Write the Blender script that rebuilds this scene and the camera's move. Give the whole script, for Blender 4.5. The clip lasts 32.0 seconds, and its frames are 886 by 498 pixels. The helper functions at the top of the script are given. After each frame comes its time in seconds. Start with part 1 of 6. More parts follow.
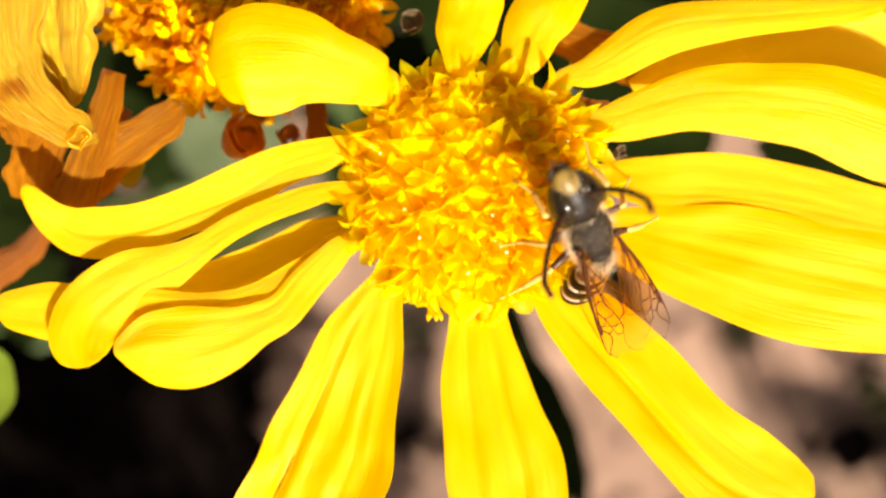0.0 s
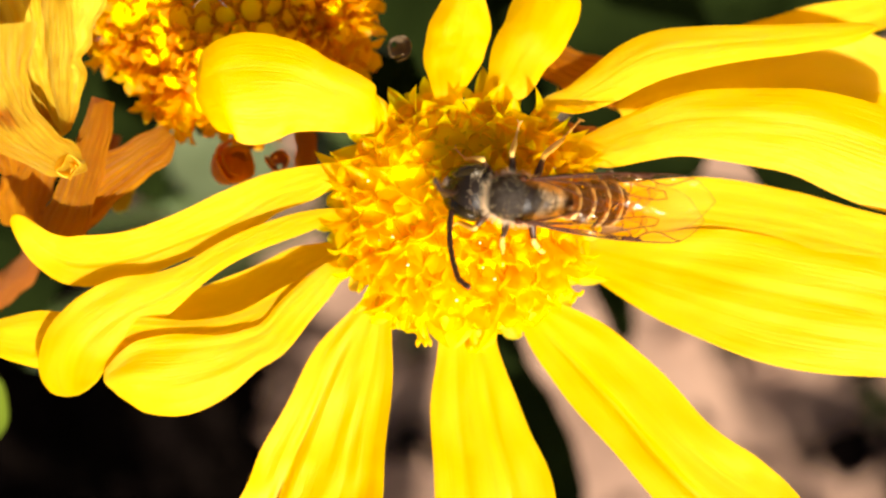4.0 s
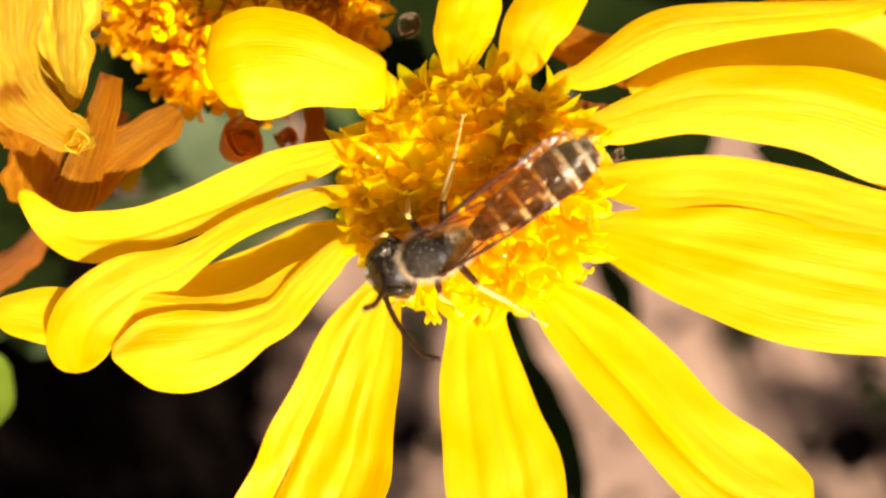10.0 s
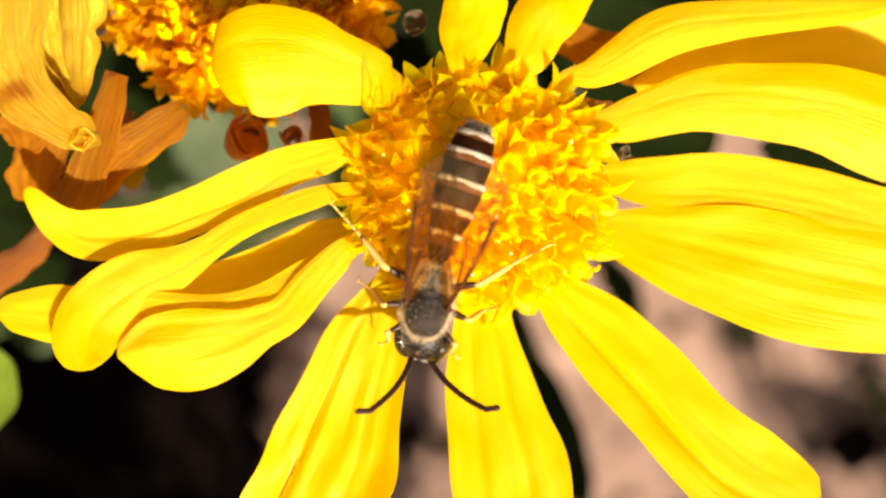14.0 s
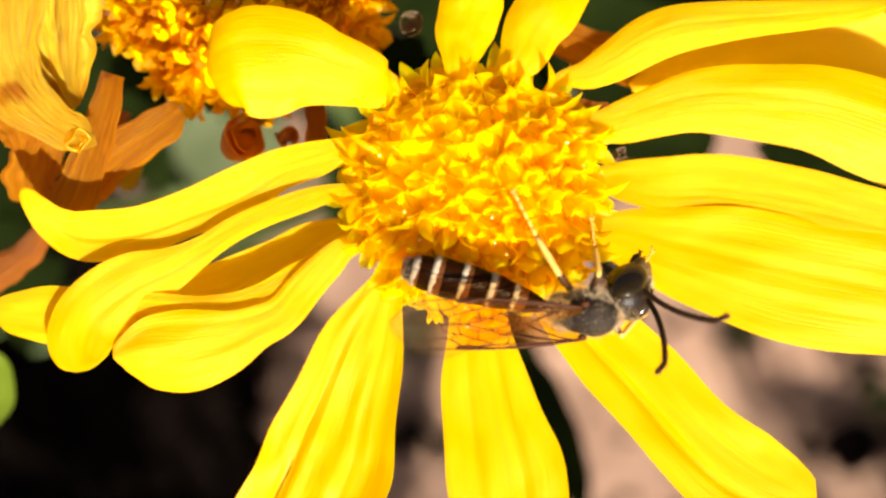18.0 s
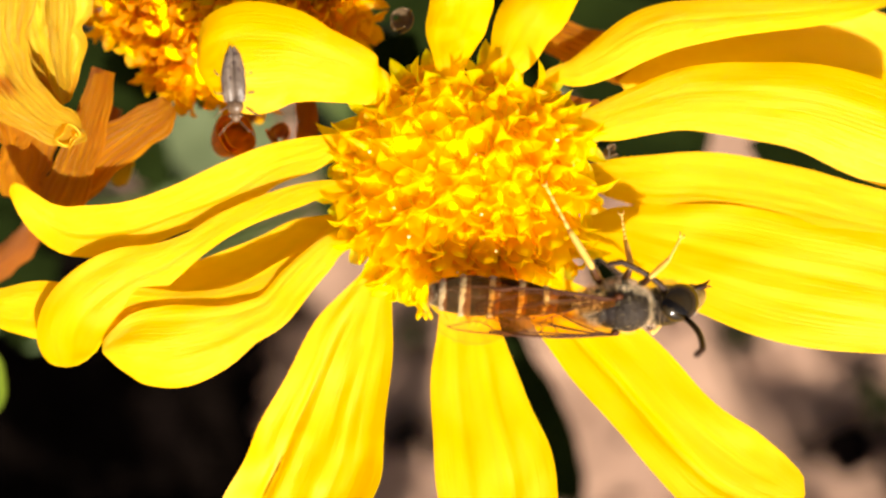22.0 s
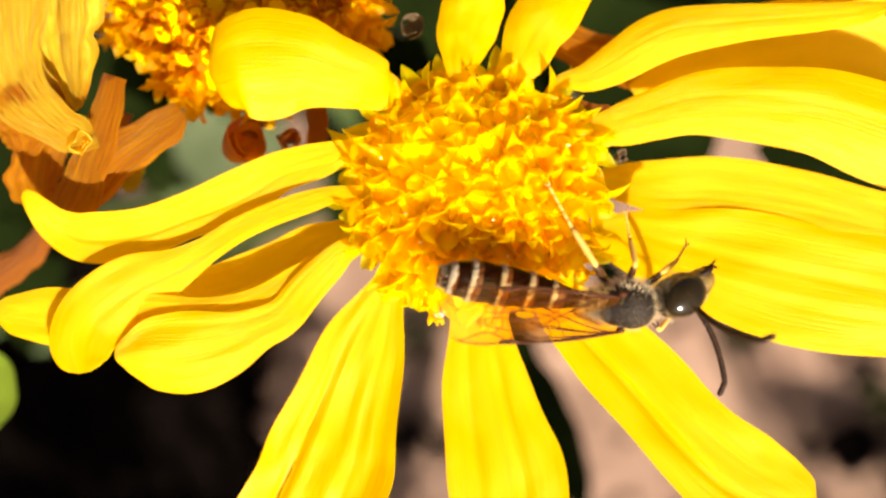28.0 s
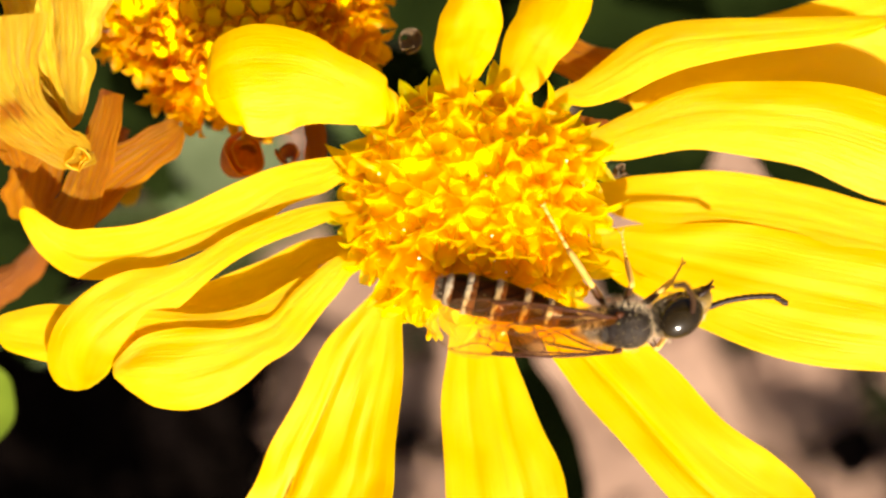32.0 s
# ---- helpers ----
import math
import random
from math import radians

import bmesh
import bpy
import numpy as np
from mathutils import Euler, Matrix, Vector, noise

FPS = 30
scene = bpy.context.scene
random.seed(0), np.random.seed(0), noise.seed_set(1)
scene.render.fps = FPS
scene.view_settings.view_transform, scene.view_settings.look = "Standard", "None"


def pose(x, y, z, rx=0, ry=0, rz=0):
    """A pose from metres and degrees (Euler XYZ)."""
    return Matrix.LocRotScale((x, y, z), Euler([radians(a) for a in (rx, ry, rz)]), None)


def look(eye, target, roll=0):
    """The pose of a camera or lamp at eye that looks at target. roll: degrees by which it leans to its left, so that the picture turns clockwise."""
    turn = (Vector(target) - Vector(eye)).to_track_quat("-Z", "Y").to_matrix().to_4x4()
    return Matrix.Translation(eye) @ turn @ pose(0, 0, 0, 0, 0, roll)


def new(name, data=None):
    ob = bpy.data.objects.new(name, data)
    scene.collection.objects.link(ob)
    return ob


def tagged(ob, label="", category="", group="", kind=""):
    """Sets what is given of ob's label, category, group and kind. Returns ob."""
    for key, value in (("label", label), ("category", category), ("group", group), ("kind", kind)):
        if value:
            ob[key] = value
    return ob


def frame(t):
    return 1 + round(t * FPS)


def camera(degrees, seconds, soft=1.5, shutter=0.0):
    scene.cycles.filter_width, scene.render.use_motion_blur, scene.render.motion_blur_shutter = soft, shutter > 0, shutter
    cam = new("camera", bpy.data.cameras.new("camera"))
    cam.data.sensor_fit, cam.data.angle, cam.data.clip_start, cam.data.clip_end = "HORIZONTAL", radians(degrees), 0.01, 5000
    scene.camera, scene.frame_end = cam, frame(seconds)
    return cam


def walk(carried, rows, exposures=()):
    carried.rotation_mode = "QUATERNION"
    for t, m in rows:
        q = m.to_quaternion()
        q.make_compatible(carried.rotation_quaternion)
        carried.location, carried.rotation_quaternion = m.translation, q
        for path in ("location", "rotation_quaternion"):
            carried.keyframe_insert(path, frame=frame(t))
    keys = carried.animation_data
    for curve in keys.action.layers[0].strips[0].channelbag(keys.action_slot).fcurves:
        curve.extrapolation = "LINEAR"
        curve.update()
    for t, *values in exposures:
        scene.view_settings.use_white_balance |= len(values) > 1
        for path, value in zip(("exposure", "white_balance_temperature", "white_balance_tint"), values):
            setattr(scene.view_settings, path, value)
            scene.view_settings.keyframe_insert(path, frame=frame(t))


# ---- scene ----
MM = 0.001

# ---- camera: a close-up lens held over the flower, looking straight down ----
cam = camera(38.6, 32.0, soft=2.4)
cam.data.dof.use_dof = True
cam.data.dof.focus_distance = 43.2 * MM
cam.data.dof.aperture_fstop = 34.0
walk(cam, [
    (0, pose(0 * MM, 0 * MM, 44.8 * MM, 0, 0, 0)),
    (0.5, pose(-0.06 * MM, 0.091 * MM, 44.83 * MM, 0, 0, 0.01)),
    (1, pose(-0.075 * MM, 0.105 * MM, 44.83 * MM, 0, 0, -0.07)),
    (1.5, pose(-0.02 * MM, 0.027 * MM, 44.82 * MM, 0, 0, -0.01)),
    (2, pose(0.06 * MM, 0.091 * MM, 44.8 * MM, 0, 0, -0.02)),
    (2.5, pose(0.142 * MM, 0.2 * MM, 44.9 * MM, 0, 0, -0.02)),
    (3, pose(0.101 * MM, 0.697 * MM, 44.91 * MM, 0, 0, -0.17)),
    (3.5, pose(0.457 * MM, 1.019 * MM, 44.98 * MM, 0, 0, -0.31)),
    (5.5, pose(0.1 * MM, 0.312 * MM, 44.73 * MM, 0, 0, -0.12)),
    (6, pose(0.315 * MM, 0.288 * MM, 44.69 * MM, 0, 0, -0.16)),
    (6.5, pose(0.336 * MM, 0.046 * MM, 44.7 * MM, 0, 0, -0.04)),
    (7, pose(-0.005 * MM, -0.025 * MM, 44.67 * MM, 0, 0, -0.09)),
    (7.5, pose(-0.058 * MM, 0.091 * MM, 44.77 * MM, 0, 0, -0.14)),
    (8, pose(-0.016 * MM, 0.018 * MM, 44.8 * MM, 0, 0, -0.15)),
    (8.5, pose(0.101 * MM, 0.055 * MM, 44.81 * MM, 0, 0, -0.11)),
    (9, pose(0.075 * MM, 0.069 * MM, 44.88 * MM, 0, 0, -0.16)),
    (9.5, pose(0.184 * MM, -0.03 * MM, 44.89 * MM, 0, 0, -0.07)),
    (10, pose(0.064 * MM, 0.123 * MM, 44.76 * MM, 0, 0, -0.13)),
    (10.5, pose(0.244 * MM, 0.008 * MM, 44.68 * MM, 0, 0, -0.09)),
    (11, pose(0.137 * MM, 0.024 * MM, 44.74 * MM, 0, 0, -0.05)),
    (11.5, pose(0.063 * MM, 0.012 * MM, 44.73 * MM, 0, 0, -0.11)),
    (12, pose(0.016 * MM, 0.172 * MM, 44.75 * MM, 0, 0, -0.16)),
    (12.5, pose(0.191 * MM, -0.121 * MM, 44.82 * MM, 0, 0, 0.03)),
    (13, pose(0.243 * MM, -0.186 * MM, 44.75 * MM, 0, 0, 0.06)),
    (13.5, pose(-0.005 * MM, 0.115 * MM, 44.65 * MM, 0, 0, -0.08)),
    (14, pose(-0.141 * MM, 0.048 * MM, 44.69 * MM, 0, 0, -0.15)),
    (14.5, pose(-0.101 * MM, 0.048 * MM, 44.75 * MM, 0, 0, -0.04)),
    (16.5, pose(-0.065 * MM, 0.127 * MM, 44.69 * MM, 0, 0, -0.08)),
    (17, pose(-0.061 * MM, 0.019 * MM, 44.7 * MM, 0, 0, -0.11)),
    (17.5, pose(-0.051 * MM, 0.063 * MM, 44.64 * MM, 0, 0, -0.06)),
    (18, pose(0.005 * MM, 0.085 * MM, 44.68 * MM, 0, 0, -0.13)),
    (18.5, pose(0.301 * MM, 0.2 * MM, 44.78 * MM, 0, 0, -0.01)),
    (19, pose(0.129 * MM, -0.063 * MM, 44.71 * MM, 0, 0, -0.09)),
    (19.5, pose(0.147 * MM, 0.121 * MM, 44.73 * MM, 0, 0, -0.06)),
    (20, pose(0.013 * MM, 0.09 * MM, 44.73 * MM, 0, 0, -0.08)),
    (20.5, pose(0.264 * MM, 0.198 * MM, 44.73 * MM, 0, 0, -0.04)),
    (21, pose(0.118 * MM, 0.171 * MM, 44.82 * MM, 0, 0, -0.06)),
    (21.5, pose(0.161 * MM, 0.018 * MM, 44.75 * MM, 0, 0, -0.05)),
    (22, pose(0.361 * MM, -0.032 * MM, 44.73 * MM, 0, 0, 0.08)),
    (22.5, pose(0.2 * MM, 0.02 * MM, 44.72 * MM, 0, 0, -0.04)),
    (23, pose(-0.018 * MM, -0.041 * MM, 44.8 * MM, 0, 0, -0.04)),
    (23.5, pose(-0.181 * MM, -0.031 * MM, 44.75 * MM, 0, 0, -0.04)),
    (24, pose(-0.329 * MM, -0.154 * MM, 44.79 * MM, 0, 0, -0.01)),
    (24.5, pose(-0.315 * MM, -0.226 * MM, 44.8 * MM, 0, 0, 0.01)),
    (25, pose(-0.075 * MM, 0.014 * MM, 44.79 * MM, 0, 0, -0.06)),
    (25.5, pose(-0.006 * MM, 0.062 * MM, 44.8 * MM, 0, 0, -0.06)),
    (27.5, pose(0.073 * MM, 0.172 * MM, 44.76 * MM, 0, 0, -0.1)),
    (28, pose(-0.032 * MM, 0.152 * MM, 44.8 * MM, 0, 0, -0.08)),
    (28.5, pose(-0.167 * MM, 0.121 * MM, 44.8 * MM, 0, 0, -0.09)),
    (29, pose(-0.147 * MM, 0.069 * MM, 44.8 * MM, 0, 0, -0.05)),
    (29.5, pose(-0.084 * MM, 0.013 * MM, 44.77 * MM, 0, 0, -0.08)),
    (30, pose(-0.077 * MM, 0.053 * MM, 44.79 * MM, 0, 0, -0.1)),
    (30.5, pose(-0.031 * MM, 0.155 * MM, 44.75 * MM, 0, 0, -0.09)),
    (31, pose(-0.025 * MM, 0.354 * MM, 44.72 * MM, 0, 0, -0.15)),
    (31.5, pose(-0.148 * MM, 0.755 * MM, 44.72 * MM, 0, 0, -0.28)),
    (32, pose(0.018 * MM, 0.691 * MM, 44.71 * MM, 0, 0, -0.22)),
], exposures=[(0, 1.02, 7000, 10), (32, 1.02, 7000, 10)])

# ---- daylight ----
SUN = Vector((0.32, -0.61, 0.72)).normalized()
world = bpy.data.worlds.new("sky")
scene.world = world
world.use_nodes = True
wn = world.node_tree.nodes
sky = wn.new("ShaderNodeTexSky")
sky.sky_type, sky.sun_disc = "NISHITA", False
sky.air_density, sky.dust_density = 0.6, 5.0
sky.sun_elevation = math.asin(SUN.z)
sky.sun_rotation = math.atan2(SUN.x, SUN.y)
wn["Background"].inputs["Strength"].default_value = 0.05
world.node_tree.links.new(sky.outputs[0], wn["Background"].inputs["Color"])
sun = new("sun", bpy.data.lights.new("sun", "SUN"))
sun.data.energy, sun.data.angle, sun.data.color = 5.05, radians(0.55), (1.0, 0.95, 0.88)
sun.matrix_world = look(SUN, (0, 0, 0))


# ---- materials ----
def material(name, base, rough=0.5, second=None, scale=900, stretch=(1, 1, 1), bump=0.0, bump_scale=None,
             through_light=None, spec=0.4, vary=0.0, coat=0.0, spots=None, soft=0.0, clear=None):
    """base and second colours mixed by noise at two scales; bump in mm; through_light: colour and share of light
    scattered through; clear: colour and share of light let straight through thin tissue."""
    m = bpy.data.materials.new(name)
    m.use_nodes = True
    n, l = m.node_tree.nodes, m.node_tree.links
    p = n["Principled BSDF"]
    p.inputs["Roughness"].default_value = rough
    p.inputs["Specular IOR Level"].default_value = spec
    p.inputs["Coat Weight"].default_value = coat
    if soft:
        p.inputs["Subsurface Weight"].default_value = 0.7
        p.inputs["Subsurface Radius"].default_value = (1.0, 0.55, 0.02)
        p.inputs["Subsurface Scale"].default_value = soft * MM
    co = n.new("ShaderNodeTexCoord")
    mp = n.new("ShaderNodeMapping")
    mp.inputs["Scale"].default_value = stretch
    l.new(co.outputs["UV" if stretch != (1, 1, 1) else "Object"], mp.inputs["Vector"])
    no = n.new("ShaderNodeTexNoise")
    no.inputs["Scale"].default_value, no.inputs["Detail"].default_value = scale, 5
    l.new(mp.outputs[0], no.inputs["Vector"])
    big = n.new("ShaderNodeTexNoise")
    big.inputs["Scale"].default_value, big.inputs["Detail"].default_value = scale * 0.17, 2
    l.new(mp.outputs[0], big.inputs["Vector"])
    mean = n.new("ShaderNodeMath")
    mean.operation = "MULTIPLY_ADD"
    mean.inputs[1].default_value = 0.5
    l.new(no.outputs[0], mean.inputs[0])
    half = n.new("ShaderNodeMath")
    half.operation = "MULTIPLY"
    half.inputs[1].default_value = 0.5
    l.new(big.outputs[0], half.inputs[0])
    l.new(half.outputs[0], mean.inputs[2])
    ramp = n.new("ShaderNodeValToRGB")
    ramp.color_ramp.elements[0].position, ramp.color_ramp.elements[1].position = 0.36, 0.64
    ramp.color_ramp.elements[0].color = (*base, 1)
    ramp.color_ramp.elements[1].color = (*(second or base), 1)
    l.new(mean.outputs[0], ramp.inputs[0])
    colour = ramp.outputs[0]
    if spots:
        sp = n.new("ShaderNodeTexNoise")
        sp.inputs["Scale"].default_value, sp.inputs["Detail"].default_value = spots[1], 3
        l.new(co.outputs["Object"], sp.inputs["Vector"])
        sr = n.new("ShaderNodeValToRGB")
        sr.color_ramp.elements[0].position, sr.color_ramp.elements[1].position = spots[2], spots[2] + 0.06
        l.new(sp.outputs[0], sr.inputs[0])
        mx = n.new("ShaderNodeMix")
        mx.data_type = "RGBA"
        l.new(sr.outputs[0], mx.inputs[0])
        l.new(colour, mx.inputs[6])
        mx.inputs[7].default_value = (*spots[0], 1)
        colour = mx.outputs[2]
    if vary:
        info = n.new("ShaderNodeObjectInfo")
        hsv = n.new("ShaderNodeHueSaturation")
        rng = n.new("ShaderNodeMapRange")
        rng.inputs[3].default_value, rng.inputs[4].default_value = 1 - vary, 1 + vary
        l.new(info.outputs["Random"], rng.inputs[0])
        l.new(rng.outputs[0], hsv.inputs["Value"])
        l.new(colour, hsv.inputs["Color"])
        colour = hsv.outputs[0]
    l.new(colour, p.inputs["Base Color"])
    if bump:
        b = n.new("ShaderNodeBump")
        b.inputs["Distance"].default_value, b.inputs["Strength"].default_value = bump * MM, 1.0
        src = no
        if bump_scale:
            src = n.new("ShaderNodeTexNoise")
            src.inputs["Scale"].default_value, src.inputs["Detail"].default_value = bump_scale, 3
            l.new(co.outputs["Object"], src.inputs["Vector"])
        l.new(src.outputs[0], b.inputs["Height"])
        l.new(b.outputs[0], p.inputs["Normal"])
    if through_light:
        tr = n.new("ShaderNodeBsdfTranslucent")
        tr.inputs["Color"].default_value = (*through_light[0], 1)
        mix = n.new("ShaderNodeMixShader")
        mix.inputs[0].default_value = through_light[1]
        l.new(p.outputs[0], mix.inputs[1])
        l.new(tr.outputs[0], mix.inputs[2])
        l.new(mix.outputs[0], n["Material Output"].inputs["Surface"])
        if clear:
            see = n.new("ShaderNodeBsdfTransparent")
            see.inputs["Color"].default_value = (*clear[0], 1)
            thin = n.new("ShaderNodeMixShader")
            thin.inputs[0].default_value = clear[1]
            l.new(mix.outputs[0], thin.inputs[1])
            l.new(see.outputs[0], thin.inputs[2])
            l.new(thin.outputs[0], n["Material Output"].inputs["Surface"])
    return m


PETAL = material("petal_yellow", (0.96, 0.545, 0.001), 0.46, (0.97, 0.65, 0.002), 6, (1, 9, 1), 0.04,
                 through_light=((1.0, 0.84, 0.01), 0.53), spec=0.30, vary=0.03, spots=((0.50, 0.22, 0.01), 1300, 0.735),
                 clear=((1.0, 0.84, 0.10), 0.10))
FLORET = material("floret_yellow", (0.99, 0.72, 0.001), 0.5, (0.99, 0.80, 0.002), 1500, bump=0.01,
                  through_light=((1.0, 0.78, 0.0), 0.58), vary=0.04, spec=0.2, soft=1.5, clear=((1.0, 0.82, 0.15), 0.20))
FLORET_IN = material("floret_throat", (0.98, 0.64, 0.001), 0.5, (0.98, 0.70, 0.002), 1500, through_light=((1.0, 0.70, 0), 0.5), spec=0.1)
CORE = material("receptacle_orange", (0.97, 0.60, 0.001), 0.7, (0.98, 0.66, 0.002), 1200, bump=0.05, spec=0.05, soft=0.8)
OLD_FLORET = material("old_floret_orange", (0.58, 0.29, 0.002), 0.5, (0.68, 0.40, 0.005), 1200, bump=0.03,
                      through_light=((0.90, 0.48, 0.0), 0.5), vary=0.12, spots=((0.40, 0.16, 0.01), 900, 0.68), spec=0.15, soft=0.4)
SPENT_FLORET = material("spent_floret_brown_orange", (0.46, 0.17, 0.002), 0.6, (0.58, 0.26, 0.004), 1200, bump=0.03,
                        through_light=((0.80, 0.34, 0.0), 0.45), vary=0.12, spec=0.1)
DRY_PALE = material("dry_petal_straw", (0.99, 0.82, 0.07), 0.42, (0.86, 0.44, 0.006), 8, (1, 7, 1), 0.3,
                    through_light=((1.0, 0.80, 0.06), 0.5), spots=((0.72, 0.30, 0.012), 260, 0.60), spec=0.35)
DRY_TAN = material("dry_petal_tan", (0.98, 0.78, 0.05), 0.42, (0.78, 0.37, 0.005), 9, (1, 7, 1), 0.35,
                   through_light=((0.98, 0.62, 0.02), 0.5), spots=((0.55, 0.19, 0.006), 330, 0.60), spec=0.35)
DRY_ORANGE = material("dry_petal_orange", (0.74, 0.36, 0.006), 0.45, (0.40, 0.13, 0.003), 5, (1, 13, 1), 0.2,
                      through_light=((0.90, 0.40, 0.01), 0.5), spots=((0.20, 0.06, 0.006), 700, 0.70), spec=0.3)
DRY_BROWN = material("dry_petal_brown", (0.46, 0.15, 0.006), 0.5, (0.28, 0.08, 0.006), 7, (1, 12, 1), 0.09,
                     through_light=((0.65, 0.20, 0.0), 0.35))
STEM = material("stem_green", (0.045, 0.075, 0.018), 0.5, (0.07, 0.10, 0.03), 500, bump=0.05)
LEAF = material("leaf_green", (0.14, 0.20, 0.015), 0.5, (0.18, 0.25, 0.025), 160, bump=0.1,
                through_light=((0.22, 0.30, 0.02), 0.25), vary=0.15, spec=0.1)
# green taken far below leaf tone: shade under the flowers is in the colour
LEAF_SHADE_TONED = material("leaf_green_shade_toned", (0.005, 0.008, 0.002), 0.8, (0.009, 0.014, 0.003), 160, bump=0.1, vary=0.25, spec=0.0)
LEAF_GREY = material("leaf_grey_green", (0.05, 0.068, 0.03), 0.7, (0.078, 0.095, 0.045), 160, bump=0.1, vary=0.1, spec=0.1)
# near-black: the deep shade on the soil is put into this colour
SHADE_BLACK = material("shade_black_leaves", (0.003, 0.002, 0.002), 0.95, (0.006, 0.004, 0.003), 120, bump=0.3, spec=0.0)
SOIL = material("pale_pinkish_soil", (0.31, 0.19, 0.13), 0.9, (0.22, 0.13, 0.09), 160, bump=1.2, bump_scale=260)
PEBBLE = material("soil_crumb", (0.34, 0.21, 0.145), 0.9, (0.24, 0.14, 0.10), 200, bump=0.5, vary=0.25)
CHITIN = material("bee_chitin", (0.010, 0.006, 0.004), 0.42, (0.022, 0.013, 0.008), 2500, bump=0.03, bump_scale=9000, spec=0.25)
CHITIN_GREY = material("bee_mesonotum", (0.013, 0.009, 0.006), 0.5, (0.045, 0.031, 0.020), 7000, bump=0.09, bump_scale=11000, spec=0.16)
TERGITE = material("bee_tergite", (0.006, 0.002, 0.0006), 0.30, (0.022, 0.006, 0.0012), 1300, bump=0.02, bump_scale=9000, spec=0.04)
BAND = material("bee_hair_band", (0.34, 0.27, 0.18), 0.85, (0.56, 0.47, 0.35), 6000, bump=0.05, bump_scale=14000, spec=0.1)
TERGITE_RIM = material("bee_tergite_rim", (0.085, 0.026, 0.005), 0.32, (0.150, 0.048, 0.010), 1500, spec=0.15)
FACE_HAIR = material("bee_face_hair", (0.66, 0.58, 0.46), 0.7, (0.78, 0.71, 0.60), 3000, through_light=((0.75, 0.68, 0.55), 0.4))
HAIR = material("bee_hair", (0.84, 0.70, 0.47), 0.7, (0.88, 0.74, 0.49), 3000, through_light=((0.8, 0.62, 0.38), 0.5))
EYE = material("bee_eye", (0.012, 0.007, 0.0015), 0.13, (0.026, 0.016, 0.004), 2000, spec=0.4)
CLYPEUS = material("bee_face_yellow", (0.05, 0.025, 0.006), 0.45, (0.40, 0.25, 0.05), 2400)
LEG_DARK = material("bee_leg_brown", (0.035, 0.012, 0.004), 0.4, (0.08, 0.030, 0.008), 2500, spec=0.3)
FEELER = material("bee_feeler", (0.018, 0.007, 0.003), 0.5, (0.035, 0.013, 0.005), 2500, spec=0.25)
LEG_PALE = material("bee_leg_yellow", (0.80, 0.46, 0.07), 0.4, (0.85, 0.56, 0.15), 2500, through_light=((0.9, 0.55, 0.1), 0.2))
VEIN = material("wing_vein", (0.050, 0.014, 0.004), 0.45, (0.075, 0.022, 0.006), 2000, spec=0.12)
BUG_GREY = material("bug_wing_grey", (0.065, 0.043, 0.030), 0.45, (0.21, 0.16, 0.125), 3200, bump=0.04, spots=((0.05, 0.03, 0.025), 3600, 0.56))
BUG_BROWN = material("bug_brown", (0.07, 0.040, 0.022), 0.45, (0.15, 0.09, 0.05), 3000, bump=0.02)
NECTAR = material("nectar", (0.9, 0.75, 0.35), 0.08, (0.95, 0.85, 0.5), 900, spec=0.8, coat=1.0)
POLLEN = material("pollen", (0.85, 0.60, 0.12), 0.5, (0.92, 0.74, 0.30), 4000, spec=0.4)
HUSK = material("dry_husk", (0.17, 0.11, 0.055), 0.6, (0.08, 0.05, 0.025), 1500, bump=0.05)


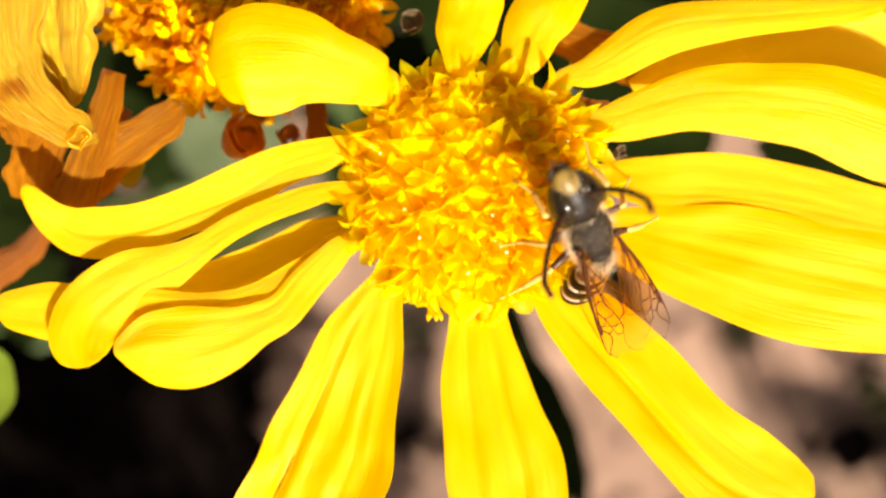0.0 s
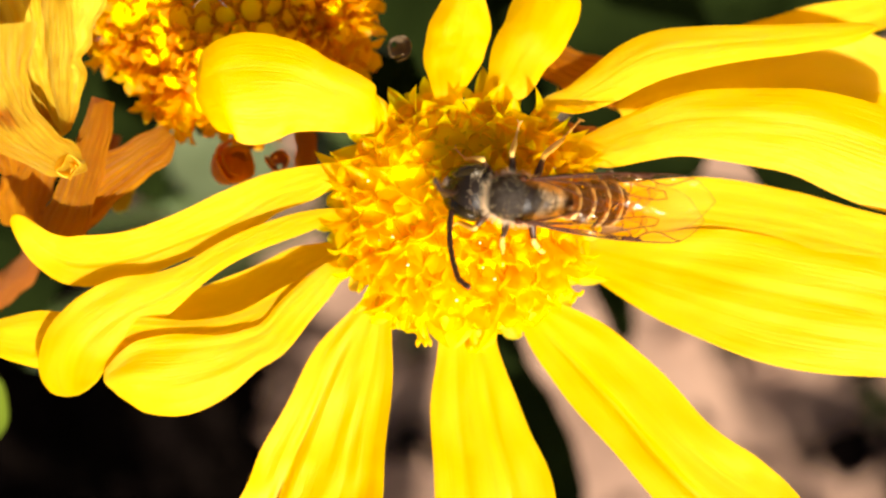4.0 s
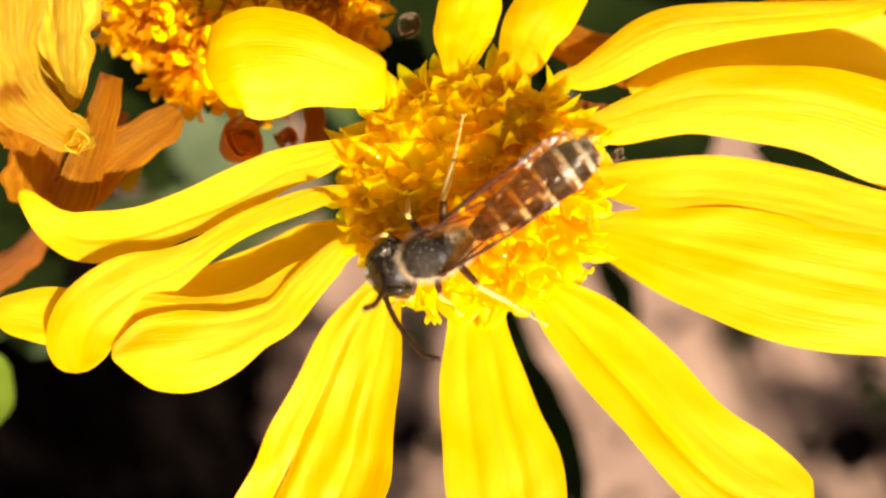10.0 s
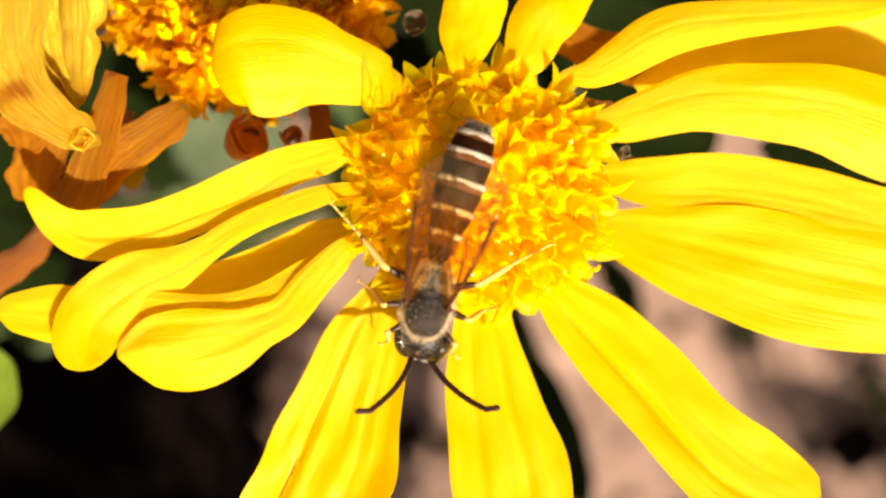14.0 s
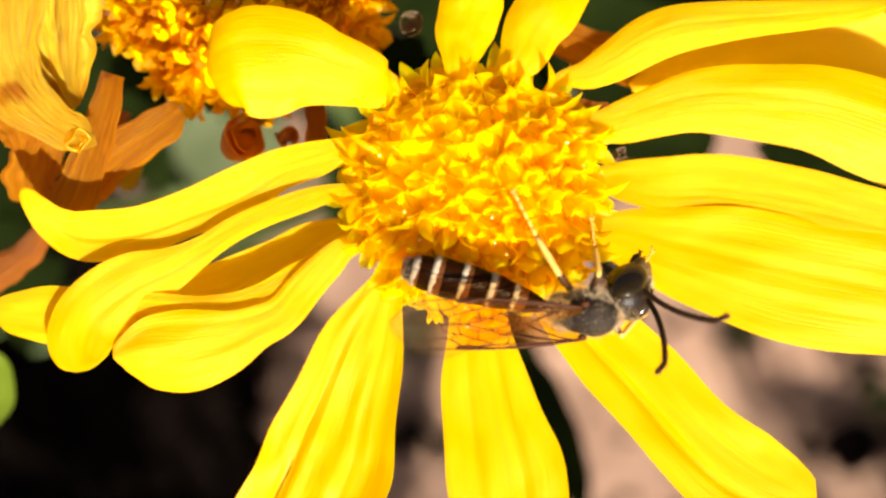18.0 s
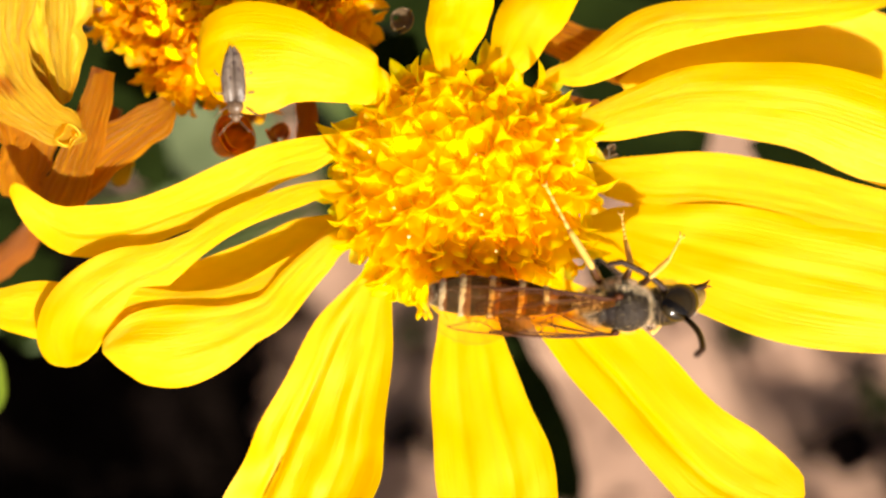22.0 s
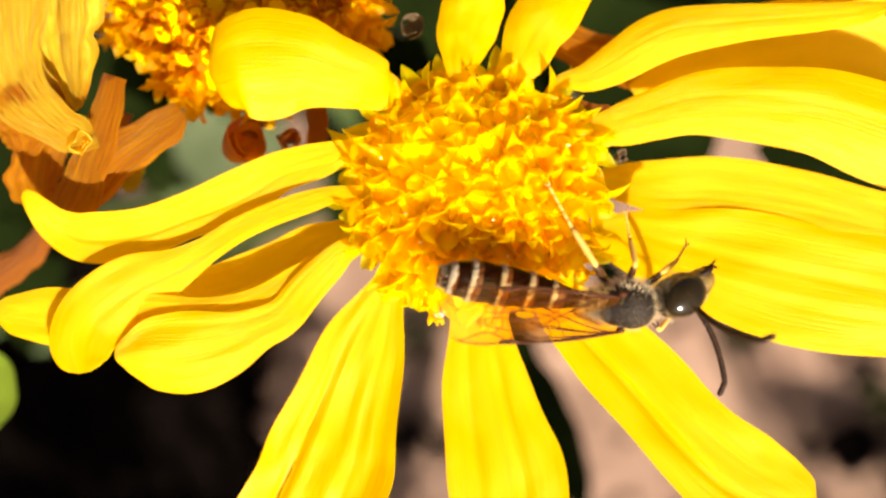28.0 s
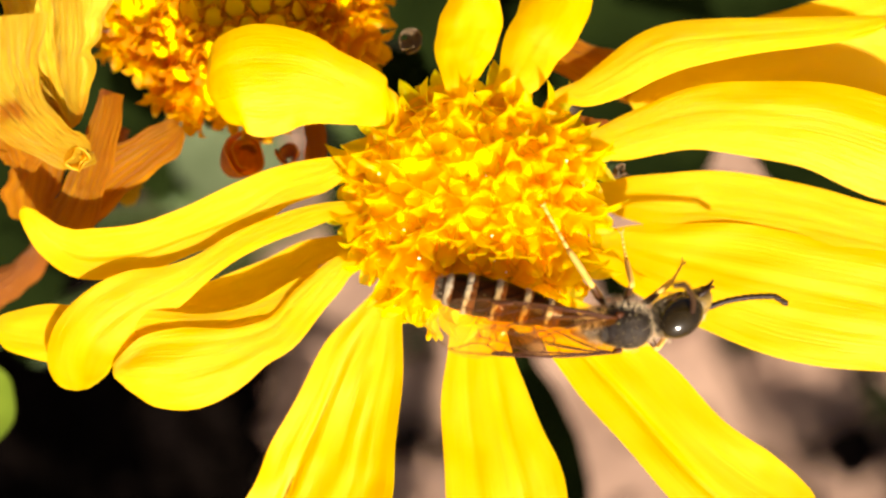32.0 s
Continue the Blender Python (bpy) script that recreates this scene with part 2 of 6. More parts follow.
def wing_material():
    m = bpy.data.materials.new("wing_membrane")
    m.use_nodes = True
    n, l = m.node_tree.nodes, m.node_tree.links
    n.remove(n["Principled BSDF"])
    gloss = n.new("ShaderNodeBsdfGlossy")
    gloss.inputs["Color"].default_value = (1.0, 0.86, 0.70, 1)
    gloss.inputs["Roughness"].default_value = 0.10
    clear = n.new("ShaderNodeBsdfTransparent")
    clear.inputs["Color"].default_value = (0.96, 0.83, 0.58, 1)
    film = n.new("ShaderNodeBsdfDiffuse")
    some = n.new("ShaderNodeMixShader")
    some.inputs[0].default_value = 0.025
    mix = n.new("ShaderNodeMixShader")
    mix.inputs[0].default_value = 0.005
    co = n.new("ShaderNodeTexCoord")
    # amber at the root, clear towards the tip
    xyz = n.new("ShaderNodeSeparateXYZ")
    l.new(co.outputs["Object"], xyz.inputs[0])
    root = n.new("ShaderNodeMapRange")
    root.inputs[1].default_value, root.inputs[2].default_value = -5.3 * MM, -3.7 * MM
    l.new(xyz.outputs[0], root.inputs[0])
    hue = n.new("ShaderNodeMix")
    hue.data_type = "RGBA"
    hue.inputs[6].default_value, hue.inputs[7].default_value = (0.60, 0.42, 0.20, 1), (0.66, 0.22, 0.02, 1)
    l.new(root.outputs[0], hue.inputs[0])
    l.new(hue.outputs[2], film.inputs[0])
    tint = n.new("ShaderNodeMix")
    tint.data_type = "RGBA"
    tint.inputs[6].default_value, tint.inputs[7].default_value = (0.975, 0.94, 0.86, 1), (0.97, 0.84, 0.58, 1)
    l.new(root.outputs[0], tint.inputs[0])
    l.new(tint.outputs[2], clear.inputs[0])
    haze = n.new("ShaderNodeMapRange")
    haze.inputs[3].default_value, haze.inputs[4].default_value = 0.028, 0.034
    l.new(root.outputs[0], haze.inputs[0])
    l.new(haze.outputs[0], some.inputs[0])
    no = n.new("ShaderNodeTexNoise")
    no.inputs["Scale"].default_value, no.inputs["Detail"].default_value = 2600, 3
    along = n.new("ShaderNodeMapping")
    along.inputs["Scale"].default_value = (0.28, 1, 1)
    l.new(co.outputs["Object"], along.inputs["Vector"])
    l.new(along.outputs[0], no.inputs["Vector"])
    b = n.new("ShaderNodeBump")
    b.inputs["Distance"].default_value = 0.11 * MM
    l.new(no.outputs[0], b.inputs["Height"])
    l.new(b.outputs[0], gloss.inputs["Normal"])
    l.new(clear.outputs[0], some.inputs[1])
    l.new(film.outputs[0], some.inputs[2])
    l.new(some.outputs[0], mix.inputs[1])
    l.new(gloss.outputs[0], mix.inputs[2])
    l.new(mix.outputs[0], n["Material Output"].inputs["Surface"])
    return m


WING = wing_material()


# ---- mesh helpers, all in millimetres ----
def part(name, bm, mat, parent=None, label="", smooth=True):
    """One mesh object from a bmesh in millimetres, under a thing or a part."""
    bmesh.ops.scale(bm, vec=(MM, MM, MM), verts=bm.verts)
    me = bpy.data.meshes.new(name)
    bm.to_mesh(me)
    bm.free()
    return mesh_part(name, me, mat, parent, label, smooth)


def mesh_part(name, me, mat, parent=None, label="", smooth=True):
    if mat and not me.materials:
        me.materials.append(mat)
    if smooth:
        me.polygons.foreach_set("use_smooth", [True] * len(me.polygons))
    ob = new(name, me)
    if parent:
        ob.parent = parent
    if label:
        ob["label"] = label
    return ob


def empty(name, x, y, z):
    ob = new(name)
    ob.empty_display_size = MM
    ob.location = (x * MM, y * MM, z * MM)
    return ob


def under(ob, parent):
    """Keep a part built in world millimetres where it is, under a parent that stands elsewhere."""
    ob.parent = parent
    ob.matrix_parent_inverse = Matrix.Translation(parent.location).inverted()
    return ob


def spline(points, s):
    """A point at s (0 to 1) on a smooth curve through the points."""
    k = len(points) - 1
    x = min(max(s, 0), 1) * k
    i = min(int(x), k - 1)
    u = x - i
    p = [np.array(points[min(max(j, 0), k)], float) for j in (i - 1, i, i + 1, i + 2)]
    if i == 0:
        p[0] = 2 * p[1] - p[2]
    if i == k - 1:
        p[3] = 2 * p[2] - p[1]
    return 0.5 * (2 * p[1] + (p[2] - p[0]) * u + (2 * p[0] - 5 * p[1] + 4 * p[2] - p[3]) * u * u + (3 * p[1] - p[0] - 3 * p[2] + p[3]) * u ** 3)


def tube(bm, points, radii, sides=8, steps=0):
    """A round, tapered tube with closed ends along the points."""
    if steps:
        r0 = [(r,) for r in radii]
        radii = [float(spline(r0, i / steps)[0]) for i in range(steps + 1)]
        points = [spline(points, i / steps) for i in range(steps + 1)]
    pts = [Vector(p) for p in points]
    rings, side = [], None
    for i, p in enumerate(pts):
        t = (pts[min(i + 1, len(pts) - 1)] - pts[max(i - 1, 0)]).normalized()
        if side is None:
            side = t.orthogonal().normalized()
        side = (side - t * side.dot(t)).normalized()
        b = t.cross(side)
        rings.append([bm.verts.new(p + (side * math.cos(a) + b * math.sin(a)) * radii[i]) for a in (2 * math.pi * k / sides for k in range(sides))])
    for r, q in zip(rings, rings[1:]):
        for k in range(sides):
            bm.faces.new((r[k], r[(k + 1) % sides], q[(k + 1) % sides], q[k]))
    bm.faces.new(rings[0][::-1])
    bm.faces.new(rings[-1])


def ball(bm, centre, radii, segs=16, rings=10, turn=None):
    m = Matrix.Translation(centre) @ (turn or Matrix()) @ Matrix.Diagonal((*radii, 1))
    bmesh.ops.create_uvsphere(bm, u_segments=segs, v_segments=rings, radius=1, matrix=m)


def blade(points, cup=0.3, groove=0.6, lean=0.0, curl=0.0, seed=0, thick=0.09, nu=30, nv=20, wave=1.0, creases=(), ribs=3.1, exact=False, fold=0.07):
    """A petal or leaf along points (x, y, z, half width): a thin shell, cupped or curled across, with lengthwise grooves and an uneven edge."""
    bm = bmesh.new()
    uv = bm.loops.layers.uv.new("UVMap")
    rnd = random.Random(seed)
    ph = [rnd.uniform(0, 6.28) for _ in range(6)]
    top, low = [], []
    for i in range(nu + 1):
        s = i / nu
        c = spline(points, s)
        d = spline(points, min(s + 0.02, 1)) - spline(points, max(s - 0.02, 0))
        t = Vector(d[:3]).normalized()
        side = Vector((0, 0, 1)).cross(t)
        side = side.normalized() if side.length > 1e-6 else Vector((1, 0, 0))
        side = Matrix.Rotation(radians(lean), 3, t) @ side
        up = t.cross(side)
        # round end
        e = max(0.0, (s - 0.86) / 0.14)
        w = c[3] * (1 - e * e) * math.sqrt(max(1 - 0.97 * e ** 2.6, 0.02))
        if exact:
            w = max(c[3], 0.03) * math.sqrt(1 - 0.8 * max(0.0, (s - 0.95) / 0.05) ** 3)
        rows = ([], [])
        for j in range(nv + 1):
            u = 2 * j / nv - 1
            wl = w * (1 + wave * (0.035 * math.sin(9 * s + ph[0] + (1 if u > 0 else 4)) + 0.02 * math.sin(23 * s + ph[1] * (1 if u > 0 else 2))))
            h = cup * c[3] * (abs(u) ** 2.2 - 0.35) * min(1, 2.5 * s + 0.15)
            h += groove * 0.028 * c[3] * math.cos(u * ribs * (0.8 + 0.07 * ph[5]) * math.pi + ph[2] + 0.6 * math.sin(4 * s + ph[5]) + 2.6 * noise.noise((2.4 * s, 1.1 * u, seed * 7.7))) * math.sin(math.pi * min(1, s * 1.05)) ** 0.6
            h += wave * 0.02 * c[3] * math.sin(7 * s + 3 * u + ph[3]) + wave * 0.012 * c[3] * math.sin(17 * s - 5 * u + ph[4])
            h += wave * 0.055 * c[3] * noise.noise((5.5 * s, 1.7 * u, seed * 3.1)) + wave * 0.018 * c[3] * noise.noise((16 * s, 4.0 * u, seed * 5.3))
            for u0, deep in creases:
                h -= deep * c[3] * math.exp(-((u - u0 - 0.05 * math.sin(5 * s)) / fold) ** 2) * min(1, max(0, 4 * (s - 0.15))) * min(1, max(0, 5 * (0.95 - s)))
            if curl:
                a = u * curl * 1.5
                y, h = wl * math.sin(a) / (curl * 1.5), h * 0.4 + wl * (1 - math.cos(a)) / (curl * 1.5) * (-1 if seed % 2 else 1)
            else:
                y = wl * u
            p = Vector(c[:3]) + side * y + up * h
            th = thick * (1 - 0.6 * abs(u) ** 3)
            rows[0].append(bm.verts.new(p + up * th / 2))
            rows[1].append(bm.verts.new(p - up * th / 2))
        top.append(rows[0])
        low.append(rows[1])

    def face(vs, st):
        f = bm.faces.new(vs)
        for lp, q in zip(f.loops, st):
            lp[uv].uv = q

    def crisp(f):
        for e in f.edges:
            e.smooth = False

    for i in range(nu):
        for j in range(nv):
            st = [(i / nu, j / nv), (i / nu, (j + 1) / nv), ((i + 1) / nu, (j + 1) / nv), ((i + 1) / nu, j / nv)]
            o = seed * 0.37
            st = [(a + o, b + o) for a, b in st]
            face((top[i][j + 1], top[i][j], top[i + 1][j], top[i + 1][j + 1]), [st[1], st[0], st[3], st[2]])
            face((low[i][j], low[i][j + 1], low[i + 1][j + 1], low[i + 1][j]), st)
        for j in (0, nv):
            q = (top[i][j], low[i][j], low[i + 1][j], top[i + 1][j])
            crisp(bm.faces.new(q if j == 0 else q[::-1]))
    for i in (0, nu):
        for j in range(nv):
            q = (top[i][j], top[i][j + 1], low[i][j + 1], low[i][j])
            crisp(bm.faces.new(q if i == 0 else q[::-1]))
    return bm


# ---- the ground ----
def ground_sheet():
    me = bpy.data.meshes.new("ground")
    n = 60
    ring = [0.002 * i if i < 40 else 0.08 * 1.26 ** (i - 39) for i in range(n)]
    vs, fs = [(0, 0, -0.14)], []
    seg = 72
    for i, r in enumerate(ring[1:]):
        for k in range(seg):
            a = 2 * math.pi * k / seg
            x, y = r * math.cos(a), r * math.sin(a)
            z = -0.14 + 0.004 * noise.noise((x * 30, y * 30, 1)) + 0.0015 * noise.noise((x * 120, y * 120, 5))
            vs.append((x, y, z))
    fs += [(0, 1 + k, 1 + (k + 1) % seg) for k in range(seg)]
    for i in range(len(ring) - 2):
        a, b = 1 + i * seg, 1 + (i + 1) * seg
        fs += [(a + k, b + k, b + (k + 1) % seg, a + (k + 1) % seg) for k in range(seg)]
    me.from_pydata(vs, [], fs)
    ob = mesh_part("ground", me, SOIL)
    tagged(ob, "bare pale pinkish-brown soil under the plants", "ground", kind="structure")


ground_sheet()


def crumbs():
    bm = bmesh.new()
    rnd = random.Random(5)
    for _ in range(420):
        x, y, r = rnd.uniform(-75, 75), rnd.uniform(-45, 45), rnd.choice((0.6, 0.9, 1.3, 2.0))
        bmesh.ops.create_icosphere(bm, subdivisions=1, radius=r, matrix=Matrix.Translation((x, y, -139.2)) @ Euler((rnd.random() * 6, rnd.random() * 6, 0)).to_matrix().to_4x4() @ Matrix.Diagonal((1, 0.8, 0.6, 1)))
    tagged(part("soil_crumbs", bm, PEBBLE), "small loose crumbs of dry soil on the ground", "soil", kind="stuff")


crumbs()


# ---- the fresh flower head ----
DISC = Vector((1.07, 2.2, 0.5))
daisy = empty("daisy", 2.0, -1.0, -139)
tagged(daisy, "bright yellow daisy with long rays and a domed disc of florets", "flower")


def ray_petal(points, **shape):
    """A ray of the fresh head; its base is carried on under the disc."""
    x, y, z, w = points[0]
    inwards = (Vector((DISC.x, DISC.y, 0)) - Vector((x, y, 0))).normalized() * 1.1
    points = [(x + inwards.x, y + inwards.y, z - 0.35, w * 0.75), *points]
    return under(part("petal", blade(points, nu=44, nv=24, exact=True, **shape), PETAL), daisy)


ray_petal([(-1.54, 5.57, 1.2, 0.29), (-2.0, 5.65, 1.7, 0.82), (-2.74, 5.88, 2.2, 1.05), (-3.66, 6.09, 2.6, 1.24), (-4.7, 6.31, 3.0, 1.64), (-5.89, 6.31, 3.15, 1.86), (-6.79, 6.23, 3.3, 1.67), (-7.4, 6.05, 2.95, 1.3), (-7.74, 5.96, 2.6, 0.75)], cup=-0.2, seed=1, groove=0.1, wave=0.45, creases=[(-0.3, 0.02), (0.55, 0.02)])
ray_petal([(-3.04, 3.64, 1.2, 0.27), (-4.24, 3.27, 0.98, 0.62), (-5.73, 2.83, 0.78, 0.73), (-7.18, 2.01, 0.67, 0.9), (-8.86, 1.35, 0.62, 0.83), (-10.62, 0.74, 0.68, 0.86), (-12.35, 0.6, 0.83, 0.9), (-13.32, 1.0, 1.06, 0.7), (-13.86, 1.62, 1.5, 0.46), (-14.15, 2.15, 2.0, 0.25)], cup=0.16, seed=2, groove=0.4, lean=-13, creases=[(0.15, 0.10)])
ray_petal([(-3.43, 2.1, 1.2, 0.25), (-4.62, 1.81, 1.06, 0.39), (-5.91, 1.36, 0.93, 0.41), (-7.19, 0.77, 0.88, 0.43), (-8.32, 0.08, 0.86, 0.49), (-9.44, -0.56, 0.93, 0.77), (-10.53, -1.02, 1.07, 1.09), (-11.37, -1.58, 1.21, 1.27), (-11.98, -2.21, 1.37, 1.3), (-12.28, -2.9, 1.52, 1.16), (-12.33, -3.57, 1.61, 0.91), (-12.25, -4.04, 1.7, 0.44)], cup=-0.10, seed=3, lean=-12, groove=0.3, wave=1.3, creases=[(0.1, 0.04)])
ray_petal([(-3.78, 0.81, -0.6, 0.39), (-4.79, 0.45, -0.7, 0.56), (-5.99, -0.18, -0.8, 0.64), (-7.15, -0.73, -0.75, 0.72), (-8.36, -1.15, -0.7, 0.71), (-9.83, -1.5, -0.65, 0.51), (-10.83, -1.55, -0.6, 0.25)], cup=0.2, seed=4, groove=0.6)
ray_petal([(-3.67, 0.07, 0.1, 0.25), (-5.04, -0.79, 0.35, 0.43), (-6.6, -1.64, 0.59, 0.46), (-8.34, -1.92, 0.78, 0.42), (-10.07, -1.96, 0.92, 0.57), (-11.63, -2.11, 0.98, 0.8), (-13.24, -2.23, 1.0, 1.02), (-14.36, -2.16, 1.0, 0.87), (-15.14, -2.05, 1.0, 0.61), (-15.63, -2.08, 1.0, 0.15)], cup=-0.05, seed=5, lean=-8, groove=0.5, wave=1.6)
ray_petal([(-3.45, 0.12, 0.4, 0.41), (-4.04, -0.43, 0.46, 0.55), (-4.82, -1.22, 0.54, 0.65), (-5.59, -2.19, 0.73, 0.65), (-6.45, -2.68, 0.92, 0.79), (-7.5, -3.16, 1.08, 1.18), (-8.89, -3.47, 1.2, 1.42), (-10.14, -3.4, 1.28, 1.25), (-10.95, -3.49, 1.34, 0.61), (-11.28, -3.6, 1.4, 0.17)], cup=-0.14, seed=6, lean=-8, wave=1.5, groove=0.5, fold=0.05, creases=[(-0.66, 0.06)])
ray_petal([(-1.94, -1.23, -0.1, 0.67), (-2.6, -2.83, -0.04, 1.33), (-3.25, -4.58, 0.03, 1.78), (-3.85, -6.36, 0.14, 2.14), (-4.31, -7.74, 0.23, 2.35), (-4.72, -9.03, 0.29, 2.42), (-5.12, -10.41, 0.34, 2.27), (-5.19, -11.88, 0.4, 1.54)], cup=0.14, seed=7, groove=1.0, wave=1.6, fold=0.06, creases=[(-0.48, 0.22), (0.36, 0.10)])
ray_petal([(1.22, -1.63, -0.1, 0.9), (1.34, -3.08, -0.01, 1.19), (1.49, -4.55, 0.09, 1.51), (1.74, -6.1, 0.23, 1.84), (2.05, -7.57, 0.36, 2.04), (2.35, -9.09, 0.47, 2.09), (2.59, -10.66, 0.54, 1.88), (2.69, -12.02, 0.6, 0.99)], cup=0.10, seed=8, groove=0.9, wave=1.2, creases=[(-0.45, 0.06), (0.3, 0.08)])
ray_petal([(3.73, -1.31, -0.1, 0.74), (4.57, -2.2, 0.0, 1.15), (5.56, -3.17, 0.1, 1.45), (6.64, -4.31, 0.25, 1.55), (7.71, -5.49, 0.4, 1.59), (8.91, -6.65, 0.55, 1.64), (10.31, -7.8, 0.7, 1.77), (11.65, -8.46, 0.8, 1.5), (12.76, -8.88, 0.9, 0.89)], cup=0.12, seed=9, groove=0.9, wave=1.2, fold=0.05, creases=[(-0.3, 0.18), (0.35, 0.05)])
ray_petal([(5.31, 0.75, -1.9, 0.42), (6.54, 0.5, -1.5, 1.02), (7.97, 0.09, -1.1, 1.51), (9.49, -0.3, -0.78, 1.89), (11.29, -0.75, -0.45, 2.19), (13.24, -1.13, -0.2, 2.24), (15.26, -1.51, 0.05, 2.17), (17.25, -1.82, 0.2, 1.84), (18.98, -1.97, 0.35, 0.99)], cup=-0.04, lean=3, seed=10, groove=0.4, wave=1.0, creases=[(0.15, 0.05), (-0.35, 0.05)])
ray_petal([(5.93, 2.63, -1.9, 0.54), (6.79, 2.54, -1.5, 0.77), (8.12, 2.41, -1.1, 0.99), (9.69, 2.41, -0.79, 1.01), (11.4, 2.23, -0.48, 1.0), (12.95, 1.94, -0.25, 0.96), (14.48, 1.55, -0.02, 0.89), (16.25, 1.15, 0.09, 0.83), (18.05, 0.77, 0.2, 0.55)], cup=0.12, lean=3, seed=11, groove=0.3, creases=[(-0.5, 0.04)])
ray_petal([(5.09, 4.36, 0.3, 0.38), (6.08, 4.48, 0.3, 0.71), (7.37, 4.86, 0.31, 0.89), (8.7, 5.17, 0.37, 1.07), (10.13, 5.24, 0.4, 1.25), (11.72, 5.15, 0.4, 1.42), (13.39, 4.95, 0.3, 1.57), (15.26, 4.43, 0.13, 1.76), (17.06, 3.83, -0.08, 1.78), (18.76, 3.34, -0.3, 1.22)], cup=-0.2, seed=12, groove=0.25, creases=[(0.2, 0.03)])
ray_petal([(4.0, 5.91, 1.0, 0.23), (4.97, 6.11, 0.91, 0.5), (6.01, 6.66, 0.82, 0.73), (7.1, 7.3, 0.77, 0.85), (8.24, 7.74, 0.72, 0.84), (9.78, 7.96, 0.66, 0.73), (11.43, 8.12, 0.57, 0.59), (13.19, 8.29, 0.47, 0.5), (14.87, 8.49, 0.33, 0.37), (15.79, 8.71, 0.2, 0.12)], cup=-0.2, seed=13, groove=0.25, creases=[(0.1, 0.04)])
ray_petal([(8.05, 6.44, -1.9, 0.58), (9.43, 6.71, -2.0, 1.25), (11.41, 6.98, -2.4, 1.69), (13.9, 7.17, -3.0, 2.03), (16.46, 7.03, -3.6, 2.04), (18.77, 6.89, -4.0, 1.42)], cup=0.2, seed=14)
ray_petal([(11.4, 8.9, -3.7, 0.35), (13.4, 9.15, -3.7, 0.7), (15.4, 9.5, -3.6, 0.8), (18.2, 10.1, -3.6, 0.5)], cup=0.2, seed=15)
ray_petal([(2.1, 5.98, 1.2, 0.4), (2.7, 6.75, 1.14, 0.83), (3.19, 7.68, 1.08, 1.03), (3.66, 8.43, 1.02, 1.15), (4.05, 9.35, 0.84, 1.18), (4.56, 10.29, 0.6, 0.91)], cup=-0.25, seed=16, groove=0.25)
ray_petal([(0.6, 6.31, 1.2, 0.53), (0.69, 7.14, 1.14, 0.89), (0.85, 7.83, 1.1, 1.06), (1.0, 8.53, 1.1, 1.08), (1.19, 9.28, 1.14, 0.88), (1.38, 9.9, 1.2, 0.49)], cup=-0.25, seed=17, groove=0.25)


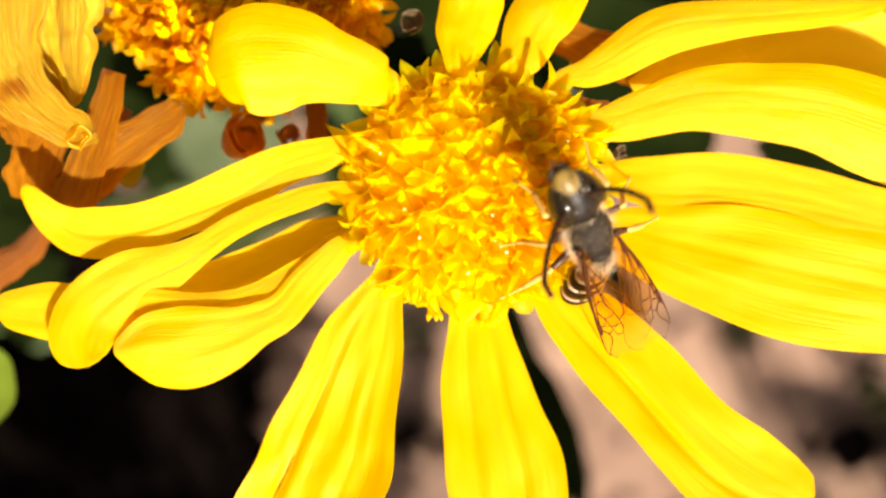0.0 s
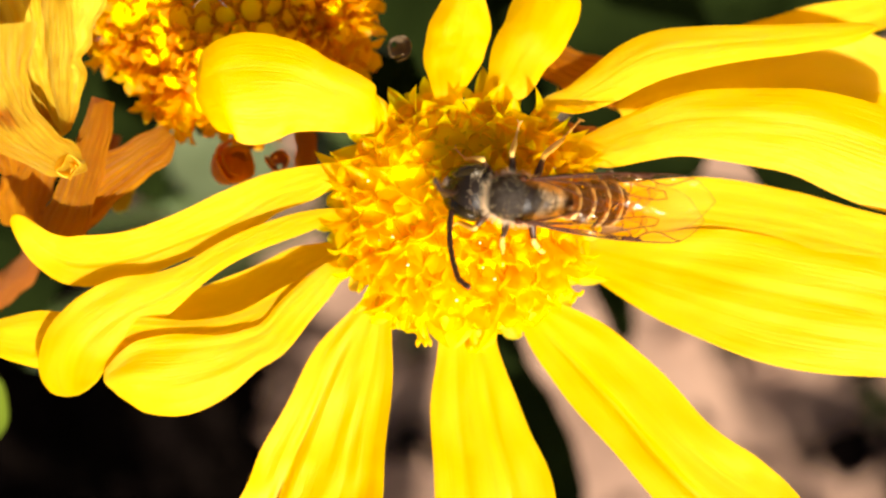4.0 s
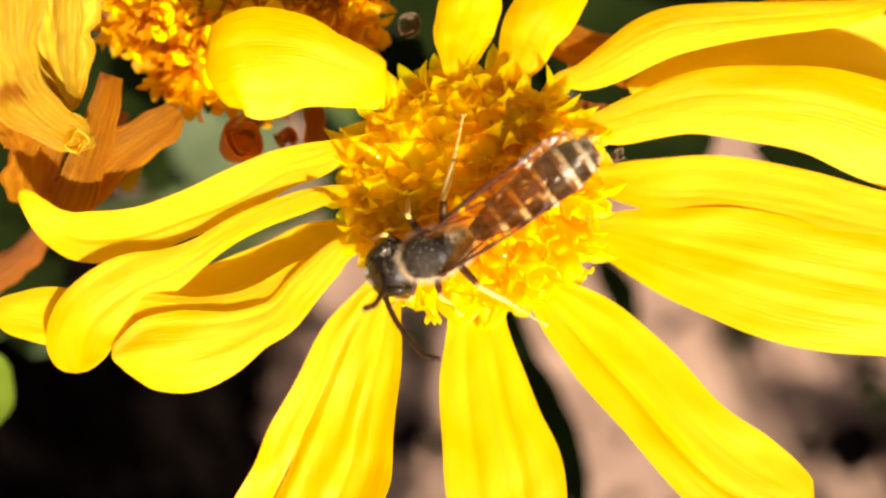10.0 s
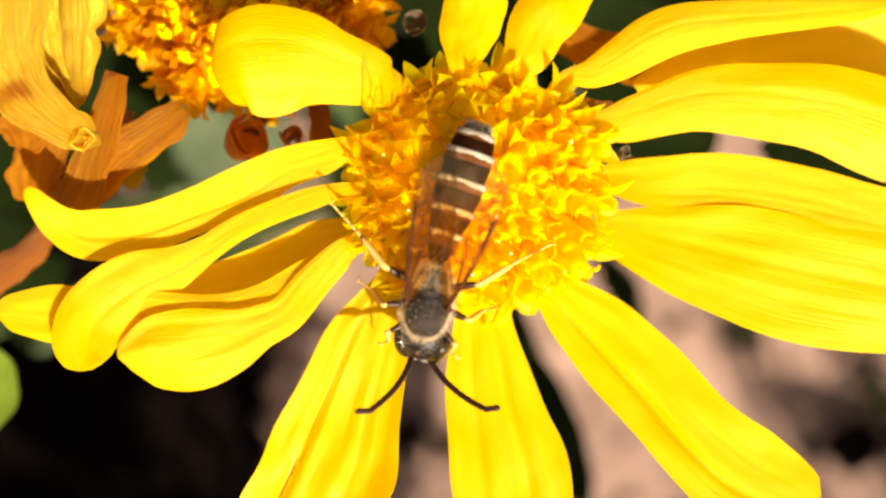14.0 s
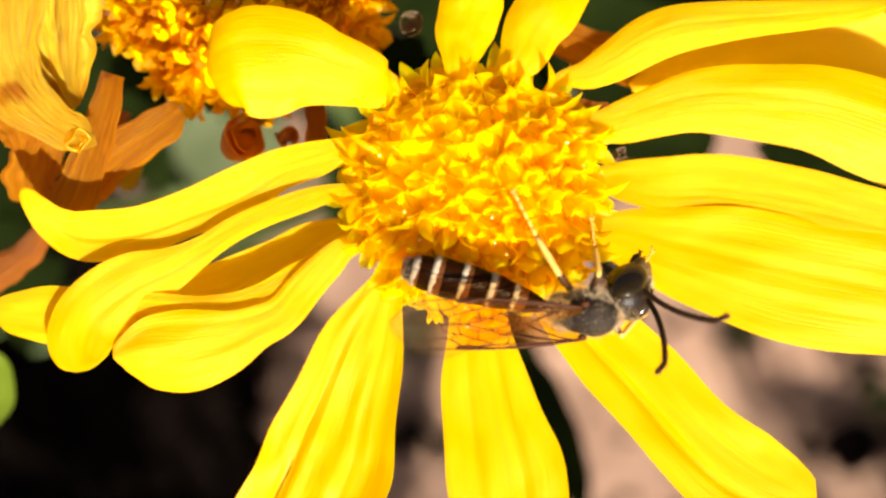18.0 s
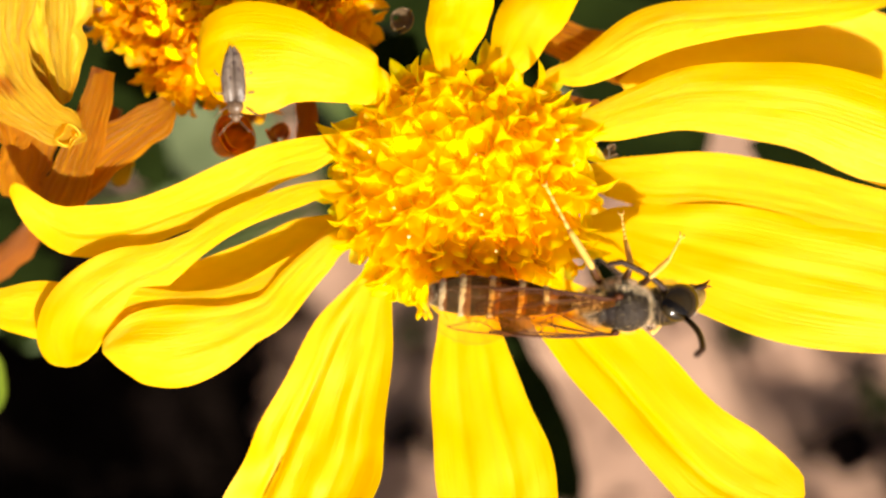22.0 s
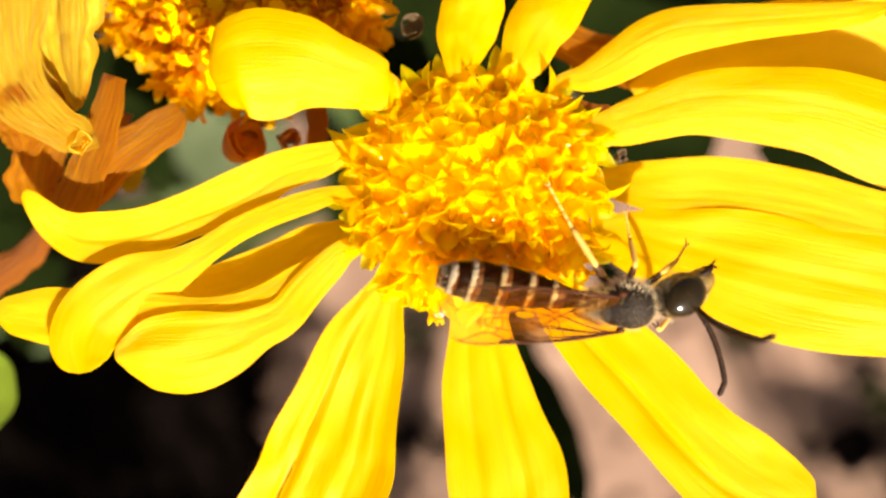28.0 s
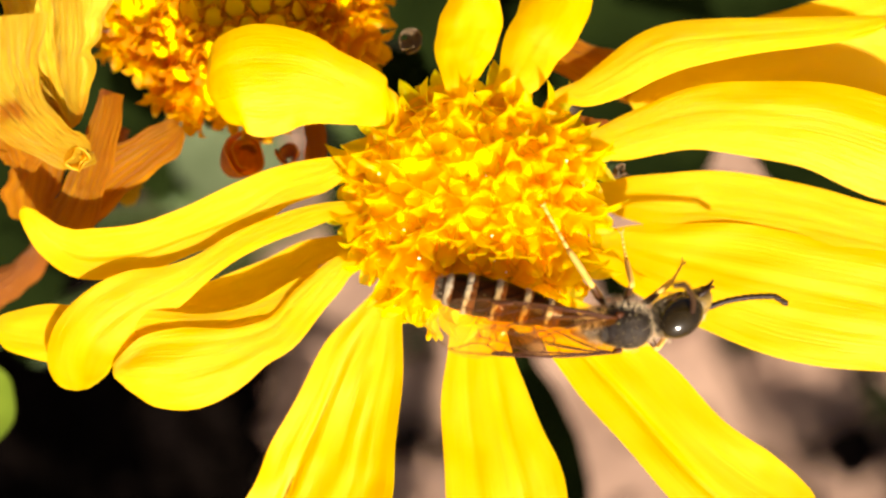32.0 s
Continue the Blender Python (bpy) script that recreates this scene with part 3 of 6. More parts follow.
def floret_mesh(name, r, length, lobe, seed):
    """A tubular floret: a narrow tube that widens into an open bell with five broad, pointed lobes; materials 0 outside, 1 throat."""
    rnd = random.Random(seed)
    bm = bmesh.new()
    n = 15

    def ring(q, z):
        return [bm.verts.new((r * q * math.cos(2 * math.pi * k / n), r * q * math.sin(2 * math.pi * k / n), z)) for k in range(n)]

    rings = [ring(q, z) for q, z in ((0.40, -length), (0.48, -length * 0.62), (0.74, -length * 0.34), (0.94, -length * 0.12), (1.0, 0.0))]
    for a, b in zip(rings, rings[1:]):
        for k in range(n):
            bm.faces.new((a[k], a[(k + 1) % n], b[(k + 1) % n], b[k]))
    rim = rings[-1]
    for k in range(5):
        a = 2 * math.pi * (3 * k + 1.5) / n
        L = r * lobe * rnd.uniform(0.8, 1.25)
        flare, back = rnd.uniform(0.35, 0.95), rnd.uniform(0.0, 0.5)
        d, t = Vector((math.cos(a), math.sin(a), 0)), Vector((-math.sin(a), math.cos(a), 0))
        prev = [rim[(3 * k + i) % n] for i in range(4)]
        skew = rnd.uniform(-0.2, 0.2)
        m = 5
        for i in range(1, m + 1):
            q = i / m
            c = d * (r * (1.0 - 0.05 * q) + L * flare * q) + Vector((0, 0, L * (0.75 * q - back * q * q))) + t * (skew * L * q * q)
            w = r * 0.55 * (1 - q ** 1.2) * (1 + 0.12 * math.sin(math.pi * q))
            if i == m:
                tip = bm.verts.new(c)
                for u, v in zip(prev, prev[1:]):
                    bm.faces.new((u, v, tip))
            else:
                row = [bm.verts.new(c + t * (w * u) + Vector((0, 0, 1)) * (0.5 * w * u * u) - d * (0.18 * w * abs(u))) for u in (-1, -0.33, 0.33, 1)]
                for j in range(3):
                    bm.faces.new((prev[j], prev[j + 1], row[j + 1], row[j]))
                prev = row
    # the throat, and in some the forked style that stands out of it
    inner = [[bm.verts.new((v.co.x * 0.95, v.co.y * 0.95, v.co.z + 0.01)) for v in rim], ring(0.66, -length * 0.26), ring(0.40, -length * 0.48)]
    for a, b in zip(inner, inner[1:]):
        for k in range(n):
            bm.faces.new((a[(k + 1) % n], a[k], b[k], b[(k + 1) % n])).material_index = 1
    bm.faces.new(inner[-1]).material_index = 1
    if seed % 3 == 0:
        tube(bm, [(0, 0, -length * 0.5), (0.05 * r, 0, 0.1 * r), (0.12 * r, 0.05 * r, 0.7 * r)], [0.16 * r, 0.15 * r, 0.13 * r], 6, 4)
        for u in (1, -1):
            tube(bm, [(0.12 * r, 0.05 * r, 0.66 * r), (0.12 * r, 0.05 * r + 0.2 * r * u, 0.86 * r), (0.14 * r, 0.05 * r + 0.42 * r * u, 0.8 * r)], [0.11 * r, 0.10 * r, 0.05 * r], 6, 4)
    bmesh.ops.scale(bm, vec=(MM, MM, MM), verts=bm.verts)
    me = bpy.data.meshes.new(name)
    bm.to_mesh(me)
    bm.free()
    return me


def head_of_florets(owner, centre, rx, ry, height, count, meshes, mats, seed, tilt=Vector((0, 0, 0)), spent=()):
    """Florets in spirals over a dome; spent: meshes of older florets nearer its middle."""
    rnd = random.Random(seed)
    for me in meshes:
        for m in mats:
            me.materials.append(m)
    for i in range(count):
        q = math.sqrt((i + 0.5) / count)
        a = i * 2.39996 + rnd.uniform(-0.12, 0.12)
        x, y = q * math.cos(a), q * math.sin(a)
        z = height * (math.sqrt(max(0.0, 1 - (0.97 * q) ** 2.2)))
        z *= 1 - 0.5 * max(0.0, 0.74 * y - 0.67 * x)
        p = centre + Vector((x * rx, y * ry, z))
        nrm = (Vector((x / rx, y / ry, 0)) * (q * 5.2) + Vector((0, 0, 1.05 - 0.55 * q)) + tilt).normalized()
        nrm = (nrm + Vector((rnd.uniform(-0.22, 0.22), rnd.uniform(-0.22, 0.22), 0))).normalized()
        m = nrm.to_track_quat("Z", "Y").to_matrix().to_4x4() @ Matrix.Rotation(rnd.uniform(0, 6.28), 4, "Z")
        s = rnd.uniform(0.82, 1.2) * (0.85 + 0.22 * q - 0.14 * q * q * max(0.0, 0.74 * y - 0.67 * x))
        if q > 0.9 and y < -0.3:
            s *= rnd.uniform(0.85, 1.2)
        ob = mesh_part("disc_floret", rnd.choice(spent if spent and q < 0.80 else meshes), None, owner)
        ob.matrix_parent_inverse = Matrix.Translation(owner.location).inverted()
        ob.matrix_basis = Matrix.Translation(p * MM) @ m @ Matrix.Diagonal((s, s, s * rnd.uniform(0.9, 1.25), 1))


def receptacle(owner, centre, rx, ry, height, mat):
    bm = bmesh.new()
    ball(bm, centre + Vector((0, 0, -0.05)), (rx, ry, height), 32, 16)
    return under(part("receptacle", bm, mat), owner)


receptacle(daisy, DISC, 4.2, 3.85, 1.62, CORE)
head_of_florets(daisy, DISC, 4.55, 4.1, 1.6, 100,
                [floret_mesh("disc_floret", 0.55, 1.5, 1.5, k) for k in range(9)], (FLORET, FLORET_IN), 3, Vector((0.02, -0.75, 0)))


def hanging_floret(x, y, z, bow):
    """A spent floret on the rim, hanging outwards over the petals."""
    bm = bmesh.new()
    tube(bm, [(x, y + 0.9, z + 0.15), (x + 0.2 * bow, y + 0.35, z + 0.12), (x + 0.3 * bow, y, z)], [0.16, 0.19, 0.24], 9, 8)
    for k in range(5):
        a = 2 * math.pi * k / 5
        tube(bm, [(x + 0.3 * bow + 0.14 * math.cos(a), y + 0.02, z + 0.14 * math.sin(a)), (x + 0.3 * bow + 0.24 * math.cos(a), y - 0.12, z + 0.22 * math.sin(a)), (x + 0.3 * bow + 0.26 * math.cos(a), y - 0.26, z + 0.2 * math.sin(a))], [0.12, 0.10, 0.02], 6, 5)
    under(part("disc_floret", bm, FLORET), daisy)


hanging_floret(-0.4, -2.28, 0.3, 0.3)
hanging_floret(1.35, -2.48, 0.3, 0.6)
hanging_floret(-1.66, -1.17, 0.4, -0.5)
hanging_floret(2.4, -1.57, 0.3, 0.5)
hanging_floret(4.3, -0.58, 0.2, 1.2)


def nectar_beads():
    """Tiny glistening drops on the lobes of the disc florets."""
    rnd = random.Random(77)
    for _ in range(16):
        a, q = rnd.uniform(0, 2 * math.pi), 0.9 * math.sqrt(rnd.random())
        x, y = q * math.cos(a), q * math.sin(a)
        bm = bmesh.new()
        r = rnd.uniform(0.035, 0.065)
        ball(bm, DISC + Vector((4.3 * x, 3.9 * y, 1.6 * math.sqrt(1 - 0.9 * q * q) + 0.38)), (r, r, r * 0.8), 10, 7)
        under(part("nectar_drop", bm, NECTAR, None, "tiny glistening drop"), daisy)


nectar_beads()


def stem_of(owner, points, radii, mat=STEM):
    bm = bmesh.new()
    tube(bm, points, radii, 12, 24)
    return under(part("stem", bm, mat), owner)


stem_of(daisy, [(DISC.x, DISC.y, -0.8), (DISC.x - 0.2, DISC.y - 0.8, -9), (1.6, 0.6, -40), (2, -0.4, -90), (2, -1, -140)], [1.6, 1.1, 1.2, 1.5, 2.0])


def bracts(owner, centre, radius, count, seed):
    rnd = random.Random(seed)
    for k in range(count):
        a = 2 * math.pi * k / count + rnd.uniform(-0.1, 0.1)
        d = Vector((math.cos(a), math.sin(a), 0))
        p = [centre + d * 1.2 + Vector((0, 0, -2.0)), centre + d * radius * 0.75 + Vector((0, 0, -1.9)), centre + d * radius * 1.05 + Vector((0, 0, -1.2))]
        under(part("bract", blade([(*q, w) for q, w in zip(p, (0.5, 0.75, 0.25))], nu=8, nv=6, seed=k, thick=0.2), STEM), owner)


bracts(daisy, DISC, 4.2, 14, 8)

# ---- the old flower head beside it ----
OLD = Vector((-7.56, 10.2, -3.3))
old_daisy = empty("withered_daisy", OLD.x + 3, OLD.y - 2, -139)
tagged(old_daisy, "withering orange daisy with shrivelled dry rays round its disc", "flower")
receptacle(old_daisy, OLD, 5.2, 4.7, 2.3, CORE)
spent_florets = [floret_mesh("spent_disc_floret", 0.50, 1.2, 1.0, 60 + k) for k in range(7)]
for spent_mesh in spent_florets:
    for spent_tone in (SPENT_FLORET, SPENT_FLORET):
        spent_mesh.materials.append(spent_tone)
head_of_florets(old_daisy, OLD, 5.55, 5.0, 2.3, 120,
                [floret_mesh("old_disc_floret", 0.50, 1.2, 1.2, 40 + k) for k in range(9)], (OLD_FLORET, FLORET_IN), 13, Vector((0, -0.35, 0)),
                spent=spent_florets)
stem_of(old_daisy, [(OLD.x, OLD.y, OLD.z - 1), (OLD.x + 0.5, OLD.y - 0.5, -15), (OLD.x + 2, OLD.y - 1, -60), (OLD.x + 3, OLD.y - 2, -140)], [1.7, 1.1, 1.4, 2.0])
bracts(old_daisy, OLD, 4.8, 14, 9)


def dry_petal(points, curl=0.5, seed=0, tone=1, lean=0.0):
    tones = ((DRY_PALE, "pale straw-yellow dried ray, curled"), (DRY_ORANGE, "orange-brown dried ray"), (DRY_BROWN, "dark brown shrivelled ray"), (DRY_TAN, "tan and orange dried ray, folded over"))
    mat, label = tones[tone]
    return under(part("petal", blade(points, cup=0.1, groove=8.0 if tone in (0, 3) else 3.8, ribs=8.0 if tone in (0, 3) else 6.0, lean=lean, curl=curl, seed=seed, thick=0.07, wave=3.0, exact=True, nu=40, nv=28), mat, None, label), old_daisy)


dry_petal([(-12.97, 9.38, 2.9, 1.89), (-13.03, 8.34, 2.48, 1.69), (-13.08, 7.46, 2.1, 1.49), (-13.01, 6.69, 1.8, 1.18), (-12.95, 5.74, 1.5, 0.77), (-12.82, 4.89, 1.2, 0.41)], lean=-12, curl=0.12, seed=31, tone=0)
dry_petal([(-13.05, 4.02, 1.7, 0.38), (-12.47, 3.73, 1.7, 0.54), (-11.84, 3.92, 1.6, 0.42)], curl=1.4, seed=47, tone=3)
dry_petal([(-14.53, 8.2, 4.1, 1.82), (-14.4, 6.71, 3.76, 1.59), (-14.13, 5.87, 3.44, 1.3), (-13.7, 5.15, 3.21, 1.05), (-13.26, 4.55, 2.9, 0.84), (-12.8, 4.18, 2.5, 0.73), (-12.41, 3.97, 2.1, 0.66), (-12.15, 3.8, 1.7, 0.46)], lean=10, curl=0.12, seed=32, tone=3)
dry_petal([(-11.61, 6.28, 0.0, 0.44), (-11.94, 5.23, -0.06, 0.56), (-12.32, 4.08, -0.12, 0.64), (-12.69, 2.91, -0.18, 0.76), (-13.08, 1.88, -0.26, 0.86), (-13.44, 1.21, -0.35, 0.98)], curl=0.3, seed=33, tone=1)
dry_petal([(-13.58, 1.9, -0.8, 0.89), (-12.49, 2.74, -0.68, 0.83), (-11.51, 3.53, -0.58, 0.85), (-10.53, 4.25, -0.52, 0.76), (-9.76, 4.8, -0.54, 0.65), (-9.35, 5.09, -0.6, 0.35)], curl=0.15, seed=35, tone=1)
dry_petal([(-6.81, 5.18, -2.6, 0.34), (-7.02, 4.82, -2.3, 0.42), (-7.19, 4.37, -2, 0.38)], curl=0.8, seed=49, tone=2)
dry_petal([(-4.7, 6.16, -2.6, 0.38), (-4.74, 5.23, -2.8, 0.45), (-4.78, 4.25, -3, 0.47), (-4.86, 3.24, -3.2, 0.34)], curl=0.6, seed=36, tone=2)
dry_petal([(-15.41, 0.99, -4.5, 0.48), (-16.3, 0.02, -4.6, 0.62), (-17.33, -0.86, -4.7, 0.71), (-18.47, -1.75, -4.8, 0.4)], curl=0.5, seed=37, tone=2)
dry_petal([(-14.39, 4.81, -0.8, 0.99), (-14.59, 3.6, -0.93, 1.0), (-14.76, 2.63, -1.07, 1.01), (-14.81, 1.77, -1.2, 0.81)], curl=0.35, seed=38, tone=1)
dry_petal([(-15.03, 4.91, 0.6, 1.13), (-14.81, 4.28, 0.47, 0.92), (-14.74, 3.72, 0.33, 0.7), (-14.77, 3.45, 0.2, 0.36)], curl=0.3, seed=41, tone=1)
dry_petal([(-12.26, 9.26, 3.4, 0.54), (-12.39, 8.24, 2.95, 0.58), (-12.49, 7.18, 2.5, 0.47), (-12.53, 6.07, 2.05, 0.31), (-12.54, 5.17, 1.6, 0.18)], curl=0.55, seed=53, tone=0)
dry_petal([(-13.87, 7.81, 4.0, 0.34), (-13.73, 6.83, 3.47, 0.44), (-13.5, 5.94, 2.95, 0.46), (-13.08, 5.14, 2.48, 0.43), (-12.61, 4.49, 2.1, 0.34)], curl=0.5, seed=55, tone=3)
dry_petal([(3.72, 8.3, -2.6, 0.55), (5.23, 7.75, -2.7, 0.8), (6.96, 6.95, -2.8, 0.8), (8.7, 6.3, -2.9, 0.5)], curl=0.3, seed=39, tone=1)
dry_petal([(3.95, 5.4, 0.5, 0.16), (4.62, 5.2, 0.35, 0.22), (5.23, 5.12, 0.2, 0.2), (5.85, 5.15, 0.3, 0.08)], curl=0.8, seed=40, tone=2)
dry_petal([(-12, 3.44, -4.6, 0.31), (-12.17, 2.89, -4.6, 0.37), (-12.48, 2.49, -4.6, 0.22)], curl=0.4, seed=43, tone=0)
dry_petal([(-12.4, 5.47, -4, 0.52), (-12.61, 4.92, -4, 0.57), (-12.97, 4.5, -4.1, 0.31)], curl=1.0, seed=45, tone=2)


def scroll(centre, axis, r0, r1, turns, length, mat, label, seed, flat=1.0):
    """A dry ray rolled up into a spiral round the axis."""
    rnd = random.Random(seed)
    ax = Vector(axis).normalized()
    u = ax.orthogonal().normalized()
    v = ax.cross(u)
    bm = bmesh.new()
    uv = bm.loops.layers.uv.new("UVMap")
    n, m = 48, 6
    grid = []
    for side in (0.035, -0.035):
        rows = []
        for i in range(n + 1):
            s = i / n
            a = 2 * math.pi * turns * s + seed
            r = r0 + (r1 - r0) * s + side + 0.02 * math.sin(3 * a + seed)
            rows.append([bm.verts.new(Vector(centre) + (u * math.cos(a) + v * math.sin(a) * flat) * r * (0.30 + 0.70 * (j / m) ** 0.5) + ax * (length * (j / m - 0.5) + 0.12 * math.sin(3 * a) * j / m)) for j in range(m + 1)])
        grid.append(rows)
    for k, rows in enumerate(grid):
        for i in range(n):
            for j in range(m):
                q = (rows[i][j], rows[i + 1][j], rows[i + 1][j + 1], rows[i][j + 1])
                f = bm.faces.new(q if k == 0 else q[::-1])
                for lp in f.loops:
                    lp[uv].uv = (i / n, j / m)
    for i in range(n):
        for j in (0, m):
            bm.faces.new((grid[0][i][j], grid[1][i][j], grid[1][i + 1][j], grid[0][i + 1][j]))
    return under(part("petal", bm, mat, None, label), old_daisy)


scroll((-12.60, 3.95, 1.9), (0.75, -0.55, 0.55), 0.46, 0.26, 1.3, 0.9, DRY_TAN, "orange rolled-up tip of a dried ray", 3)
scroll((-7.55, 3.97, -2.2), (0.50, 0.25, 0.8), 0.90, 0.50, 1.5, 1.6, DRY_ORANGE, "orange-brown dry ray rolled into a scroll", 1)
scroll((-5.73, 4.15, -2.4), (0.1, 0.2, 1), 0.46, 0.30, 1.2, 1.0, DRY_BROWN, "small brown rolled ray", 2)
scroll((-1.27, 8.28, -1), (0.3, -0.3, 1), 0.56, 0.34, 1.1, 0.8, HUSK, "curled grey-brown dry floret husk", 4, 0.8)
scroll((6.24, 3.36, -0.3), (0.5, 0.3, 1), 0.24, 0.14, 1.3, 0.5, HUSK, "tiny curled brown husk", 5)


# ---- leaves and weeds below ----
def leaf_plant(name, label, base, leaves, mat, cup=0.3):
    """A small plant: a stem stub at base and long leaves, each given by its points and half width."""
    ob = empty(name, *base)
    tagged(ob, label, "plant")
    bm = bmesh.new()
    tops = [Vector(lf[0][:3]) for lf in leaves]
    for tp in tops:
        b = Vector(base)
        tube(bm, [b, b.lerp(tp, 0.5) + Vector((1.0, 1.0, 0)), tp], [1.0, 0.8, 0.5], 7, 8)
    under(part("stem", bm, STEM), ob)
    for k, lf in enumerate(leaves):
        under(part("leaf", blade(lf, cup=cup, seed=60 + k, thick=0.35, nu=18, nv=8, wave=2.0, groove=0.4), mat), ob)
    return ob


def leaf_at(x, y, z, length, angle, width, droop=2.0):
    """Points of one leaf with its middle at x, y, z."""
    c, d = Vector((x, y, z)), Vector((math.cos(radians(angle)), math.sin(radians(angle)), 0)) * length / 2
    return [(*(c - d), width * 0.2), (*(c - d * 0.35 + Vector((0, 0, droop * 0.5))), width * 0.9), (*(c + d * 0.35 + Vector((0, 0, droop * 0.4))), width), (*(c + d - Vector((0, 0, droop))), width * 0.15)]


leaf_plant("leafy_shoot", "green leafy shoot under the flower heads, shade in its colour", (9.52, 11.57, -139),
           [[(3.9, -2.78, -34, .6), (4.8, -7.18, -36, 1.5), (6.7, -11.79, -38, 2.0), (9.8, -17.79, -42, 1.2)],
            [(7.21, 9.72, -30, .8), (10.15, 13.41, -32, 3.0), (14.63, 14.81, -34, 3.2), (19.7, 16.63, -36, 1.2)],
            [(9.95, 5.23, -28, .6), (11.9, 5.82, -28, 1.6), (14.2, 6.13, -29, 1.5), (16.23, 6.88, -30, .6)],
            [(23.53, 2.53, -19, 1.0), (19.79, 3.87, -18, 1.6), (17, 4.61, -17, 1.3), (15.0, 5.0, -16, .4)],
            [(11.06, -0.36, -45, .6), (12.4, -2.39, -46, 1.2), (13.36, -4.47, -47, 1.0), (13.92, -6.17, -48, .4)]], LEAF_SHADE_TONED)
leaf_plant("leafy_shoot", "green leafy shoot beside the withered flower head, shade-darkened colour", (-52.02, 9.11, -139),
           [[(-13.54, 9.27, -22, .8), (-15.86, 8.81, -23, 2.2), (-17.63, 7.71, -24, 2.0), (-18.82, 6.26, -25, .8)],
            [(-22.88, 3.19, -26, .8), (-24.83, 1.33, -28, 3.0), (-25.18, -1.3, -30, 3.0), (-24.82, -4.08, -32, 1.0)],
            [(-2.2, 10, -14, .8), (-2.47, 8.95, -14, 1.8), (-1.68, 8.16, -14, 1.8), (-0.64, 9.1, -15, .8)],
            [(-23.84, 6.39, -20, .8), (-22.68, 5.24, -20, 2.2), (-22.44, 3.55, -21, 2.2), (-23.38, 1.82, -22, .9)]], LEAF_SHADE_TONED)
leaf_plant("pale_leafy_shoot", "blurred grey-green leaves low between the heads", (-31.51, 15.67, -139),
           [[(-22.6, 11.47, -50, 1.5), (-19.21, 9.35, -50, 5.0), (-15.57, 7.31, -51, 5.5), (-11.41, 6.09, -52, 2.0)],
            [(-9.28, 10.81, -48, 1.2), (-7.62, 9.16, -48, 2.6), (-7.71, 7.58, -49, 2.6), (-9.06, 5.97, -50, 1.0)]], LEAF_GREY)
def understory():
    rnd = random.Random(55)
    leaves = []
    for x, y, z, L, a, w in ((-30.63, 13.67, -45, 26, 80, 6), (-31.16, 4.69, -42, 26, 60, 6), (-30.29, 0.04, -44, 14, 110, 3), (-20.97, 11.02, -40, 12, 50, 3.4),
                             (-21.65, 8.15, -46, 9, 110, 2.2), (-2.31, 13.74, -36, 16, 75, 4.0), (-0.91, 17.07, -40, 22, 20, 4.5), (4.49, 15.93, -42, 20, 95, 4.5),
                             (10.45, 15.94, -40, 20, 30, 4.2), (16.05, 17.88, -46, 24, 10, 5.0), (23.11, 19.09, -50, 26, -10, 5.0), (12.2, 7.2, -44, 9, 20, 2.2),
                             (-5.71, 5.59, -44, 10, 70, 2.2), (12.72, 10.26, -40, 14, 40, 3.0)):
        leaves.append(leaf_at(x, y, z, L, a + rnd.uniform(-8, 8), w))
    leaf_plant("leafy_undergrowth", "green leaves below the flowers, shade put into their colour", (-2, 12, -139), leaves, LEAF_SHADE_TONED)


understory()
leaf_plant("green_leaf_shoot", "smooth light green rounded leaf on a shoot", (-69.25, -16.33, -139),
           [[(-20.51, -3.58, -9, .4), (-19.93, -4.54, -9, 1.1), (-19.5, -6.1, -9, 1.35), (-19.84, -8.02, -9, .5)]], LEAF)


def weed(base, count, length, seed):
    rnd = random.Random(seed)
    leaves = []
    for k in range(count):
        a = 2 * math.pi * k / count + rnd.uniform(-0.4, 0.4)
        L = length * rnd.uniform(0.6, 1.2)
        leaves.append([(base[0] + q * L * math.cos(a), base[1] + q * L * math.sin(a), base[2] + 2 + 2.5 * math.sin(q * 3), w * L) for q, w in ((0.08, 0.06), (0.4, 0.17), (0.75, 0.16), (1.0, 0.05))])
    return leaf_plant("ground_weed", "small weed spreading flat on the soil, shade-darkened leaf colour", base, leaves, LEAF_SHADE_TONED)


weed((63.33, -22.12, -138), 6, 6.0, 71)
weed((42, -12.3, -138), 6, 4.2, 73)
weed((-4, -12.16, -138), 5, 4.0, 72)


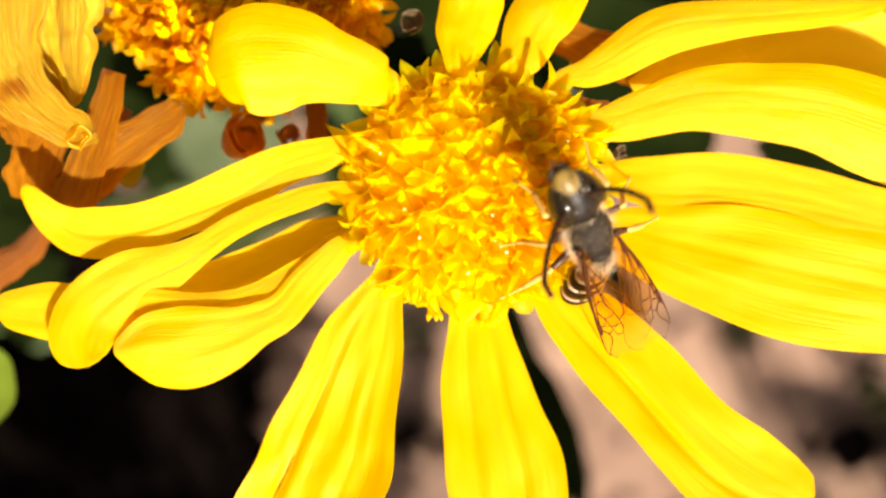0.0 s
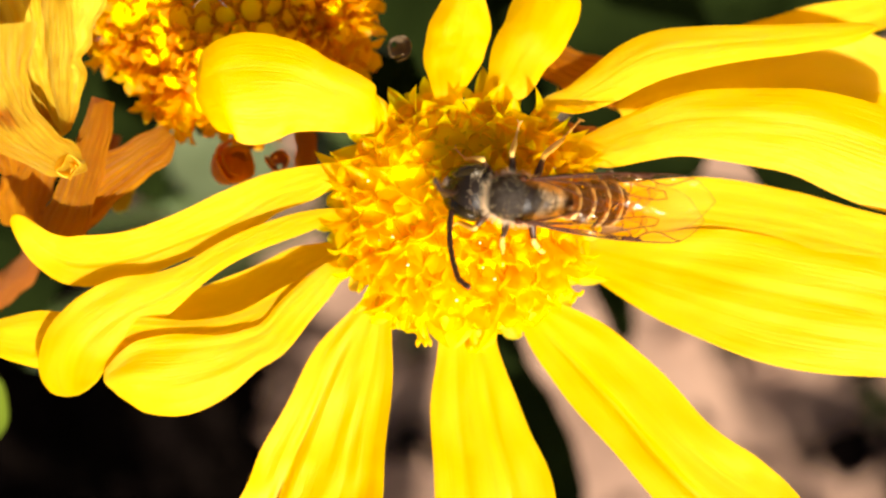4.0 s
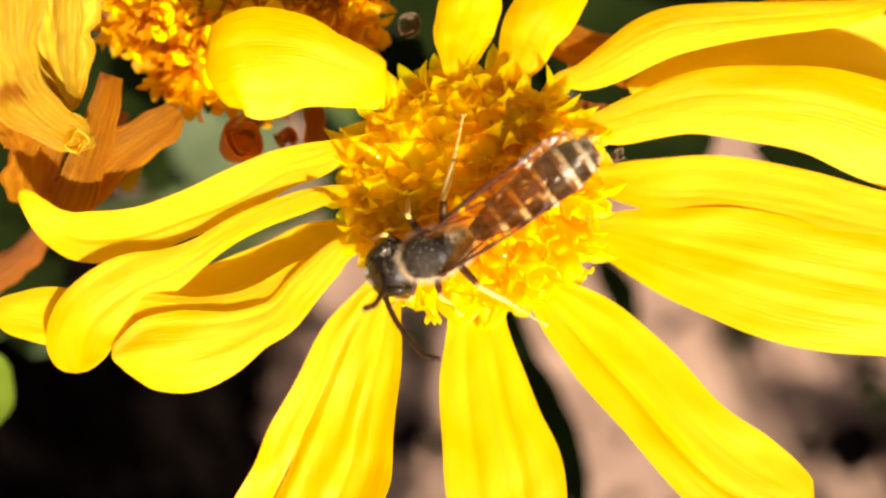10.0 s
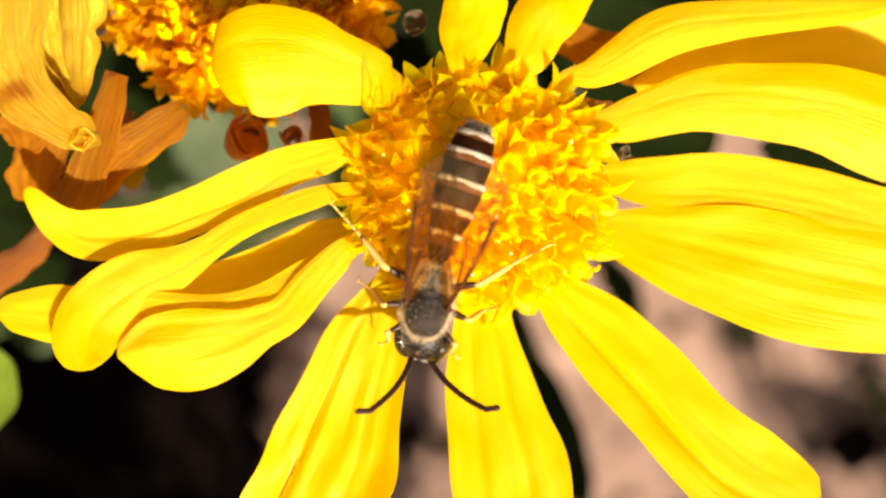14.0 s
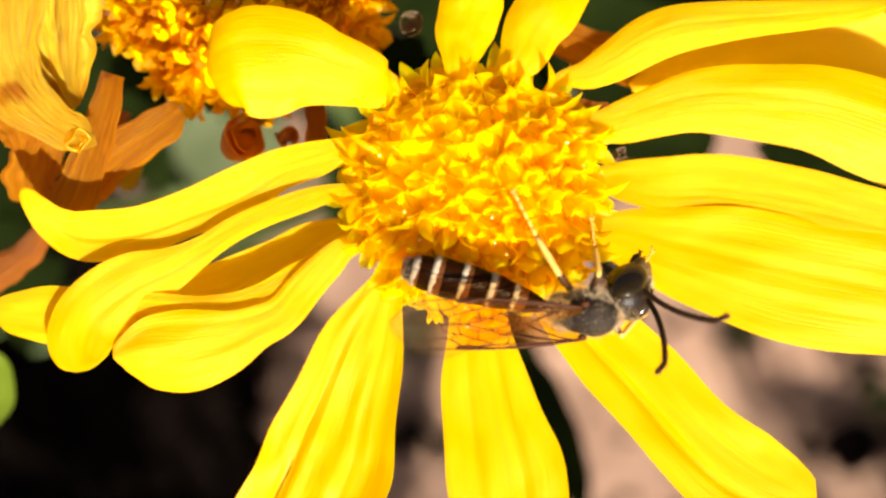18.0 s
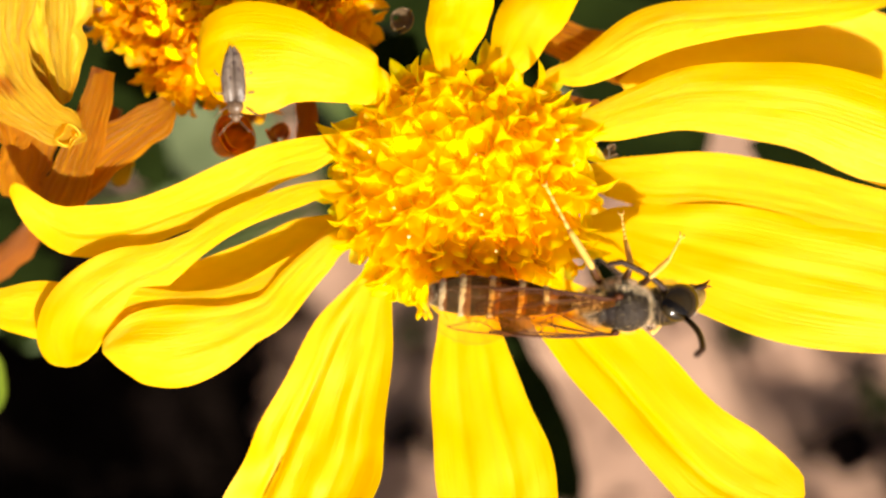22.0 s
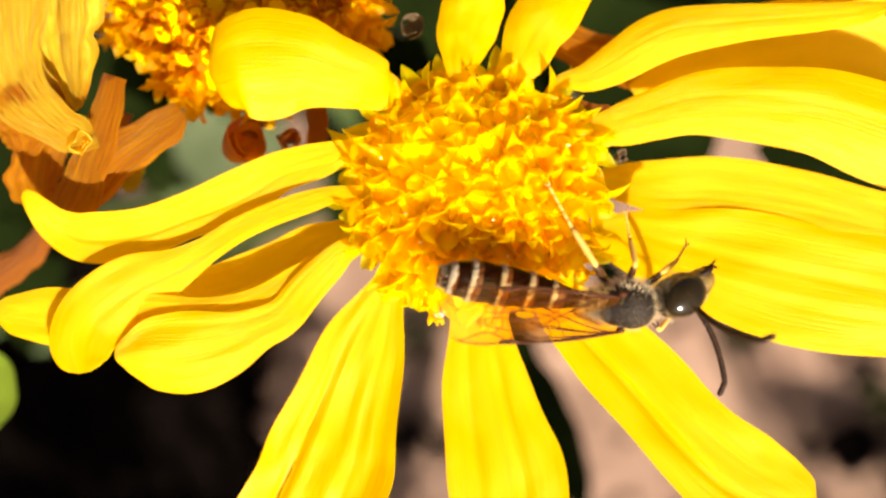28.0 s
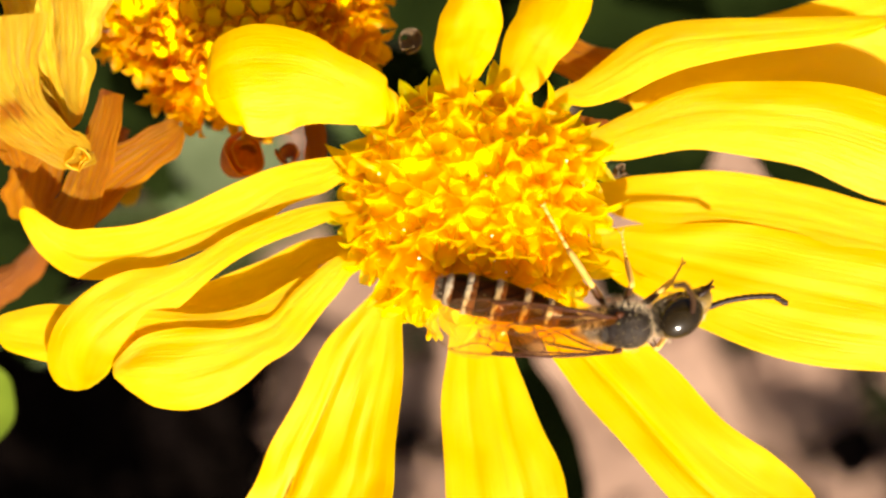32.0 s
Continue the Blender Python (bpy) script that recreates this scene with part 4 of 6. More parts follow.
# loose leaf pieces added where the soil is only dark with shade
def shade_pieces(x0, x1, y0, y1, count, seed):
    rnd = random.Random(seed)
    bm = bmesh.new()
    for _ in range(count):
        x, y, z = rnd.uniform(x0, x1) + rnd.gauss(0, 2.5), rnd.uniform(y0, y1), -138 + rnd.uniform(0, 7)
        a = rnd.uniform(0, 6.28)
        L = rnd.uniform(3.5, 8)
        t = Vector((math.cos(a), math.sin(a), rnd.uniform(-0.3, 0.3)))
        s = Vector((-math.sin(a), math.cos(a), rnd.uniform(-0.5, 0.5)))
        vs = [bm.verts.new(Vector((x, y, z)) + t * L * u + s * L * v + Vector((0, 0, 0.15 * L * (abs(v) * 4 - 0.3)))) for u, v in ((-0.5, 0), (-0.2, 0.26), (0.25, 0.22), (0.5, 0), (0.25, -0.22), (-0.2, -0.26), (0, 0))]
        for i in range(6):
            bm.faces.new((vs[i], vs[(i + 1) % 6], vs[6]))
    tagged(part("shade_leaf_pieces", bm, SHADE_BLACK, smooth=False), "near-black leaf pieces standing in for shade on the soil", "leaf litter", kind="stuff")


# the black corner first, then three small shadow streaks
shade_pieces(-112, -28, -78, 2, 7000, 90)
shade_pieces(52, 64, -29, -25, 8, 91)
shade_pieces(60, 84, -36, -30, 16, 92)
shade_pieces(-8, 0, -30, -26, 10, 93)


def add_shade_plant(centre, spread, count, seed):
    """An unseen leafy plant added to cast shade: upright stems with many narrow leaves."""
    rnd = random.Random(seed)
    leaves = []
    for k in range(count):
        p = Vector(centre) + Vector(rnd.uniform(-1, 1) * s for s in spread)
        a = rnd.uniform(0, 6.28)
        d = Vector((math.cos(a), math.sin(a), rnd.uniform(-0.2, 0.2)))
        L = rnd.uniform(14, 26)
        leaves.append([(*(p + d * L * q), w * L) for q, w in ((0, 0.04), (0.35, 0.16), (0.7, 0.15), (1, 0.03))])
    return leaf_plant("unseen_shade_plant", "unseen dense foliage added beside the flower to cast shade", (centre[0], centre[1], -139), leaves, LEAF_SHADE_TONED)


# out of view towards the sun, added to shade the soil at lower left
add_shade_plant((-8, -95, -62), (34, 26, 14), 56, 101)
# unseen leaves added to drop shadow streaks on the soil
leaf_plant("unseen_shade_plant", "unseen narrow leaves added to cast shade on the soil", (79, -99, -139),
           [leaf_at(95, -94, -60, 22, -33, 3.2), leaf_at(102, -100, -61, 16, -20, 2.6), leaf_at(86, -92, -60, 12, -60, 2),
            leaf_at(79, -80, -60, 9, 5, 2), leaf_at(80, -80, -61, 8, 70, 1.5), leaf_at(77, -81.5, -60, 7, -40, 1.2),
            leaf_at(32, -91, -60, 26, 80, 3), leaf_at(28, -98, -62, 22, 60, 3), leaf_at(24, -86, -60, 20, 100, 3.4)], LEAF_SHADE_TONED)
# unseen leaves added to keep sun off the low shoots
leaf_plant("unseen_shade_plant", "unseen broad leaves added to cast shade below the flower", (14, -30, -139),
           [[(12, -23, -10, 2), (19, -23.5, -9, 6), (26, -28, -9, 7), (34, -36, -9, 3)],
            [(10, -33, -13, 2), (17, -33, -12, 6), (25, -38, -12, 6), (33, -44, -12, 2)]], LEAF_SHADE_TONED)


# ---- the bee ----
bee = empty("bee", 0, 0, 0)
tagged(bee, "slender dark bee with pale abdomen bands, long antennae and amber wings", "bee")


def hairs(bm, points, length, rnd, droop=Vector((0, 0, 0)), r=0.0065):
    """Short tapering hairs, each a three-sided spike, from (place, direction) pairs."""
    for p, d in points:
        d = (d + Vector((rnd.uniform(-0.5, 0.5), rnd.uniform(-0.5, 0.5), rnd.uniform(-0.5, 0.5))) + droop).normalized()
        o = d.orthogonal().normalized() * r
        b = d.cross(o)
        tip = bm.verts.new(p + d * length * rnd.uniform(0.6, 1.25))
        ring = [bm.verts.new(p + o), bm.verts.new(p - 0.5 * o + 0.87 * b), bm.verts.new(p - 0.5 * o - 0.87 * b)]
        for i in range(3):
            bm.faces.new((ring[i], ring[(i + 1) % 3], tip))


def shell_points(centre, radii, count, rnd, test):
    out = []
    while len(out) < count:
        v = Vector((rnd.gauss(0, 1), rnd.gauss(0, 1), rnd.gauss(0, 1))).normalized()
        if test(v):
            out.append((Vector(centre) + Vector(a * b for a, b in zip(v, radii)), Vector(a / b for a, b in zip(v, radii)).normalized()))
    return out


def thorax():
    bm = bmesh.new()
    ball(bm, (0.05, 0, -0.05), (1.10, 0.78, 0.76), 24, 16)
    ball(bm, (-0.85, 0, -0.12), (0.55, 0.55, 0.56), 18, 12)
    body = part("thorax", bm, CHITIN, bee)
    bm = bmesh.new()
    ball(bm, (0.24, 0, 0.28), (0.74, 0.69, 0.54), 24, 14)
    ball(bm, (-0.62, 0, 0.34), (0.26, 0.40, 0.32), 18, 10)
    part("mesonotum", bm, CHITIN_GREY, body, "finely pitted dark grey back plate")
    for s in (1, -1):
        bm = bmesh.new()
        ball(bm, (-0.14, s * 0.70, 0.46), (0.16, 0.12, 0.11), 10, 8)
        part("tegula", bm, VEIN, body, "small amber wing cover")
    rnd = random.Random(21)
    bm = bmesh.new()
    hairs(bm, shell_points((0.05, 0, -0.05), (1.09, 0.77, 0.75), 1700, rnd, lambda v: v.z < 0.40 or abs(v.x) > 0.86), 0.28, rnd)
    hairs(bm, shell_points((-0.8, 0, 0.0), (0.6, 0.58, 0.58), 520, rnd, lambda v: v.x < 0.0 and v.z < 0.6), 0.32, rnd)
    hairs(bm, shell_points((0.05, 0, 0.02), (1.09, 0.77, 0.75), 700, rnd, lambda v: abs(v.x) > 0.74 and v.z > -0.2), 0.20, rnd)
    hairs(bm, shell_points((0.24, 0, 0.28), (0.73, 0.68, 0.53), 130, rnd, lambda v: v.z > 0.1), 0.09, rnd, r=0.007)
    hairs(bm, shell_points((-0.78, 0, 0.14), (0.40, 0.50, 0.46), 420, rnd, lambda v: v.z > 0.1 and v.x < 0.3), 0.20, rnd)
    part("hair", bm, HAIR, body, "pale tan hair along the sides", smooth=False)
    bm = bmesh.new()
    for p, _ in shell_points((0.1, 0, 0.1), (1.10, 0.76, 0.72), 46, rnd, lambda v: v.z > -0.3):
        r = rnd.uniform(0.008, 0.02)
        bmesh.ops.create_icosphere(bm, subdivisions=1, radius=r, matrix=Matrix.Translation(p))
    tagged(part("pollen_grains", bm, POLLEN, body, "scattered pale yellow pollen grains"), kind="stuff")


thorax()

bee_head = empty("head", 0, 0, 0)
BIG = 1.1
bee_head.parent = bee


def grown(name, bm, mat, label="", smooth=True):
    bmesh.ops.scale(bm, vec=(BIG, BIG, BIG), verts=bm.verts)
    return part(name, bm, mat, bee_head, label, smooth)


def head():
    bm = bmesh.new()
    ball(bm, (0.62, 0, 0.0), (0.68, 0.76, 0.62), 24, 16)
    ball(bm, (0.22, 0, 0.0), (0.35, 0.36, 0.34), 14, 10)
    tube(bm, [(0.7, 0, 0.0), (1.05, 0, -0.05), (1.38, 0, -0.16), (1.66, 0, -0.30)], [0.62, 0.54, 0.42, 0.26], 16, 9)
    grown("skull", bm, CHITIN)
    for s in (1, -1):
        bm = bmesh.new()
        ball(bm, (0.90, s * 0.50, 0.0), (0.74, 0.33, 0.56), 24, 16, Matrix.Rotation(s * -0.32, 4, "Z") @ Matrix.Rotation(0.25, 4, "Y"))
        grown("compound_eye", bm, EYE, "glossy black oval eye")
    bm = bmesh.new()
    tube(bm, [(1.02, 0, 0.06), (1.28, 0, -0.06), (1.54, 0, -0.20), (1.74, 0, -0.34), (1.84, 0, -0.44)], [0.30, 0.40, 0.40, 0.32, 0.16], 16, 10)
    grown("clypeus", bm, CLYPEUS, "brownish yellow protruding face")
    for s in (1, -1):
        bm = bmesh.new()
        tube(bm, [(1.56, s * 0.26, -0.40), (1.82, s * 0.24, -0.46), (2.0, s * 0.06, -0.46)], [0.11, 0.09, 0.03], 8, 6)
        grown("mandible", bm, FEELER)
    bm = bmesh.new()
    for s in (1, -1):
        tube(bm, [(1.70, s * 0.08, -0.44), (1.95, s * 0.12, -0.50), (2.12, s * 0.16, -0.44)], [0.05, 0.035, 0.02], 6, 5)
    tube(bm, [(1.65, 0, -0.46), (2.0, 0, -0.56), (2.16, 0, -0.66)], [0.06, 0.05, 0.02], 6, 5)
    grown("mouthparts", bm, VEIN)
    rnd = random.Random(22)
    bm = bmesh.new()
    hairs(bm, shell_points((0.62, 0, 0), (0.6, 0.77, 0.70), 420, rnd, lambda v: v.x < -0.35 or v.z < -0.45), 0.20, rnd)
    grown("hair", bm, HAIR, "tan hair behind the head", False)
    bm = bmesh.new()
    hairs(bm, shell_points((1.22, 0, -0.06), (0.42, 0.5, 0.44), 1000, rnd, lambda v: v.x > -0.2 and abs(v.y) > 0.12), 0.13, rnd)
    grown("hair", bm, FACE_HAIR, "pale hair round the face", False)


head()


def feeler(side):
    """A long jointed antenna along x, bowed outwards, hooked at its end."""
    pts, rad = [], []
    n = 13
    for i in range(n * 4 + 1):
        s = i / (n * 4)
        hook = max(0, s - 0.86) / 0.14
        y = -side * 0.30 * math.sin(math.pi * s ** 0.9) + side * 0.24 * hook
        pts.append((3.45 * s - 0.12 * hook, y, 0))
        rad.append((0.088, 0.102, 0.106, 0.101)[i % 4] * (1.0 if s > 0.12 else 0.95) * (0.6 if i == n * 4 else 1))
    bm = bmesh.new()
    tube(bm, pts, rad, 9)
    return part("antenna", bm, FEELER, bee_head, "long dark brown jointed antenna")


feeler_left, feeler_right = feeler(1), feeler(-1)

FLAT = 0.70
bee_abdomen = empty("abdomen", 0, 0, 0)
bee_abdomen.parent = bee


def abdomen():
    """Six overlapping rings from the waist backwards along -x, each with a pale hair band on its hind edge."""
    def radius(s):
        return 0.16 + 0.66 * math.sin(min(1, s * 1.55) * math.pi / 2) ** 0.8 * (1 - max(0, (s - 0.72) / 0.28) ** 2.4 * 0.80)
    edges = [0.0, 0.27, 0.43, 0.62, 0.81, 0.94, 1.0]
    long = 5.1
    for k in range(6):
        s0, s1 = edges[k], edges[k + 1]
        bm = bmesh.new()
        pts, rad = [], []
        for i in range(11):
            s = s0 + (s1 - s0) * i / 10
            pts.append((-long * s, 0, -0.10 * math.sin(math.pi * s)))
            rad.append(radius(s) * (0.93 + 0.07 * min(1, i / 5)) if i < 10 else radius(s) * 0.93)
        tube(bm, pts, rad, 28)
        bmesh.ops.scale(bm, vec=(1, 1, FLAT), verts=bm.verts)
        for f in bm.faces:
            if f.calc_center_median().x < -long * (s1 - 0.42 * (s1 - s0)):
                f.material_index = 1
        ring = part("tergite", bm, TERGITE, bee_abdomen)
        ring.data.materials.append(TERGITE_RIM)
        rnd = random.Random(30 + k)

        def fringe(bm, count, back, length):
            pts = []
            for _ in range(count):
                a = rnd.uniform(0, 2 * math.pi)
                d = Vector((0, math.cos(a), math.sin(a)))
                s = s1 - 0.012 - rnd.uniform(0.0, back)
                pts.append((Vector((-long * s, 0, -0.1 * math.sin(math.pi * s))) + d * radius(s) * 1.0, d * 0.35 + Vector((-1, 0, 0))))
            hairs(bm, pts, length, rnd)

        if k < 5:
            # a dense band of hair with a ragged front edge, thinner along the middle of the back
            bm = bmesh.new()
            s2, n, rows = s1 - 0.014, 56, []
            for u in range(6):
                row = []
                for i in range(n):
                    a = 2 * math.pi * i / n
                    wide = 0.038 * (0.62 + 0.38 * min(1, abs(math.cos(a)) * 1.6)) * (1 + 0.35 * noise.noise((6 * math.cos(a), 6 * math.sin(a), k * 4.3)))
                    s = s2 + 0.006 - wide * u / 5
                    r = radius(s) * (1.0 + (0.0, 0.030, 0.036, 0.032, 0.024, -0.01)[u]) + 0.008 * noise.noise((22 * math.cos(a), 22 * math.sin(a), u + k * 9))
                    row.append(bm.verts.new((-long * s, r * math.cos(a), -0.1 * math.sin(math.pi * s) + r * math.sin(a))))
                rows.append(row)
            for p, q in zip(rows, rows[1:]):
                for i in range(n):
                    bm.faces.new((p[i], q[i], q[(i + 1) % n], p[(i + 1) % n]))
            fringe(bm, 260, 0.03, 0.12)
            bmesh.ops.scale(bm, vec=(1, 1, FLAT), verts=bm.verts)
            part("hair_band", bm, BAND, bee_abdomen, "pale cream hair band")
        else:
            bm = bmesh.new()
            fringe(bm, 160, 0.05, 0.22)
            bmesh.ops.scale(bm, vec=(1, 1, FLAT), verts=bm.verts)
            part("hair_tuft", bm, BAND, bee_abdomen, "pale hair at the tip")


abdomen()


def wing(side):
    """A folded pair of wings on one side; the membrane runs back along -x, the leading edge outwards."""
    ob = empty("wing", 0, 0, 0)
    ob.parent = bee

    def shape(s, length, width, lead):
        x = -length * s
        end = max(0.0, (s - 0.82) / 0.18)
        w = width * ((0.10 + 0.90 * (s / 0.70) ** 0.9) if s < 0.70 else math.sqrt(max(0.0, 1 - 0.97 * ((s - 0.70) / 0.30) ** 2.4)))
        out = side * (lead * math.sin(math.pi * s) * 0.5 + 0.10 * s - 0.42 * width * end ** 2.2)
        w = max(0.03, w - 0.42 * width * end ** 2.2)
        return x, out, out - side * w

    for name, length, width, z in (("forewing", 6.25, 1.85, 0.0), ("hindwing", 4.3, 1.3, -0.10)):
        bm = bmesh.new()
        rows = []
        for i in range(23):
            s = i / 22
            x, a, b = shape(s, length, width, 0.35)
            rows.append([bm.verts.new((x, a + (b - a) * j / 8, z + 0.10 * math.sin(3 * s) - 0.05 * math.cos(j * 1.6 + 4 * s) * s - 0.10 * (j / 8) ** 2)) for j in range(9)])
        for r, q in zip(rows, rows[1:]):
            for j in range(8):
                f = (r[j], r[j + 1], q[j + 1], q[j])
                bm.faces.new(f if side < 0 else f[::-1])
        part(name, bm, WING, ob, "amber-tinted clear membrane")
        bm = bmesh.new()

        def at(s, j):
            x, a, b = shape(s, length, width, 0.35)
            return (x, a + (b - a) * j, z + 0.10 * math.sin(3 * s) + 0.02 - 0.10 * j * j)

        def vein(path, thick):
            n = 4 * len(path)
            tube(bm, [at(*spline(path, q / n)) for q in range(n + 1)], [thick * (1 - 0.35 * q / n) for q in range(n + 1)], 5)

        if name == "forewing":
            vein([(0.0, 0.0), (0.2, 0.0), (0.4, 0.0), (0.62, 0.0)], 0.055)
            vein([(0.55, 0.02), (0.60, 0.05), (0.66, 0.03)], 0.075)
            vein([(0.62, 0.04), (0.68, 0.16), (0.76, 0.18), (0.88, 0.02)], 0.026)
            vein([(0.62, 0.0), (0.76, 0.0), (0.88, 0.01)], 0.028)
            vein([(0.03, 0.08), (0.18, 0.22), (0.34, 0.34), (0.44, 0.38)], 0.034)
            vein([(0.03, 0.02), (0.20, 0.07), (0.38, 0.10), (0.55, 0.06)], 0.034)
            vein([(0.40, 0.10), (0.38, 0.22), (0.40, 0.36)], 0.026)
            vein([(0.46, 0.10), (0.54, 0.20), (0.62, 0.26), (0.72, 0.30)], 0.024)
            vein([(0.42, 0.36), (0.52, 0.46), (0.64, 0.48), (0.74, 0.42)], 0.024)
            for sa, ja, sb, jb in ((0.54, 0.20, 0.53, 0.46), (0.63, 0.26, 0.64, 0.48), (0.72, 0.30, 0.73, 0.43), (0.68, 0.17, 0.66, 0.27), (0.60, 0.06, 0.57, 0.21)):
                vein([(sa, ja), ((sa + sb) / 2 + 0.008, (ja + jb) / 2), (sb, jb)], 0.022)
            vein([(0.34, 0.34), (0.33, 0.50), (0.36, 0.68)], 0.024)
            vein([(0.36, 0.68), (0.46, 0.72), (0.56, 0.66), (0.60, 0.48)], 0.022)
            vein([(0.03, 0.12), (0.14, 0.42), (0.28, 0.72), (0.44, 0.94)], 0.03)
        else:
            vein([(0.0, 0.0), (0.3, 0.0), (0.6, 0.0), (0.85, 0.02)], 0.04)
            vein([(0.03, 0.1), (0.25, 0.34), (0.48, 0.46), (0.70, 0.5)], 0.026)
            vein([(0.03, 0.15), (0.22, 0.60), (0.40, 0.88)], 0.024)
            vein([(0.40, 0.02), (0.44, 0.22), (0.46, 0.45)], 0.02)
        rim = [at(0.84 + 0.16 * q / 8, 0.0) for q in range(9)] + [at(1 - 0.9 * q / 16, 1.0) for q in range(17)]
        tube(bm, rim, [0.008] * len(rim), 4)
        part("vein", bm, VEIN, ob, "thin brown veins")
    return ob


wing_left, wing_right = wing(1), wing(-1)


LEGS = {}


def leg(name, side, hip, knee, ankle, toe, thick):
    """Hip to knee is dark; the shin and foot are pale yellow."""
    f = lambda p: Vector((p[0], side * p[1], p[2]))
    ob = empty("leg", 0, 0, 0)
    ob.parent = bee
    LEGS[name, side] = ob
    h, k, a, t = f(hip), f(knee), f(ankle), f(toe)
    bm = bmesh.new()
    tube(bm, [h, h.lerp(k, 0.5) + Vector((0, 0, 0.06)), h.lerp(k, 0.9)], [thick, thick * 1.25, thick * 0.8], 9, 7)
    part("femur", bm, LEG_DARK, ob, "dark brown upper leg")
    bm = bmesh.new()
    tube(bm, [h.lerp(k, 0.88), k, k.lerp(a, 0.5), a], [thick * 0.8, thick * 0.9, thick * 1.0, thick * 0.7], 9, 10)
    part("tibia", bm, LEG_PALE, ob, "pale yellow shin")
    bm = bmesh.new()
    n = 5
    for i in range(n):
        p, q = a.lerp(t, i / n), a.lerp(t, (i + 1) / n)
        w = thick * (0.62 if i == 0 else 0.42)
        tube(bm, [p, p.lerp(q, 0.8), q], [w * 0.7, w, w * 0.6], 7)
    d = (t - a).normalized()
    o = d.cross(Vector((0, 0, 1))).normalized() * 0.1
    for s in (1, -1):
        tube(bm, [t, t + d * 0.1 + s * o * 0.8, t + d * 0.14 + s * o - Vector((0, 0, 0.1))], [0.035, 0.025, 0.01], 5)
    part("tarsus", bm, LEG_PALE, ob, "pale yellow jointed foot with claws")


for s_ in (1, -1):
    leg("fore", s_, (0.75, 0.45, -0.55), (1.25, 1.15, -0.25), (1.75, 1.05, -1.0), (2.15, 1.35, -1.6), 0.10)
    leg("mid", s_, (0.15, 0.55, -0.65), (0.30, 1.45, -0.20), (0.20, 1.85, -1.15), (0.10, 2.45, -1.8), 0.10)
    leg("hind", s_, (-0.55, 0.5, -0.6), (-1.05, 1.60, -0.05), (-1.75, 2.55, -0.65), (-2.5, 3.75, -1.35), 0.115)

# ---- the small grey bug ----
bug = empty("bug", 0, 0, 0)
tagged(bug, "small mottled grey plant bug walking on a ray petal", "bug")


def small_bug():
    def piece(name, bm, mat, label=""):
        bmesh.ops.scale(bm, vec=(0.92, 0.78, 1), verts=bm.verts)
        return part(name, bm, mat, bug, label)

    bm = bmesh.new()
    ball(bm, (-0.15, 0, 0.0), (1.15, 0.42, 0.26), 18, 12)
    piece("body", bm, BUG_BROWN)
    for s in (1, -1):
        piece("wing_case", blade([(0.55, s * 0.20, 0.22, 0.22), (0.1, s * 0.23, 0.30, 0.28), (-0.6, s * 0.20, 0.28, 0.26), (-1.42, s * 0.06, 0.16, 0.16)], cup=-0.5, groove=1.2, seed=80 + s, thick=0.05, nu=14, nv=8), BUG_GREY, "mottled grey wing case")
    bm = bmesh.new()
    ball(bm, (0.72, 0, 0.12), (0.30, 0.36, 0.22), 14, 10)
    piece("pronotum", bm, BUG_BROWN)
    bm = bmesh.new()
    ball(bm, (1.08, 0, 0.05), (0.22, 0.22, 0.17), 14, 10)
    for s in (1, -1):
        ball(bm, (1.05, s * 0.21, 0.09), (0.09, 0.08, 0.09), 8, 6)
    piece("head", bm, BUG_BROWN)
    for s in (1, -1):
        bm = bmesh.new()
        tube(bm, [(1.2, s * 0.12, 0.08), (1.5, s * 0.45, 0.25), (1.75, s * 0.75, 0.15)], [0.03, 0.025, 0.018], 5, 8)
        piece("antenna", bm, BUG_BROWN)
        for hx, kx, tx in ((0.65, 0.95, 1.15), (0.25, 0.25, 0.1), (-0.15, -0.45, -1.0)):
            bm = bmesh.new()
            tube(bm, [(hx, s * 0.25, -0.1), (kx, s * 0.72, 0.12), ((kx + tx) / 2, s * 0.9, -0.15), (tx, s * 1.05, -0.38)], [0.035, 0.03, 0.02, 0.014], 5, 9)
            piece("leg", bm, BUG_BROWN)


small_bug()


